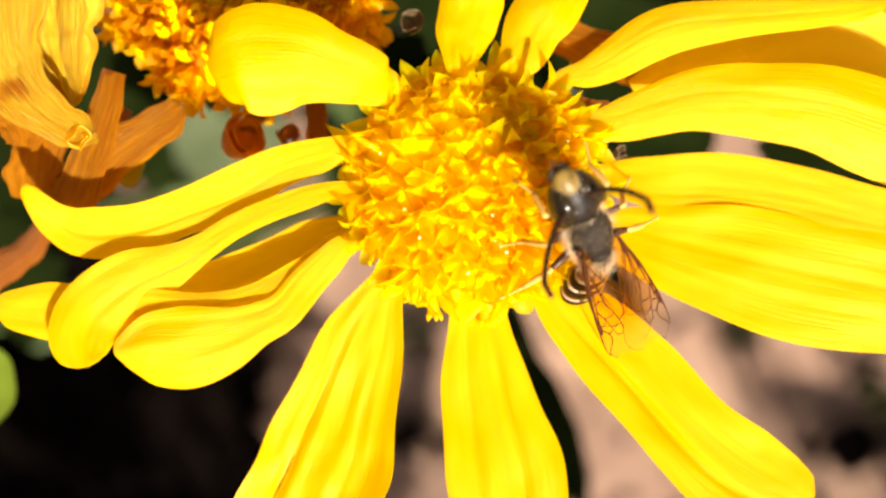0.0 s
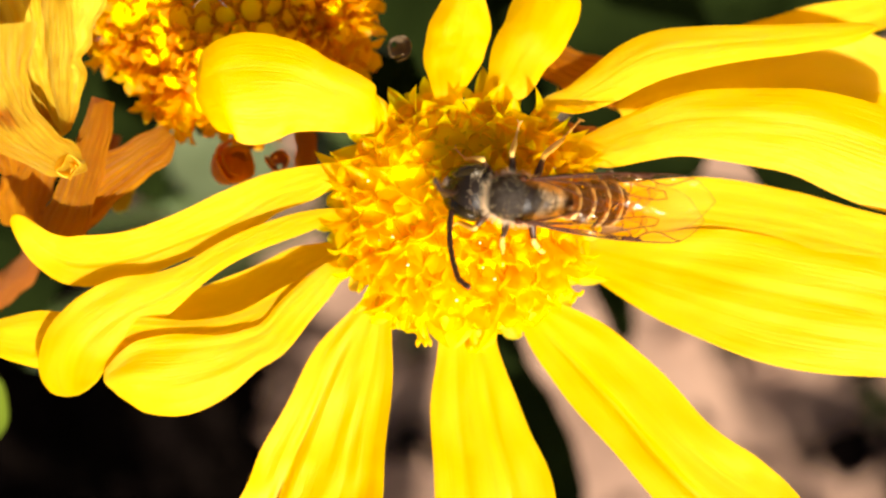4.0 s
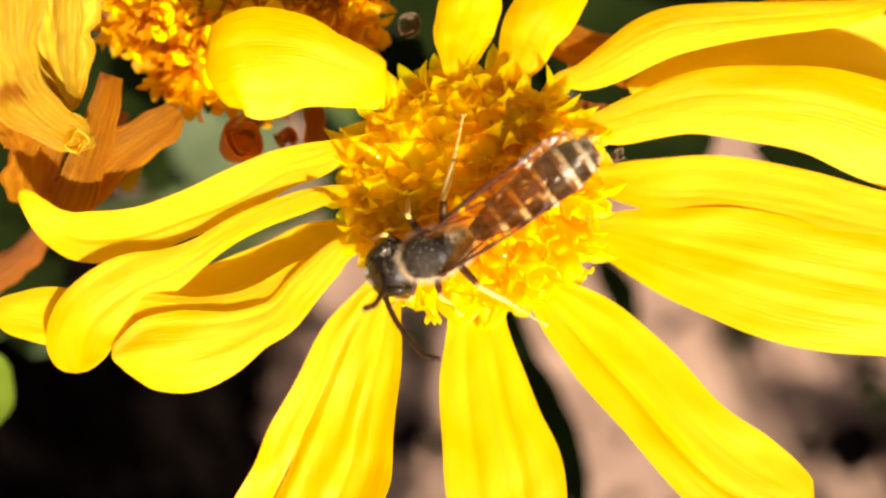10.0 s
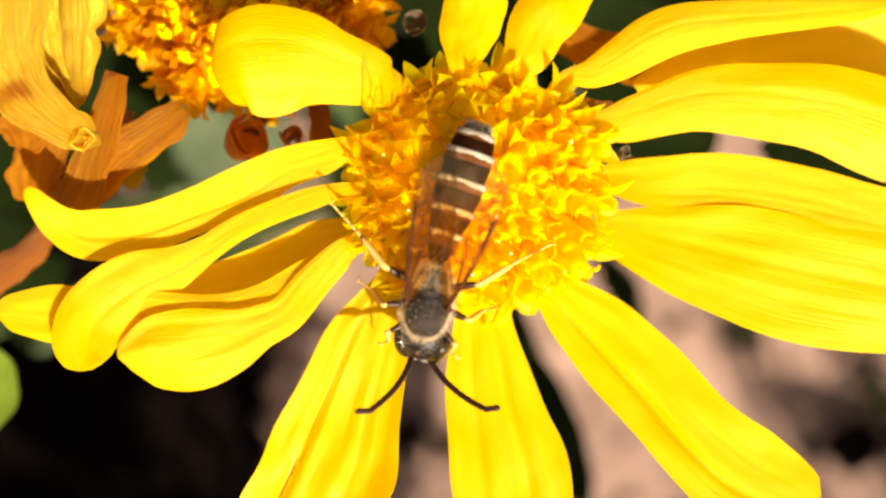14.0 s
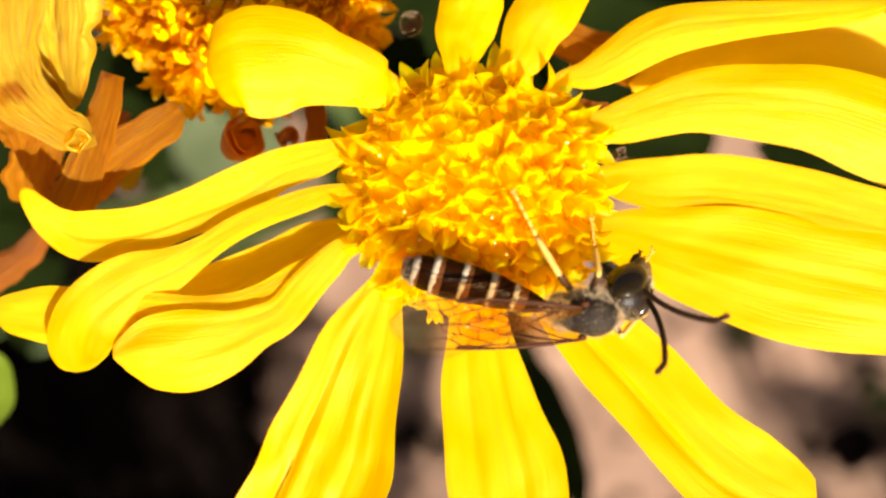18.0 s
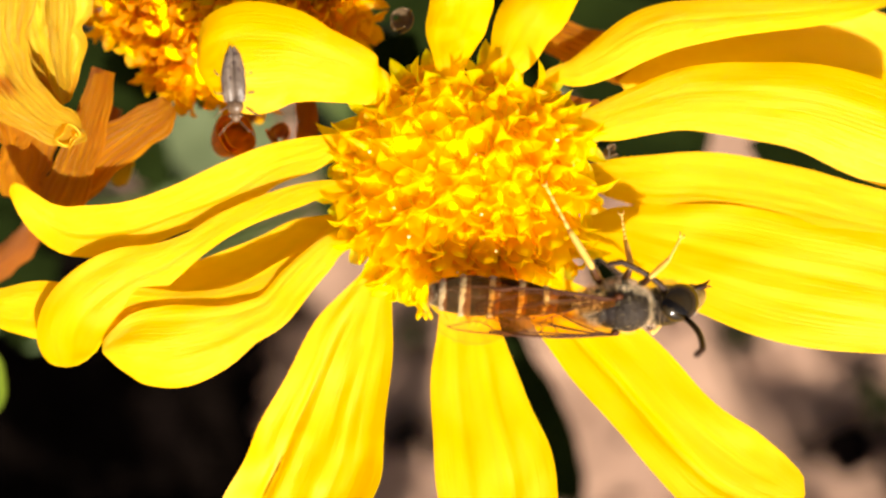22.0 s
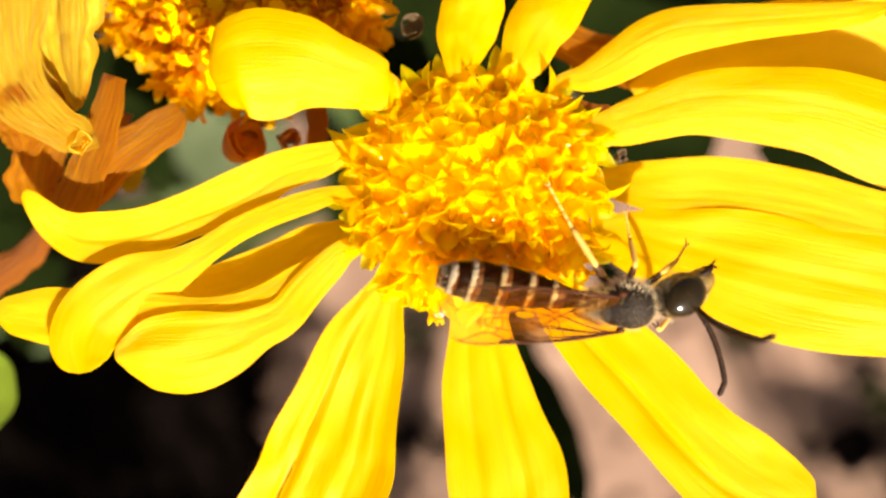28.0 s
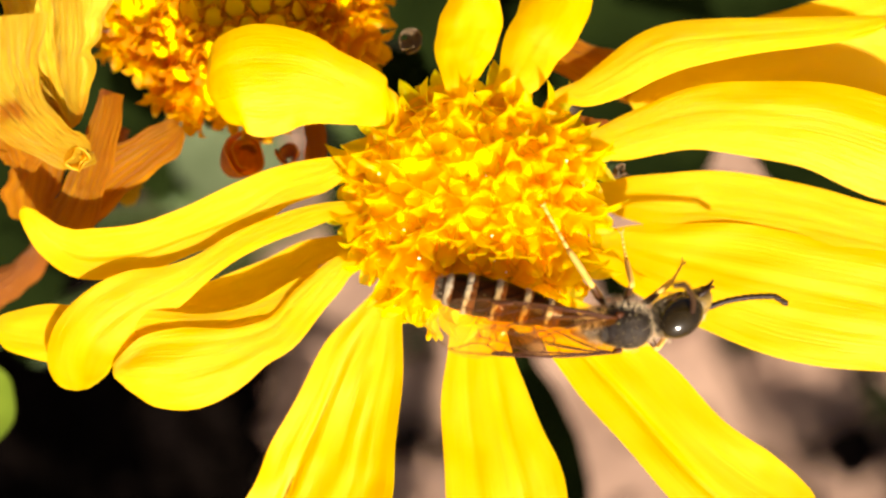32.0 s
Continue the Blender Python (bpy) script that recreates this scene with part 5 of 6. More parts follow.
# ---- everything that moves ----
def motions():
    walk(bee, [
        (0, pose(4.75 * MM, 0.47 * MM, 4 * MM, 10, -28, 112.1)),
        (0.5, pose(4.16 * MM, 0.48 * MM, 3.9 * MM, 8, -25, 130.3)),
        (1, pose(4.06 * MM, 0.85 * MM, 3.9 * MM, 8, -22, 129.2)),
        (1.5, pose(3.89 * MM, 1.19 * MM, 3.9 * MM, 5, -16, 136.4)),
        (2, pose(3.59 * MM, 2.1 * MM, 3.9 * MM, 0, -8, 161.1)),
        (2.5, pose(3.39 * MM, 2.42 * MM, 3.5 * MM, 0, -4, -179.7)),
        (3, pose(3.39 * MM, 1.78 * MM, 3.6 * MM, -5, -2, -178)),
        (3.5, pose(3.01 * MM, 2.64 * MM, 3.7 * MM, -5, 0, 171.9)),
        (5.5, pose(2.57 * MM, 2.02 * MM, 3.8 * MM, -10, 2, -165.2)),
        (6, pose(2.35 * MM, 1.94 * MM, 3.8 * MM, -10, 2, -157.7)),
        (6.5, pose(2.22 * MM, 1.73 * MM, 3.8 * MM, -8, 2, -165.3)),
        (7, pose(1.51 * MM, 1.65 * MM, 3.8 * MM, -5, 3, -172)),
        (7.5, pose(2.1 * MM, 1.53 * MM, 3.8 * MM, -8, 4, -154.5)),
        (8, pose(1.45 * MM, 1.33 * MM, 3.8 * MM, -8, 4, -156.3)),
        (8.5, pose(1.05 * MM, 0.91 * MM, 3.8 * MM, -10, 5, -154.2)),
        (9, pose(0.65 * MM, 0.55 * MM, 3.7 * MM, -10, 6, -158.1)),
        (9.5, pose(0.39 * MM, 0.65 * MM, 3.7 * MM, -8, 5, -164.9)),
        (10, pose(-0.29 * MM, -0.02 * MM, 3.6 * MM, -5, 6, -158.8)),
        (10.5, pose(-0.27 * MM, 0.25 * MM, 3.6 * MM, -3, 6, -151.9)),
        (11, pose(-0.54 * MM, 0.37 * MM, 3.6 * MM, 0, 8, -125.5)),
        (11.5, pose(0.16 * MM, 0.25 * MM, 3.6 * MM, 0, 10, -97.8)),
        (12, pose(0.38 * MM, 0.13 * MM, 3.5 * MM, 0, 12, -92.2)),
        (12.5, pose(0.23 * MM, -0.88 * MM, 3.3 * MM, 0, 14, -102.1)),
        (13, pose(-0.11 * MM, -1.38 * MM, 3.1 * MM, 0, 14, -108.7)),
        (13.5, pose(-0.75 * MM, -1.75 * MM, 2.9 * MM, 0, 14, -111.9)),
        (14, pose(-0.67 * MM, -1.82 * MM, 2.9 * MM, 0, 14, -100.4)),
        (14.5, pose(-0.35 * MM, -1.94 * MM, 2.8 * MM, 4, 14, -84.6)),
        (16.5, pose(1.59 * MM, -2.41 * MM, 3 * MM, 25, 10, -16.2)),
        (17, pose(2.8 * MM, -2.24 * MM, 3 * MM, 30, 6, -13.4)),
        (17.5, pose(4.04 * MM, -2.19 * MM, 3 * MM, 35, 0, -8.2)),
        (18, pose(4.75 * MM, -2.01 * MM, 3 * MM, 35, -2, -1.2)),
        (18.5, pose(4.89 * MM, -1.89 * MM, 3 * MM, 35, -2, -1.7)),
        (19, pose(5.82 * MM, -1.45 * MM, 3 * MM, 32, -4, 20.9)),
        (19.5, pose(6.31 * MM, -1.15 * MM, 3 * MM, 30, -4, 17.3)),
        (20, pose(6.03 * MM, -1.45 * MM, 3 * MM, 30, -3, 14.5)),
        (20.5, pose(6.15 * MM, -1.43 * MM, 3 * MM, 30, -2, 11.1)),
        (21, pose(6.07 * MM, -1.89 * MM, 3 * MM, 30, 0, 0)),
        (21.5, pose(6.11 * MM, -1.96 * MM, 3 * MM, 30, 0, 0.2)),
        (22, pose(6.18 * MM, -1.94 * MM, 3 * MM, 30, 0, -0.3)),
        (22.5, pose(5.86 * MM, -1.83 * MM, 3 * MM, 30, 0, 0.7)),
        (23, pose(5.97 * MM, -1.71 * MM, 3 * MM, 30, 0, -4.2)),
        (23.5, pose(5.99 * MM, -1.79 * MM, 3 * MM, 30, -2, 4.9)),
        (24, pose(5.92 * MM, -1.85 * MM, 3 * MM, 30, -2, 4)),
        (24.5, pose(6.12 * MM, -1.98 * MM, 3 * MM, 30, -2, 2)),
        (25, pose(6.32 * MM, -1.97 * MM, 3 * MM, 30, 0, -3.6)),
        (25.5, pose(6.24 * MM, -1.92 * MM, 3 * MM, 30, 0, -2.2)),
        (27.5, pose(6.18 * MM, -1.68 * MM, 3 * MM, 30, -2, 2.7)),
        (28, pose(5.96 * MM, -1.7 * MM, 3 * MM, 30, -2, 0.3)),
        (28.5, pose(6.1 * MM, -1.68 * MM, 3 * MM, 30, -2, 2.2)),
        (29, pose(6.08 * MM, -1.67 * MM, 3 * MM, 30, -2, 3.7)),
        (29.5, pose(5.97 * MM, -1.66 * MM, 3 * MM, 30, -2, 2.6)),
        (30, pose(5.95 * MM, -1.52 * MM, 3 * MM, 30, -2, 0.3)),
        (30.5, pose(6.1 * MM, -1.68 * MM, 3 * MM, 30, -2, 0.1)),
        (31, pose(6.02 * MM, -1.66 * MM, 3 * MM, 30, -2, 1.8)),
        (31.5, pose(5.93 * MM, -1.6 * MM, 3 * MM, 30, -2, 1.7)),
        (32, pose(5.89 * MM, -1.83 * MM, 3 * MM, 30, -2, 0.9)),
    ])
    walk(bee_head, [
        (0, pose(0.86 * MM, 0 * MM, -0.05 * MM, -0.9, -25.5, 13.8)),
        (0.5, pose(0.86 * MM, 0 * MM, -0.05 * MM, -3.3, -28.1, -3.8)),
        (1, pose(0.86 * MM, 0 * MM, -0.05 * MM, -3, -28.6, -4.2)),
        (1.5, pose(0.86 * MM, 0 * MM, -0.05 * MM, 0.5, -23.3, 12.9)),
        (2, pose(0.86 * MM, 0 * MM, -0.05 * MM, 1.8, -10.1, 9)),
        (2.5, pose(0.86 * MM, 0 * MM, -0.05 * MM, 1.5, 22, -2.4)),
        (3, pose(0.86 * MM, 0 * MM, -0.05 * MM, 3.8, 36, -7.6)),
        (3.5, pose(0.86 * MM, 0 * MM, -0.05 * MM, 4.2, 36, -1.4)),
        (5.5, pose(0.86 * MM, 0 * MM, -0.05 * MM, 7.6, 36, -7.4)),
        (6, pose(0.86 * MM, 0 * MM, -0.05 * MM, 7.9, 36, -10.7)),
        (6.5, pose(0.86 * MM, 0 * MM, -0.05 * MM, 7.3, 36, -1)),
        (7, pose(0.86 * MM, 0 * MM, -0.05 * MM, 6.2, 36, 7.5)),
        (7.5, pose(0.86 * MM, 0 * MM, -0.05 * MM, 8.1, 36, -7.1)),
        (8, pose(0.86 * MM, 0 * MM, -0.05 * MM, 8.3, 36, -2.8)),
        (8.5, pose(0.86 * MM, 0 * MM, -0.05 * MM, 9.4, 36, -1.9)),
        (9, pose(0.86 * MM, 0 * MM, -0.05 * MM, 9.5, 36, 4.5)),
        (9.5, pose(0.86 * MM, 0 * MM, -0.05 * MM, 9.3, 36, -4)),
        (10, pose(0.86 * MM, 0 * MM, -0.05 * MM, 8.2, 36, 1.9)),
        (10.5, pose(0.86 * MM, 0 * MM, -0.05 * MM, 7.5, 36, 7.2)),
        (11, pose(0.86 * MM, 0 * MM, -0.05 * MM, 6.2, 48.1, 9.5)),
        (11.5, pose(0.86 * MM, 0 * MM, -0.05 * MM, 6.6, 53.1, 6.7)),
        (12, pose(0.86 * MM, 0 * MM, -0.05 * MM, 7.9, 50, -3.8)),
        (12.5, pose(0.86 * MM, 0 * MM, -0.05 * MM, 7.9, 47, -1.1)),
        (13, pose(0.86 * MM, 0 * MM, -0.05 * MM, 8.2, 46, -1.1)),
        (13.5, pose(0.86 * MM, 0 * MM, -0.05 * MM, 7.5, 46.2, 7.9)),
        (14, pose(0.86 * MM, 0 * MM, -0.05 * MM, 8.2, 46.1, 4.6)),
        (14.5, pose(0.86 * MM, 0 * MM, -0.05 * MM, 6.6, 34.7, 7.5)),
        (16.5, pose(0.86 * MM, 0 * MM, -0.05 * MM, 4.5, 24.7, 15.7)),
        (17, pose(0.86 * MM, 0 * MM, -0.05 * MM, 9.3, 33.8, 30.7)),
        (17.5, pose(0.86 * MM, 0 * MM, -0.05 * MM, 15.9, 39.9, 37.2)),
        (18, pose(0.86 * MM, 0 * MM, -0.05 * MM, 24.8, 38.9, 38)),
        (18.5, pose(0.86 * MM, 0 * MM, -0.05 * MM, 22.4, 39, 38.6)),
        (19, pose(0.86 * MM, 0 * MM, -0.05 * MM, 22, 26.7, 37.5)),
        (19.5, pose(0.86 * MM, 0 * MM, -0.05 * MM, 6.3, 22.6, 29.5)),
        (20, pose(0.86 * MM, 0 * MM, -0.05 * MM, -12.3, 14, -1.8)),
        (20.5, pose(0.86 * MM, 0 * MM, -0.05 * MM, 50, 9.8, -11)),
        (21, pose(0.86 * MM, 0 * MM, -0.05 * MM, 50, 8.7, -9)),
        (21.5, pose(0.86 * MM, 0 * MM, -0.05 * MM, 50, 10.2, -6.3)),
        (22, pose(0.86 * MM, 0 * MM, -0.05 * MM, 50, 12.2, -3)),
        (22.5, pose(0.86 * MM, 0 * MM, -0.05 * MM, 50, 13.3, -1)),
        (23, pose(0.86 * MM, 0 * MM, -0.05 * MM, 50, 16.4, 8.8)),
        (23.5, pose(0.86 * MM, 0 * MM, -0.05 * MM, 50, 21, 13.4)),
        (24, pose(0.86 * MM, 0 * MM, -0.05 * MM, 50, 19, 9.5)),
        (24.5, pose(0.86 * MM, 0 * MM, -0.05 * MM, 50, 17.6, 6.8)),
        (25, pose(0.86 * MM, 0 * MM, -0.05 * MM, 50, 8.7, -4.9)),
        (25.5, pose(0.86 * MM, 0 * MM, -0.05 * MM, 50, 12.9, 8.6)),
        (27.5, pose(0.86 * MM, 0 * MM, -0.05 * MM, 45, 14.6, 11.7)),
        (28, pose(0.98 * MM, 0 * MM, -0.05 * MM, 68, 8.4, 16.9)),
        (28.5, pose(0.86 * MM, 0 * MM, -0.05 * MM, 25, 17.2, 16.7)),
        (29, pose(0.86 * MM, 0 * MM, -0.05 * MM, -5.8, 14.4, 22.3)),
        (29.5, pose(0.98 * MM, 0 * MM, -0.05 * MM, 68, 2.1, 14.8)),
        (30, pose(0.98 * MM, 0 * MM, -0.05 * MM, 68, -1.1, 7.5)),
        (30.5, pose(0.98 * MM, 0 * MM, -0.05 * MM, 68, 0.1, 10)),
        (31, pose(0.98 * MM, 0 * MM, -0.05 * MM, 68, 0.4, 10.8)),
        (31.5, pose(0.98 * MM, 0 * MM, -0.05 * MM, 68, 1.9, 14.3)),
        (32, pose(0.98 * MM, 0 * MM, -0.05 * MM, 68, 3.6, 18.5)),
    ])
    walk(bee_abdomen, [
        (0, pose(-1.2 * MM, 0 * MM, -0.15 * MM, 0, -48.8, -1.2)),
        (0.5, pose(-1.2 * MM, 0 * MM, -0.15 * MM, 0, -55, 11.5)),
        (1, pose(-1.2 * MM, 0 * MM, -0.15 * MM, 0, -55, 7.7)),
        (1.5, pose(-1.2 * MM, 0 * MM, -0.15 * MM, 0, -52, 4.9)),
        (2, pose(-1.2 * MM, 0 * MM, -0.15 * MM, 0, -62, -16.3)),
        (2.5, pose(-1.2 * MM, 0 * MM, -0.15 * MM, 0, -55, 6.5)),
        (3, pose(-1.2 * MM, 0 * MM, -0.15 * MM, 0, -55, 2.8)),
        (3.5, pose(-1.2 * MM, 0 * MM, -0.15 * MM, 0, -55, -1.7)),
        (5.5, pose(-1.2 * MM, 0 * MM, -0.15 * MM, 0, -58, 5)),
        (6, pose(-1.2 * MM, 0 * MM, -0.15 * MM, 0, -58, 0.7)),
        (6.5, pose(-1.2 * MM, 0 * MM, -0.15 * MM, 0, -58, 10.8)),
        (7, pose(-1.2 * MM, 0 * MM, -0.15 * MM, 0, -30.4, 17.6)),
        (7.5, pose(-1.2 * MM, 0 * MM, -0.15 * MM, 0, -58, 1.3)),
        (8, pose(-1.2 * MM, 0 * MM, -0.15 * MM, 0, -58, 4.5)),
        (8.5, pose(-1.2 * MM, 0 * MM, -0.15 * MM, 0, -42, 9.8)),
        (9, pose(-1.2 * MM, 0 * MM, -0.15 * MM, 0, -21, 3.9)),
        (9.5, pose(-1.2 * MM, 0 * MM, -0.15 * MM, 0, -21.7, 3.9)),
        (10, pose(-1.2 * MM, 0 * MM, -0.15 * MM, 0, -1.1, 14.4)),
        (10.5, pose(-1.2 * MM, 0 * MM, -0.15 * MM, 0, -18.5, 11.6)),
        (11, pose(-1.2 * MM, 0 * MM, -0.15 * MM, 0, -20, -0.5)),
        (11.5, pose(-1.2 * MM, 0 * MM, -0.15 * MM, 0, -23.8, -10.5)),
        (12, pose(-1.2 * MM, 0 * MM, -0.15 * MM, 0, -24, -3.1)),
        (12.5, pose(-1.2 * MM, 0 * MM, -0.15 * MM, 0, -22, 4.1)),
        (13, pose(-1.2 * MM, 0 * MM, -0.15 * MM, 0, -9.9, 5.4)),
        (13.5, pose(-1.2 * MM, 0 * MM, -0.15 * MM, 0, -14, 3.1)),
        (14, pose(-1.2 * MM, 0 * MM, -0.15 * MM, 0, -13.9, -7.5)),
        (14.5, pose(-1.2 * MM, 0 * MM, -0.15 * MM, 0, -12.5, -9.9)),
        (16.5, pose(-1.2 * MM, 0 * MM, -0.15 * MM, 18, -26.3, -23.4)),
        (17, pose(-1.2 * MM, 0 * MM, -0.15 * MM, 18, -19.6, -20.1)),
        (17.5, pose(-1.2 * MM, 0 * MM, -0.15 * MM, 18, -10.2, -15)),
        (18, pose(-1.2 * MM, 0 * MM, -0.15 * MM, 18, -6.7, -13.1)),
        (18.5, pose(-1.2 * MM, 0 * MM, -0.15 * MM, 18, -5, -10.6)),
        (19, pose(-1.2 * MM, 0 * MM, -0.15 * MM, 18, -4.8, -15.2)),
        (19.5, pose(-1.2 * MM, 0 * MM, -0.15 * MM, 18, -3.2, -13.4)),
        (20, pose(-1.2 * MM, 0 * MM, -0.15 * MM, 18, -3.7, -12.4)),
        (20.5, pose(-1.2 * MM, 0 * MM, -0.15 * MM, 18, -4.6, -12)),
        (21, pose(-1.2 * MM, 0 * MM, -0.15 * MM, 18, -2.8, -4.8)),
        (21.5, pose(-1.2 * MM, 0 * MM, -0.15 * MM, 18, -2.4, -4.2)),
        (22, pose(-1.2 * MM, 0 * MM, -0.15 * MM, 18, -1.7, -3)),
        (22.5, pose(-1.2 * MM, 0 * MM, -0.15 * MM, 18, -2.1, -3.7)),
        (23, pose(-1.2 * MM, 0 * MM, -0.15 * MM, 18, -0.2, -0.3)),
        (23.5, pose(-1.2 * MM, 0 * MM, -0.15 * MM, 18, -3.4, -10)),
        (24, pose(-1.2 * MM, 0 * MM, -0.15 * MM, 18, 1.8, -13)),
        (24.5, pose(-1.2 * MM, 0 * MM, -0.15 * MM, 18, -3, -9.2)),
        (25, pose(-1.2 * MM, 0 * MM, -0.15 * MM, 18, -1.8, -3.1)),
        (25.5, pose(-1.2 * MM, 0 * MM, -0.15 * MM, 18, -3.4, -5.9)),
        (27.5, pose(-1.2 * MM, 0 * MM, -0.15 * MM, 18, -5.1, -12.9)),
        (28, pose(-1.2 * MM, 0 * MM, -0.15 * MM, 18, 3.3, -14.3)),
        (28.5, pose(-1.2 * MM, 0 * MM, -0.15 * MM, 18, -3.4, -10)),
        (29, pose(-1.2 * MM, 0 * MM, -0.15 * MM, 18, -4.3, -11.5)),
        (29.5, pose(-1.2 * MM, 0 * MM, -0.15 * MM, 18, -3.3, -9.7)),
        (30, pose(-1.2 * MM, 0 * MM, -0.15 * MM, 18, 2.8, -11.1)),
        (30.5, pose(-1.2 * MM, 0 * MM, -0.15 * MM, 18, -2.8, -8.9)),
        (31, pose(-1.2 * MM, 0 * MM, -0.15 * MM, 18, -4.4, -11.7)),
        (31.5, pose(-1.2 * MM, 0 * MM, -0.15 * MM, 18, 3.3, -14.3)),
        (32, pose(-1.2 * MM, 0 * MM, -0.15 * MM, 18, -5.6, -13.7)),
    ])
    walk(feeler_left, [
        (0, pose(1.15 * MM, 0.22 * MM, 0.28 * MM, 64.4, -39.7, 83.6)),
        (0.5, pose(1.15 * MM, 0.22 * MM, 0.28 * MM, 65.9, -42.1, 85)),
        (1, pose(1.15 * MM, 0.22 * MM, 0.28 * MM, 62.8, -43.3, 88.5)),
        (1.5, pose(1.15 * MM, 0.22 * MM, 0.28 * MM, 53, -38.9, 66.4)),
        (2, pose(1.15 * MM, 0.22 * MM, 0.28 * MM, 18.7, -18.8, 89)),
        (2.5, pose(1.15 * MM, 0.22 * MM, 0.28 * MM, -19.4, -22, 103)),
        (3, pose(1.15 * MM, 0.22 * MM, 0.28 * MM, -35.9, -20.2, 108.7)),
        (3.5, pose(1.15 * MM, 0.22 * MM, 0.28 * MM, -35.6, -11.9, 116.9)),
        (5.5, pose(1.15 * MM, 0.22 * MM, 0.28 * MM, -39, -20.1, 117.7)),
        (6, pose(1.15 * MM, 0.22 * MM, 0.28 * MM, -36.3, -10.3, 110)),
        (6.5, pose(1.15 * MM, 0.22 * MM, 0.28 * MM, -47.3, -37.5, 105.9)),
        (7, pose(1.15 * MM, 0.22 * MM, 0.28 * MM, -52.6, -40.9, 106.2)),
        (7.5, pose(1.15 * MM, 0.22 * MM, 0.28 * MM, -37.2, -2.2, 111.5)),
        (8, pose(1.15 * MM, 0.22 * MM, 0.28 * MM, -39.5, -11.1, 110.6)),
        (8.5, pose(1.15 * MM, 0.22 * MM, 0.28 * MM, -38.5, 7.9, 107.9)),
        (9, pose(1.15 * MM, 0.22 * MM, 0.28 * MM, -47.4, -25.9, 107.2)),
        (9.5, pose(1.15 * MM, 0.22 * MM, 0.28 * MM, -44.2, -23.8, 106.7)),
        (10, pose(1.15 * MM, 0.22 * MM, 0.28 * MM, -39.6, 0.2, 109)),
        (10.5, pose(1.15 * MM, 0.22 * MM, 0.28 * MM, -47.2, -24.2, 102)),
        (11, pose(1.15 * MM, 0.22 * MM, 0.28 * MM, -64.1, -25.4, 105.5)),
        (11.5, pose(1.15 * MM, 0.22 * MM, 0.28 * MM, -81.1, -31.6, 121.8)),
        (12, pose(1.15 * MM, 0.22 * MM, 0.28 * MM, -80.3, -30.5, 128.3)),
        (12.5, pose(1.15 * MM, 0.22 * MM, 0.28 * MM, -73.6, -30.5, 111.5)),
        (13, pose(1.15 * MM, 0.22 * MM, 0.28 * MM, -67.4, -26.4, 101.6)),
        (13.5, pose(1.15 * MM, 0.22 * MM, 0.28 * MM, -90.3, -47.8, 115.6)),
        (14, pose(1.15 * MM, 0.22 * MM, 0.28 * MM, -71, -32.4, 101.7)),
        (14.5, pose(1.15 * MM, 0.22 * MM, 0.28 * MM, -59.4, -31.7, 98)),
        (16.5, pose(1.15 * MM, 0.22 * MM, 0.28 * MM, 150.9, -67.6, 145.4)),
        (17, pose(1.15 * MM, 0.22 * MM, 0.28 * MM, 92.6, -87.3, -154.3)),
        (17.5, pose(1.15 * MM, 0.22 * MM, 0.28 * MM, -136.4, -76.3, 79.7)),
        (18, pose(1.15 * MM, 0.22 * MM, 0.28 * MM, -78.6, -84.5, 10.7)),
        (18.5, pose(1.15 * MM, 0.22 * MM, 0.28 * MM, -78.9, -73.2, 21.9)),
        (19, pose(1.15 * MM, 0.22 * MM, 0.28 * MM, -79.4, -52.3, 44.5)),
        (19.5, pose(1.15 * MM, 0.22 * MM, 0.28 * MM, -55, -56.2, 33.9)),
        (20, pose(1.15 * MM, 0.22 * MM, 0.28 * MM, -26.1, -40.1, 52.7)),
        (20.5, pose(1.15 * MM, 0.22 * MM, 0.28 * MM, -27.2, 29.8, 83.3)),
        (21, pose(1.15 * MM, 0.22 * MM, 0.28 * MM, 69.1, 54.5, 174.1)),
        (21.5, pose(1.15 * MM, 0.22 * MM, 0.28 * MM, 71.2, 50.8, 176.5)),
        (22, pose(1.15 * MM, 0.22 * MM, 0.28 * MM, 60.6, 31.2, 156.7)),
        (22.5, pose(1.15 * MM, 0.22 * MM, 0.28 * MM, 51.7, 30.9, 145.2)),
        (23, pose(1.15 * MM, 0.22 * MM, 0.28 * MM, -36.1, 36.7, 70.9)),
        (23.5, pose(1.15 * MM, 0.22 * MM, 0.28 * MM, 33.4, 44.2, 130.5)),
        (24, pose(1.15 * MM, 0.22 * MM, 0.28 * MM, 46.5, 42.7, 143.6)),
        (24.5, pose(1.15 * MM, 0.22 * MM, 0.28 * MM, 46.2, 34.9, 139.7)),
        (25, pose(1.15 * MM, 0.22 * MM, 0.28 * MM, 61.5, 32.1, 156.9)),
        (25.5, pose(1.15 * MM, 0.22 * MM, 0.28 * MM, 31.5, 28.1, 119.5)),
        (27.5, pose(1.15 * MM, 0.22 * MM, 0.28 * MM, -45.5, 4.7, 72.7)),
        (28, pose(1.15 * MM, 0.22 * MM, 0.28 * MM, -131.4, -27.2, 56.2)),
        (28.5, pose(1.15 * MM, 0.22 * MM, 0.28 * MM, -61.3, -26.9, 58.9)),
        (29, pose(1.15 * MM, 0.22 * MM, 0.28 * MM, -15.7, -50.7, 75.2)),
        (29.5, pose(1.15 * MM, 0.22 * MM, 0.28 * MM, -0.3, 26, 82.8)),
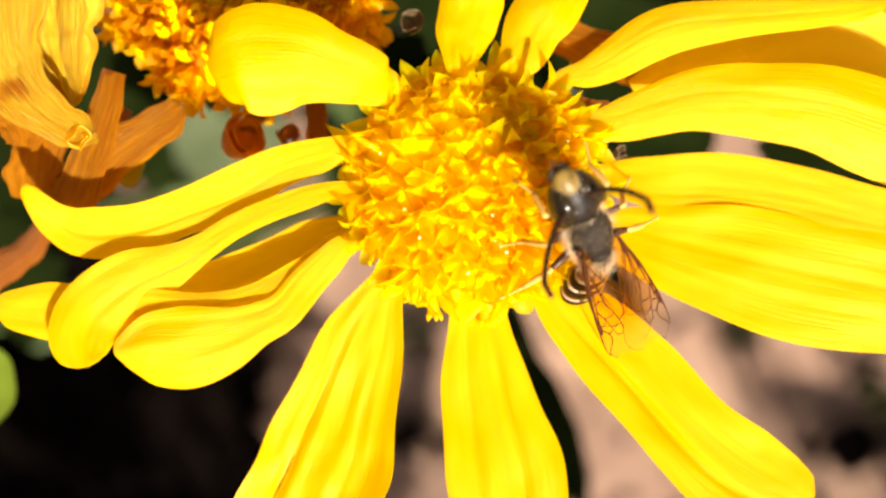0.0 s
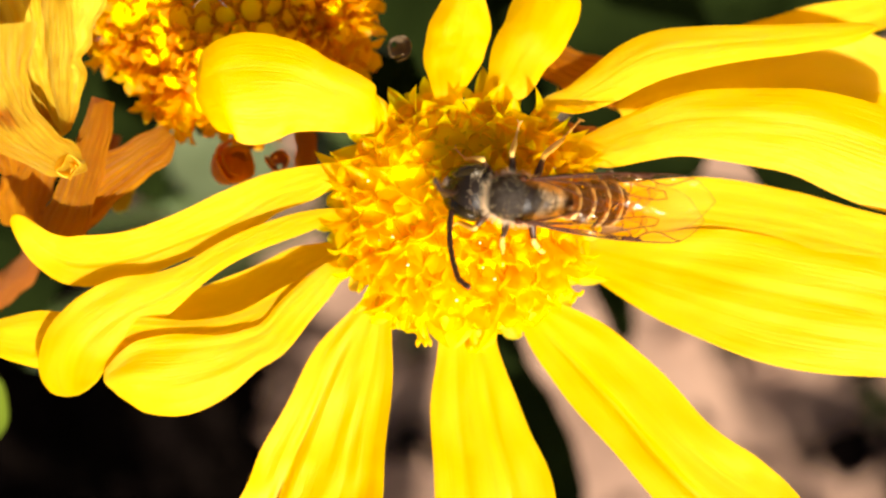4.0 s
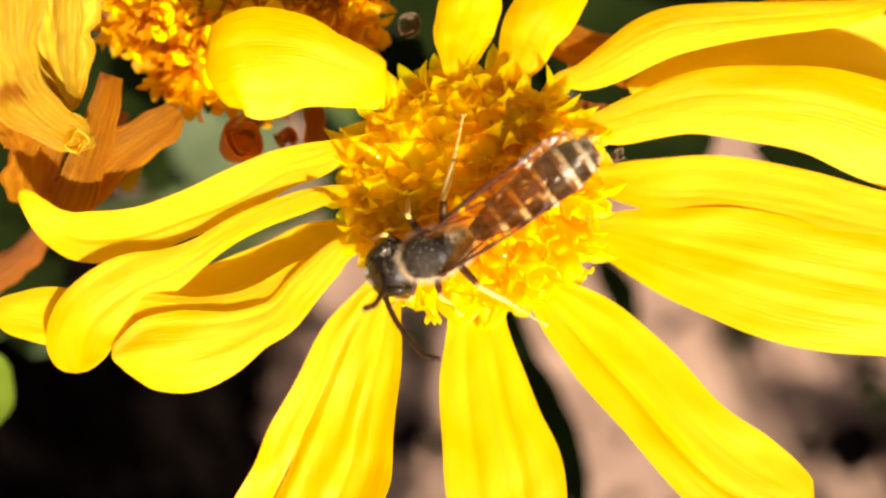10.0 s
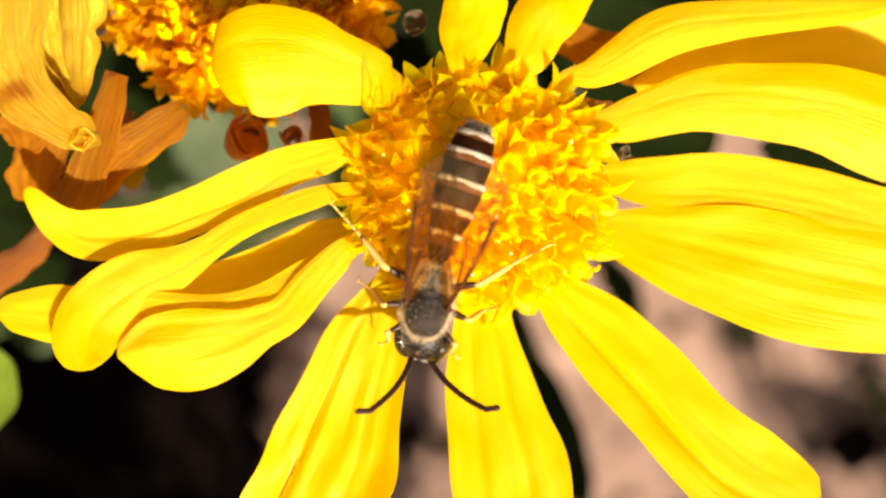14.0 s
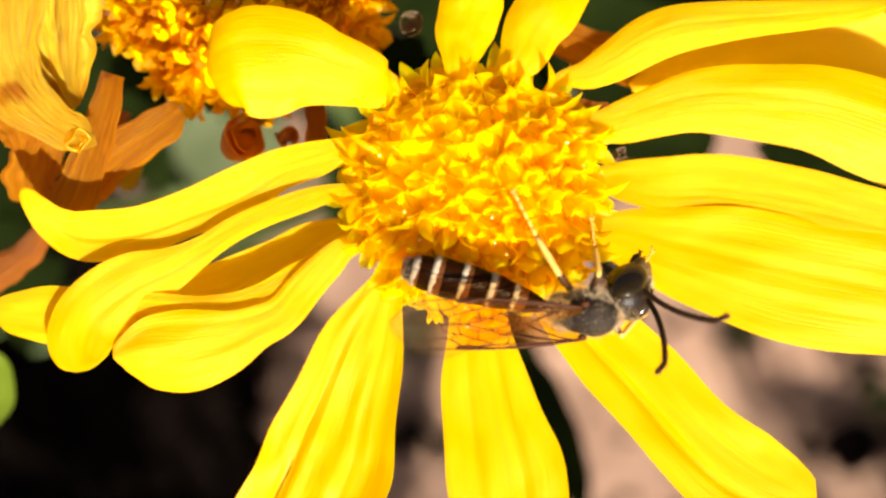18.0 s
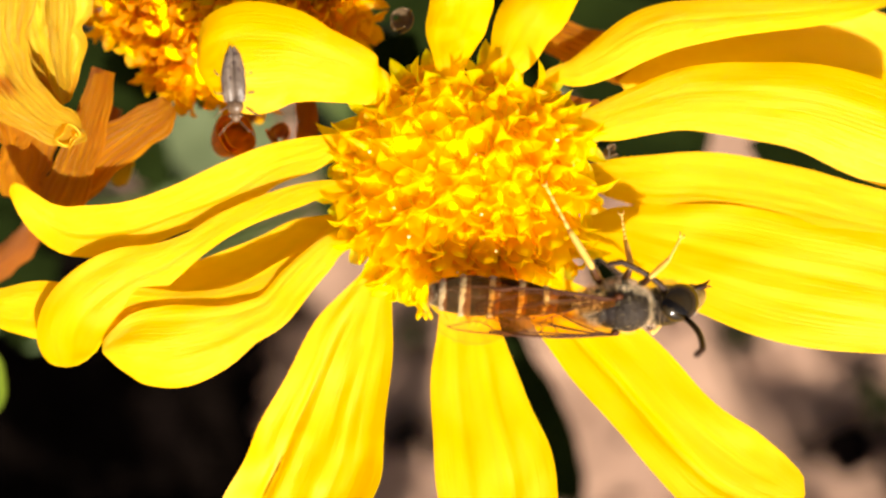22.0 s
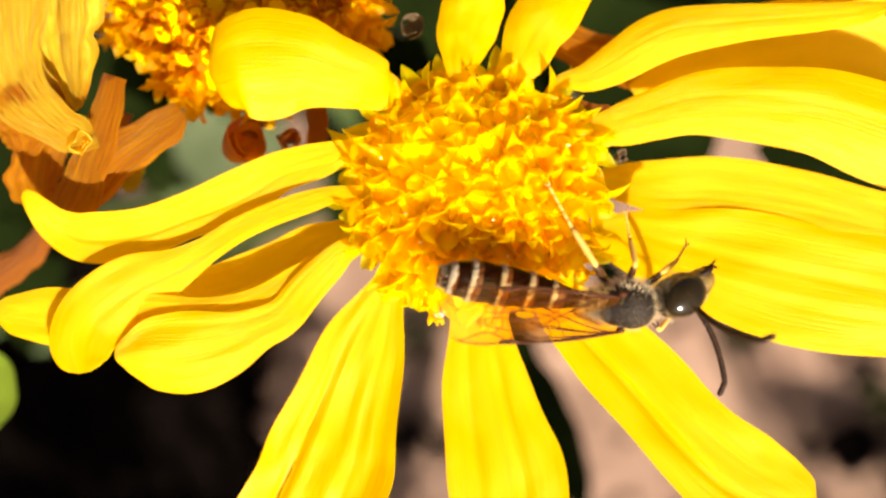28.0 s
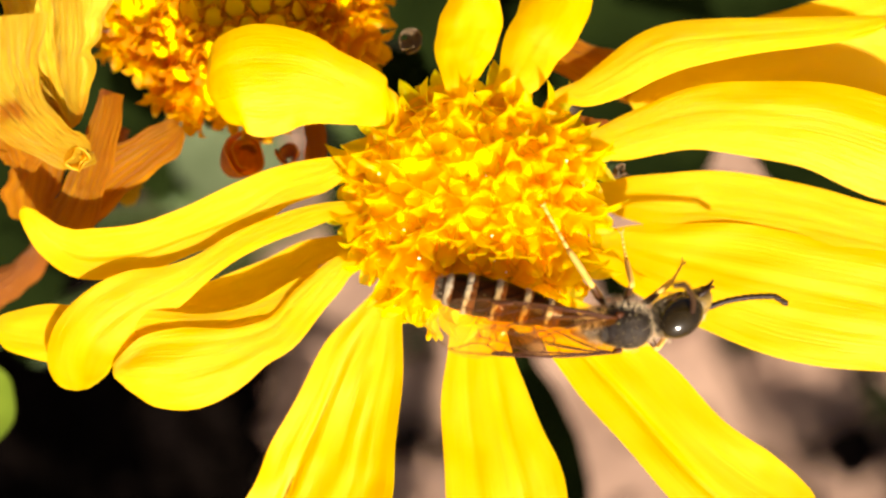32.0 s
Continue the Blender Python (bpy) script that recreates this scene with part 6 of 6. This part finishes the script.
        (30, pose(1.15 * MM, 0.22 * MM, 0.28 * MM, -100.9, -5.3, 27.5)),
        (30.5, pose(1.15 * MM, 0.22 * MM, 0.28 * MM, 22.5, 40.2, 96.5)),
        (31, pose(1.15 * MM, 0.22 * MM, 0.28 * MM, 41, 41, 109.6)),
        (31.5, pose(1.15 * MM, 0.22 * MM, 0.28 * MM, 41.6, 47.4, 113.5)),
        (32, pose(1.15 * MM, 0.22 * MM, 0.28 * MM, 10.9, 33.9, 88)),
    ])
    walk(feeler_right, [
        (0, pose(1.15 * MM, -0.22 * MM, 0.28 * MM, -115, -56.3, -33.6)),
        (0.5, pose(1.15 * MM, -0.22 * MM, 0.28 * MM, -117.9, -51.9, -17)),
        (1, pose(1.15 * MM, -0.22 * MM, 0.28 * MM, -108.1, -57.1, -28.9)),
        (1.5, pose(1.15 * MM, -0.22 * MM, 0.28 * MM, -10.6, -35.8, -2.1)),
        (2, pose(1.15 * MM, -0.22 * MM, 0.28 * MM, 17.7, -62, 12.9)),
        (2.5, pose(1.15 * MM, -0.22 * MM, 0.28 * MM, -123.5, -81.3, 141.5)),
        (3, pose(1.15 * MM, -0.22 * MM, 0.28 * MM, 161.8, -70.6, -169.5)),
        (3.5, pose(1.15 * MM, -0.22 * MM, 0.28 * MM, -132.9, -63.9, 166.5)),
        (5.5, pose(1.15 * MM, -0.22 * MM, 0.28 * MM, 168.4, -65.6, -169.8)),
        (6, pose(1.15 * MM, -0.22 * MM, 0.28 * MM, -129.4, -63.9, 168.3)),
        (6.5, pose(1.15 * MM, -0.22 * MM, 0.28 * MM, 137.2, -62.1, -163.6)),
        (7, pose(1.15 * MM, -0.22 * MM, 0.28 * MM, 124.3, -57.1, -167.7)),
        (7.5, pose(1.15 * MM, -0.22 * MM, 0.28 * MM, -134.9, -59.8, 170.5)),
        (8, pose(1.15 * MM, -0.22 * MM, 0.28 * MM, -139.1, -61.1, 169.2)),
        (8.5, pose(1.15 * MM, -0.22 * MM, 0.28 * MM, -107.5, -66, 143)),
        (9, pose(1.15 * MM, -0.22 * MM, 0.28 * MM, -151.7, -57.3, 175.6)),
        (9.5, pose(1.15 * MM, -0.22 * MM, 0.28 * MM, -126.4, -55.9, 170.5)),
        (10, pose(1.15 * MM, -0.22 * MM, 0.28 * MM, -80.7, -49.8, 143.4)),
        (10.5, pose(1.15 * MM, -0.22 * MM, 0.28 * MM, -115.2, -57.7, 151.6)),
        (11, pose(1.15 * MM, -0.22 * MM, 0.28 * MM, 157.4, -69.5, -169.7)),
        (11.5, pose(1.15 * MM, -0.22 * MM, 0.28 * MM, 141.4, -63.2, -157.8)),
        (12, pose(1.15 * MM, -0.22 * MM, 0.28 * MM, 170.4, -65.4, -176.9)),
        (12.5, pose(1.15 * MM, -0.22 * MM, 0.28 * MM, 132.8, -62.1, -152.4)),
        (13, pose(1.15 * MM, -0.22 * MM, 0.28 * MM, 128.5, -56.8, -154.2)),
        (13.5, pose(1.15 * MM, -0.22 * MM, 0.28 * MM, 120.6, -61.7, -145.5)),
        (14, pose(1.15 * MM, -0.22 * MM, 0.28 * MM, 108.8, -67.5, -129.4)),
        (14.5, pose(1.15 * MM, -0.22 * MM, 0.28 * MM, -135.6, -69.3, 137.2)),
        (16.5, pose(1.15 * MM, -0.22 * MM, 0.28 * MM, 42.9, -56.4, -115.3)),
        (17, pose(1.15 * MM, -0.22 * MM, 0.28 * MM, 40.3, -22.3, -129.3)),
        (17.5, pose(1.15 * MM, -0.22 * MM, 0.28 * MM, 57.1, -35.8, -175)),
        (18, pose(1.15 * MM, -0.22 * MM, 0.28 * MM, 79.1, -50.5, 172.2)),
        (18.5, pose(1.15 * MM, -0.22 * MM, 0.28 * MM, 83.7, -60.1, 175.8)),
        (19, pose(1.15 * MM, -0.22 * MM, 0.28 * MM, 77.9, -54, 152.1)),
        (19.5, pose(1.15 * MM, -0.22 * MM, 0.28 * MM, 39.4, -45.3, -175.8)),
        (20, pose(1.15 * MM, -0.22 * MM, 0.28 * MM, 34.3, -56.6, -153.5)),
        (20.5, pose(1.15 * MM, -0.22 * MM, 0.28 * MM, 174.6, -59.2, 106.3)),
        (21, pose(1.15 * MM, -0.22 * MM, 0.28 * MM, 169.2, -36.6, 106.9)),
        (21.5, pose(1.15 * MM, -0.22 * MM, 0.28 * MM, 172, -27.4, 104.5)),
        (22, pose(1.15 * MM, -0.22 * MM, 0.28 * MM, -171.6, -28.8, 99.6)),
        (22.5, pose(1.15 * MM, -0.22 * MM, 0.28 * MM, -65.3, -73.2, -10.4)),
        (23, pose(1.15 * MM, -0.22 * MM, 0.28 * MM, -67.4, -69.4, -9.7)),
        (23.5, pose(1.15 * MM, -0.22 * MM, 0.28 * MM, -95.5, -64, 22.7)),
        (24, pose(1.15 * MM, -0.22 * MM, 0.28 * MM, -75, -52.4, 0.5)),
        (24.5, pose(1.15 * MM, -0.22 * MM, 0.28 * MM, -128.4, -57.1, 59.2)),
        (25, pose(1.15 * MM, -0.22 * MM, 0.28 * MM, -113, -34.7, 59.7)),
        (25.5, pose(1.15 * MM, -0.22 * MM, 0.28 * MM, -119.3, -47.4, 53.1)),
        (27.5, pose(1.15 * MM, -0.22 * MM, 0.28 * MM, -136.9, -74.6, 57)),
        (28, pose(1.15 * MM, -0.22 * MM, 0.28 * MM, -168.2, -81.7, 75.7)),
        (28.5, pose(1.15 * MM, -0.22 * MM, 0.28 * MM, -7.1, -55.2, -73.9)),
        (29, pose(1.15 * MM, -0.22 * MM, 0.28 * MM, -15.7, -46.4, -44.5)),
        (29.5, pose(1.15 * MM, -0.22 * MM, 0.28 * MM, -167.7, -43.8, 73.6)),
        (30, pose(1.15 * MM, -0.22 * MM, 0.28 * MM, 153.6, -79, 110)),
        (30.5, pose(1.15 * MM, -0.22 * MM, 0.28 * MM, -105.5, -10.1, 33)),
        (31, pose(1.15 * MM, -0.22 * MM, 0.28 * MM, -96.6, 0, 21.2)),
        (31.5, pose(1.15 * MM, -0.22 * MM, 0.28 * MM, -96.1, -15.7, -3.2)),
        (32, pose(1.15 * MM, -0.22 * MM, 0.28 * MM, -94.8, -7.1, -4.7)),
    ])
    walk(wing_left, [
        (0, pose(-0.23 * MM, 0.67 * MM, 0.62 * MM, -7.5, -19.3, 4.5)),
        (0.5, pose(-0.23 * MM, 0.67 * MM, 0.62 * MM, -6.7, -17.3, 8.9)),
        (1, pose(-0.23 * MM, 0.67 * MM, 0.62 * MM, -7.1, -13.5, 5.5)),
        (1.5, pose(-0.23 * MM, 0.67 * MM, 0.62 * MM, -6.7, -21.4, 6.1)),
        (2, pose(-0.23 * MM, 0.67 * MM, 0.62 * MM, -5.7, -12.7, 9.1)),
        (2.5, pose(-0.23 * MM, 0.67 * MM, 0.62 * MM, -6, -13.6, 2.7)),
        (3, pose(-0.23 * MM, 0.67 * MM, 0.62 * MM, -4.9, -19.9, 3.9)),
        (3.5, pose(-0.23 * MM, 0.67 * MM, 0.62 * MM, -5, -17.6, -2.4)),
        (5.5, pose(-0.23 * MM, 0.67 * MM, 0.62 * MM, -14.1, -3.5, 4.3)),
        (6, pose(-0.23 * MM, 0.67 * MM, 0.62 * MM, -13.7, -2.1, -3.7)),
        (6.5, pose(-0.23 * MM, 0.67 * MM, 0.62 * MM, -15.9, -2.8, 1.9)),
        (7, pose(-0.23 * MM, 0.67 * MM, 0.62 * MM, -17.7, -3, -3.7)),
        (7.5, pose(-0.23 * MM, 0.67 * MM, 0.62 * MM, -16, -4.4, -1.5)),
        (8, pose(-0.23 * MM, 0.67 * MM, 0.62 * MM, -15.9, -4.4, -1.7)),
        (8.5, pose(-0.23 * MM, 0.67 * MM, 0.62 * MM, -13.9, -5.4, -2.4)),
        (9, pose(-0.23 * MM, 0.67 * MM, 0.62 * MM, -3.7, -12.3, 1.4)),
        (9.5, pose(-0.23 * MM, 0.67 * MM, 0.62 * MM, -6.2, -5.9, 6.1)),
        (10, pose(-0.23 * MM, 0.67 * MM, 0.62 * MM, -10.1, 2.9, 14.6)),
        (10.5, pose(-0.23 * MM, 0.67 * MM, 0.62 * MM, -11.5, -6.5, 11.9)),
        (11, pose(-0.23 * MM, 0.67 * MM, 0.62 * MM, -10.1, 32, -5.4)),
        (11.5, pose(-0.23 * MM, 0.67 * MM, 0.62 * MM, -7.4, 30.1, -14.2)),
        (12, pose(-0.23 * MM, 0.67 * MM, 0.62 * MM, -7.7, 28, -7.7)),
        (12.5, pose(-0.23 * MM, 0.67 * MM, 0.62 * MM, -9.5, 26, -1.5)),
        (13, pose(-0.23 * MM, 0.67 * MM, 0.62 * MM, -10.2, 26.1, -0.1)),
        (13.5, pose(-0.23 * MM, 0.67 * MM, 0.62 * MM, -10, 26, -2.3)),
        (14, pose(-0.23 * MM, 0.67 * MM, 0.62 * MM, -7.4, 26.1, -11.6)),
        (14.5, pose(-0.23 * MM, 0.67 * MM, 0.62 * MM, -9.7, 25.5, -15.6)),
        (16.5, pose(-0.23 * MM, 0.67 * MM, 0.62 * MM, -33.9, -8, 6.5)),
        (17, pose(-0.23 * MM, 0.67 * MM, 0.62 * MM, -40.7, -0.1, 7.7)),
        (17.5, pose(-0.23 * MM, 0.67 * MM, 0.62 * MM, -42.8, -0.4, -7.6)),
        (18, pose(-0.23 * MM, 0.67 * MM, 0.62 * MM, -48, 7.5, -4.8)),
        (18.5, pose(-0.23 * MM, 0.67 * MM, 0.62 * MM, -49.1, 11.1, 0.5)),
        (19, pose(-0.23 * MM, 0.67 * MM, 0.62 * MM, -48.3, 4.1, -13.4)),
        (19.5, pose(-0.23 * MM, 0.67 * MM, 0.62 * MM, -46, 5.5, -11.5)),
        (20, pose(-0.23 * MM, 0.67 * MM, 0.62 * MM, -45.1, 4.2, -11.7)),
        (20.5, pose(-0.23 * MM, 0.67 * MM, 0.62 * MM, -44.3, 3.6, -10.7)),
        (21, pose(-0.23 * MM, 0.67 * MM, 0.62 * MM, -42.5, 4, -6.1)),
        (21.5, pose(-0.23 * MM, 0.67 * MM, 0.62 * MM, -42.5, 4, -6)),
        (22, pose(-0.23 * MM, 0.67 * MM, 0.62 * MM, -42.6, 4.4, -5.4)),
        (22.5, pose(-0.23 * MM, 0.67 * MM, 0.62 * MM, -42.5, 3.8, -6.5)),
        (23, pose(-0.23 * MM, 0.67 * MM, 0.62 * MM, -42.7, 6.5, -1.7)),
        (23.5, pose(-0.23 * MM, 0.67 * MM, 0.62 * MM, -42.8, 3.7, -10.5)),
        (24, pose(-0.23 * MM, 0.67 * MM, 0.62 * MM, -43.8, 9.9, -11.9)),
        (24.5, pose(-0.23 * MM, 0.67 * MM, 0.62 * MM, -42.7, 5.1, -8.2)),
        (25, pose(-0.23 * MM, 0.67 * MM, 0.62 * MM, -41.9, 4.6, -5)),
        (25.5, pose(-0.23 * MM, 0.67 * MM, 0.62 * MM, -41.9, 4.1, -6)),
        (27.5, pose(-0.23 * MM, 0.67 * MM, 0.62 * MM, -42.6, 4.5, -9.2)),
        (28, pose(-0.23 * MM, 0.67 * MM, 0.62 * MM, -43.9, 13, -10.5)),
        (28.5, pose(-0.23 * MM, 0.67 * MM, 0.62 * MM, -43, 5.5, -7.5)),
        (29, pose(-0.23 * MM, 0.67 * MM, 0.62 * MM, -43.2, 5.1, -8.1)),
        (29.5, pose(-0.23 * MM, 0.67 * MM, 0.62 * MM, -43.3, 5.8, -6.9)),
        (30, pose(-0.23 * MM, 0.67 * MM, 0.62 * MM, -44.1, 12.3, -7.7)),
        (30.5, pose(-0.23 * MM, 0.67 * MM, 0.62 * MM, -42.9, 6.3, -6.1)),
        (31, pose(-0.23 * MM, 0.67 * MM, 0.62 * MM, -42.7, 5.1, -8.2)),
        (31.5, pose(-0.23 * MM, 0.67 * MM, 0.62 * MM, -43, 10.9, -14.1)),
        (32, pose(-0.23 * MM, 0.67 * MM, 0.62 * MM, -42, 4.3, -9.6)),
    ])
    walk(wing_right, [
        (0, pose(-0.23 * MM, -0.67 * MM, 0.62 * MM, 5.6, -17.9, 14.1)),
        (0.5, pose(-0.23 * MM, -0.67 * MM, 0.62 * MM, 5.8, -18.1, 14.8)),
        (1, pose(-0.23 * MM, -0.67 * MM, 0.62 * MM, 5.4, -16.5, 11.7)),
        (1.5, pose(-0.23 * MM, -0.67 * MM, 0.62 * MM, 5.7, -22, 11.6)),
        (2, pose(-0.23 * MM, -0.67 * MM, 0.62 * MM, 6.3, -9.8, 12)),
        (2.5, pose(-0.23 * MM, -0.67 * MM, 0.62 * MM, 6.1, -6, 4.5)),
        (3, pose(-0.23 * MM, -0.67 * MM, 0.62 * MM, 7, 1.3, 7.8)),
        (3.5, pose(-0.23 * MM, -0.67 * MM, 0.62 * MM, 7, -7.5, 3.8)),
        (5.5, pose(-0.23 * MM, -0.67 * MM, 0.62 * MM, -10.2, -3.6, 13.3)),
        (6, pose(-0.23 * MM, -0.67 * MM, 0.62 * MM, -9.7, -2, 4.1)),
        (6.5, pose(-0.23 * MM, -0.67 * MM, 0.62 * MM, -11.7, -2.6, 8.1)),
        (7, pose(-0.23 * MM, -0.67 * MM, 0.62 * MM, -14, -3.2, 5.7)),
        (7.5, pose(-0.23 * MM, -0.67 * MM, 0.62 * MM, -11.9, -4.3, 5.6)),
        (8, pose(-0.23 * MM, -0.67 * MM, 0.62 * MM, -12.2, -4.8, 9.9)),
        (8.5, pose(-0.23 * MM, -0.67 * MM, 0.62 * MM, -10.5, -15.6, 9.2)),
        (9, pose(-0.23 * MM, -0.67 * MM, 0.62 * MM, 7.8, -7.1, 5.8)),
        (9.5, pose(-0.23 * MM, -0.67 * MM, 0.62 * MM, 6.1, -5.5, 3.1)),
        (10, pose(-0.23 * MM, -0.67 * MM, 0.62 * MM, 1.9, 2.9, 14.6)),
        (10.5, pose(-0.23 * MM, -0.67 * MM, 0.62 * MM, 0.3, -6.6, 15)),
        (11, pose(-0.23 * MM, -0.67 * MM, 0.62 * MM, 1.3, 32, 0.2)),
        (11.5, pose(-0.23 * MM, -0.67 * MM, 0.62 * MM, 3.8, 30, -7.5)),
        (12, pose(-0.23 * MM, -0.67 * MM, 0.62 * MM, 3.2, 28, 0)),
        (12.5, pose(-0.23 * MM, -0.67 * MM, 0.62 * MM, 0.9, 26.3, 7.1)),
        (13, pose(-0.23 * MM, -0.67 * MM, 0.62 * MM, -0.1, 26.5, 9.6)),
        (13.5, pose(-0.23 * MM, -0.67 * MM, 0.62 * MM, -0.1, 26.4, 8.5)),
        (14, pose(-0.23 * MM, -0.67 * MM, 0.62 * MM, 2.3, 26.1, 0.2)),
        (14.5, pose(-0.23 * MM, -0.67 * MM, 0.62 * MM, 0, 26.1, -3.8)),
        (16.5, pose(-0.23 * MM, -0.67 * MM, 0.62 * MM, -23, -6.9, 8.9)),
        (17, pose(-0.23 * MM, -0.67 * MM, 0.62 * MM, -29.4, 1.1, 9.8)),
        (17.5, pose(-0.23 * MM, -0.67 * MM, 0.62 * MM, -34.7, 7, 3)),
        (18, pose(-0.23 * MM, -0.67 * MM, 0.62 * MM, -36.3, 8.2, -3.7)),
        (18.5, pose(-0.23 * MM, -0.67 * MM, 0.62 * MM, -36.9, 10.2, -0.8)),
        (19, pose(-0.23 * MM, -0.67 * MM, 0.62 * MM, -37.1, 6.1, -10.4)),
        (19.5, pose(-0.23 * MM, -0.67 * MM, 0.62 * MM, -34.6, 7.1, -8.7)),
        (20, pose(-0.23 * MM, -0.67 * MM, 0.62 * MM, -33.7, 5.6, -9.3)),
        (20.5, pose(-0.23 * MM, -0.67 * MM, 0.62 * MM, -32.4, 3.9, -10.3)),
        (21, pose(-0.23 * MM, -0.67 * MM, 0.62 * MM, -30, 3.1, -7.5)),
        (21.5, pose(-0.23 * MM, -0.67 * MM, 0.62 * MM, -30.2, 3.3, -7.3)),
        (22, pose(-0.23 * MM, -0.67 * MM, 0.62 * MM, -30.3, 3.8, -6.4)),
        (22.5, pose(-0.23 * MM, -0.67 * MM, 0.62 * MM, -30.5, 3.6, -6.7)),
        (23, pose(-0.23 * MM, -0.67 * MM, 0.62 * MM, -30.8, 6.8, -1.2)),
        (23.5, pose(-0.23 * MM, -0.67 * MM, 0.62 * MM, -30.8, 3.8, -10.4)),
        (24, pose(-0.23 * MM, -0.67 * MM, 0.62 * MM, -31.6, 9.7, -12.3)),
        (24.5, pose(-0.23 * MM, -0.67 * MM, 0.62 * MM, -30.8, 5.1, -8.1)),
        (25, pose(-0.23 * MM, -0.67 * MM, 0.62 * MM, -30.1, 5, -4.3)),
        (25.5, pose(-0.23 * MM, -0.67 * MM, 0.62 * MM, -30.2, 4.5, -5.1)),
        (27.5, pose(-0.23 * MM, -0.67 * MM, 0.62 * MM, -31, 5.2, -7.9)),
        (28, pose(-0.23 * MM, -0.67 * MM, 0.62 * MM, -32.8, 14.6, -7.8)),
        (28.5, pose(-0.23 * MM, -0.67 * MM, 0.62 * MM, -31.3, 6.1, -6.4)),
        (29, pose(-0.23 * MM, -0.67 * MM, 0.62 * MM, -31.1, 4.9, -8.5)),
        (29.5, pose(-0.23 * MM, -0.67 * MM, 0.62 * MM, -31.1, 5.4, -7.6)),
        (30, pose(-0.23 * MM, -0.67 * MM, 0.62 * MM, -31.8, 11.7, -8.7)),
        (30.5, pose(-0.23 * MM, -0.67 * MM, 0.62 * MM, -30.8, 6.2, -6.3)),
        (31, pose(-0.23 * MM, -0.67 * MM, 0.62 * MM, -30.8, 5.4, -7.7)),
        (31.5, pose(-0.23 * MM, -0.67 * MM, 0.62 * MM, -31.5, 11.7, -12.7)),
        (32, pose(-0.23 * MM, -0.67 * MM, 0.62 * MM, -30.7, 5.5, -7.5)),
    ])
    walk(bug, [
        (0, pose(-7.35 * MM, 10.65 * MM, 2.8 * MM, 0, 8, -90.1)),
        (17.6, pose(-7.35 * MM, 10.65 * MM, 2.45 * MM, 0, 8, -90.1)),
        (18.1, pose(-7.21 * MM, 9.7 * MM, 2.75 * MM, 0, 8, -91)),
        (18.3, pose(-7.19 * MM, 9.43 * MM, 2.95 * MM, 0, 8, -90.9)),
        (18.5, pose(-7.1 * MM, 8.69 * MM, 3.15 * MM, 0, 8, -92.7)),
        (19, pose(-7.14 * MM, 6.94 * MM, 3.35 * MM, 0, 8, -93.1)),
        (19.5, pose(-7.02 * MM, 6.56 * MM, 3.35 * MM, 0, 8, -86.5)),
        (20, pose(-6.93 * MM, 6.26 * MM, 3.45 * MM, 0, 8, -81.2)),
        (20.5, pose(-6.7 * MM, 6 * MM, 3.45 * MM, 0, 8, -68.6)),
        (21, pose(-6.59 * MM, 5.79 * MM, 3.35 * MM, 0, 8, -69.7)),
        (21.5, pose(-6.43 * MM, 5.61 * MM, 3.25 * MM, 0, 8, -64.7)),
        (22, pose(-6.49 * MM, 5.32 * MM, 3.15 * MM, 0, 8, -88.4)),
        (22.5, pose(-6.54 * MM, 4.75 * MM, 3.25 * MM, -10, 15, -106)),
        (23, pose(-7 * MM, 4.49 * MM, 3.15 * MM, -30, 18, -162.9)),
        (23.3, pose(-7.53 * MM, 4.42 * MM, 2.95 * MM, -60, 25, 140.7)),
        (23.6, pose(-8.48 * MM, 5.34 * MM, 0.85 * MM, -120, 0, 110.5)),
        (23.9, pose(-8.02 * MM, 6.01 * MM, 0.25 * MM, -180, 8, 104)),
        (24.3, pose(-6.2 * MM, 6.25 * MM, 1 * MM, -180, 8, 59)),
        (32, pose(-6.2 * MM, 6.25 * MM, 1 * MM, -180, 8, 59)),
    ])
    walk(LEGS["hind", 1], [(0, pose(0, 0, 0, -20, 0, -6)), (2, pose(0, 0, 0, -34, 0, -10.2)), (8.5, pose(0, 0, 0, -34, 0, -10.2)), (9, pose(0, 0, 0, -10, 0, -3)), (10.5, pose(0, 0, 0, 0, 0, 0)), (14.5, pose(0, 0, 0, 0, 0, 0)), (16.5, pose(0, 0, 0, 0, 0, 0)), (32, pose(0, 0, 0, 0, 0, 0))])
    walk(LEGS["hind", -1], [(0, pose(0, 0, 0, 20, 0, 6)), (2, pose(0, 0, 0, 34, 0, 10.2)), (8.5, pose(0, 0, 0, 34, 0, 10.2)), (9, pose(0, 0, 0, 10, 0, 3)), (10.5, pose(0, 0, 0, 0, 0, 0)), (14.5, pose(0, 0, 0, 0, 0, 0)), (16.5, pose(0, 0, 0, 42, 0, 12.6)), (32, pose(0, 0, 0, 42, 0, 12.6))])
    walk(LEGS["mid", -1], [(0, pose(0, 0, 0)), (14.5, pose(0, 0, 0)), (16.5, pose(0, 0, 0, 30, 0, 0)), (32, pose(0, 0, 0, 30, 0, 0))])
    walk(LEGS["fore", 1], [(0, pose(0, 0, 0)), (20, pose(0, 0, 0)), (21.5, pose(0, 0, 0, 10, -8, 10)), (22.5, pose(0, 0, 0, 16, -14, 14)), (23, pose(0, 0, 0)), (23.5, pose(0, 0, 0, 14, -12, 12)), (25, pose(0, 0, 0, 14, -12, 12)), (25.5, pose(0, 0, 0)), (32, pose(0, 0, 0))])


motions()
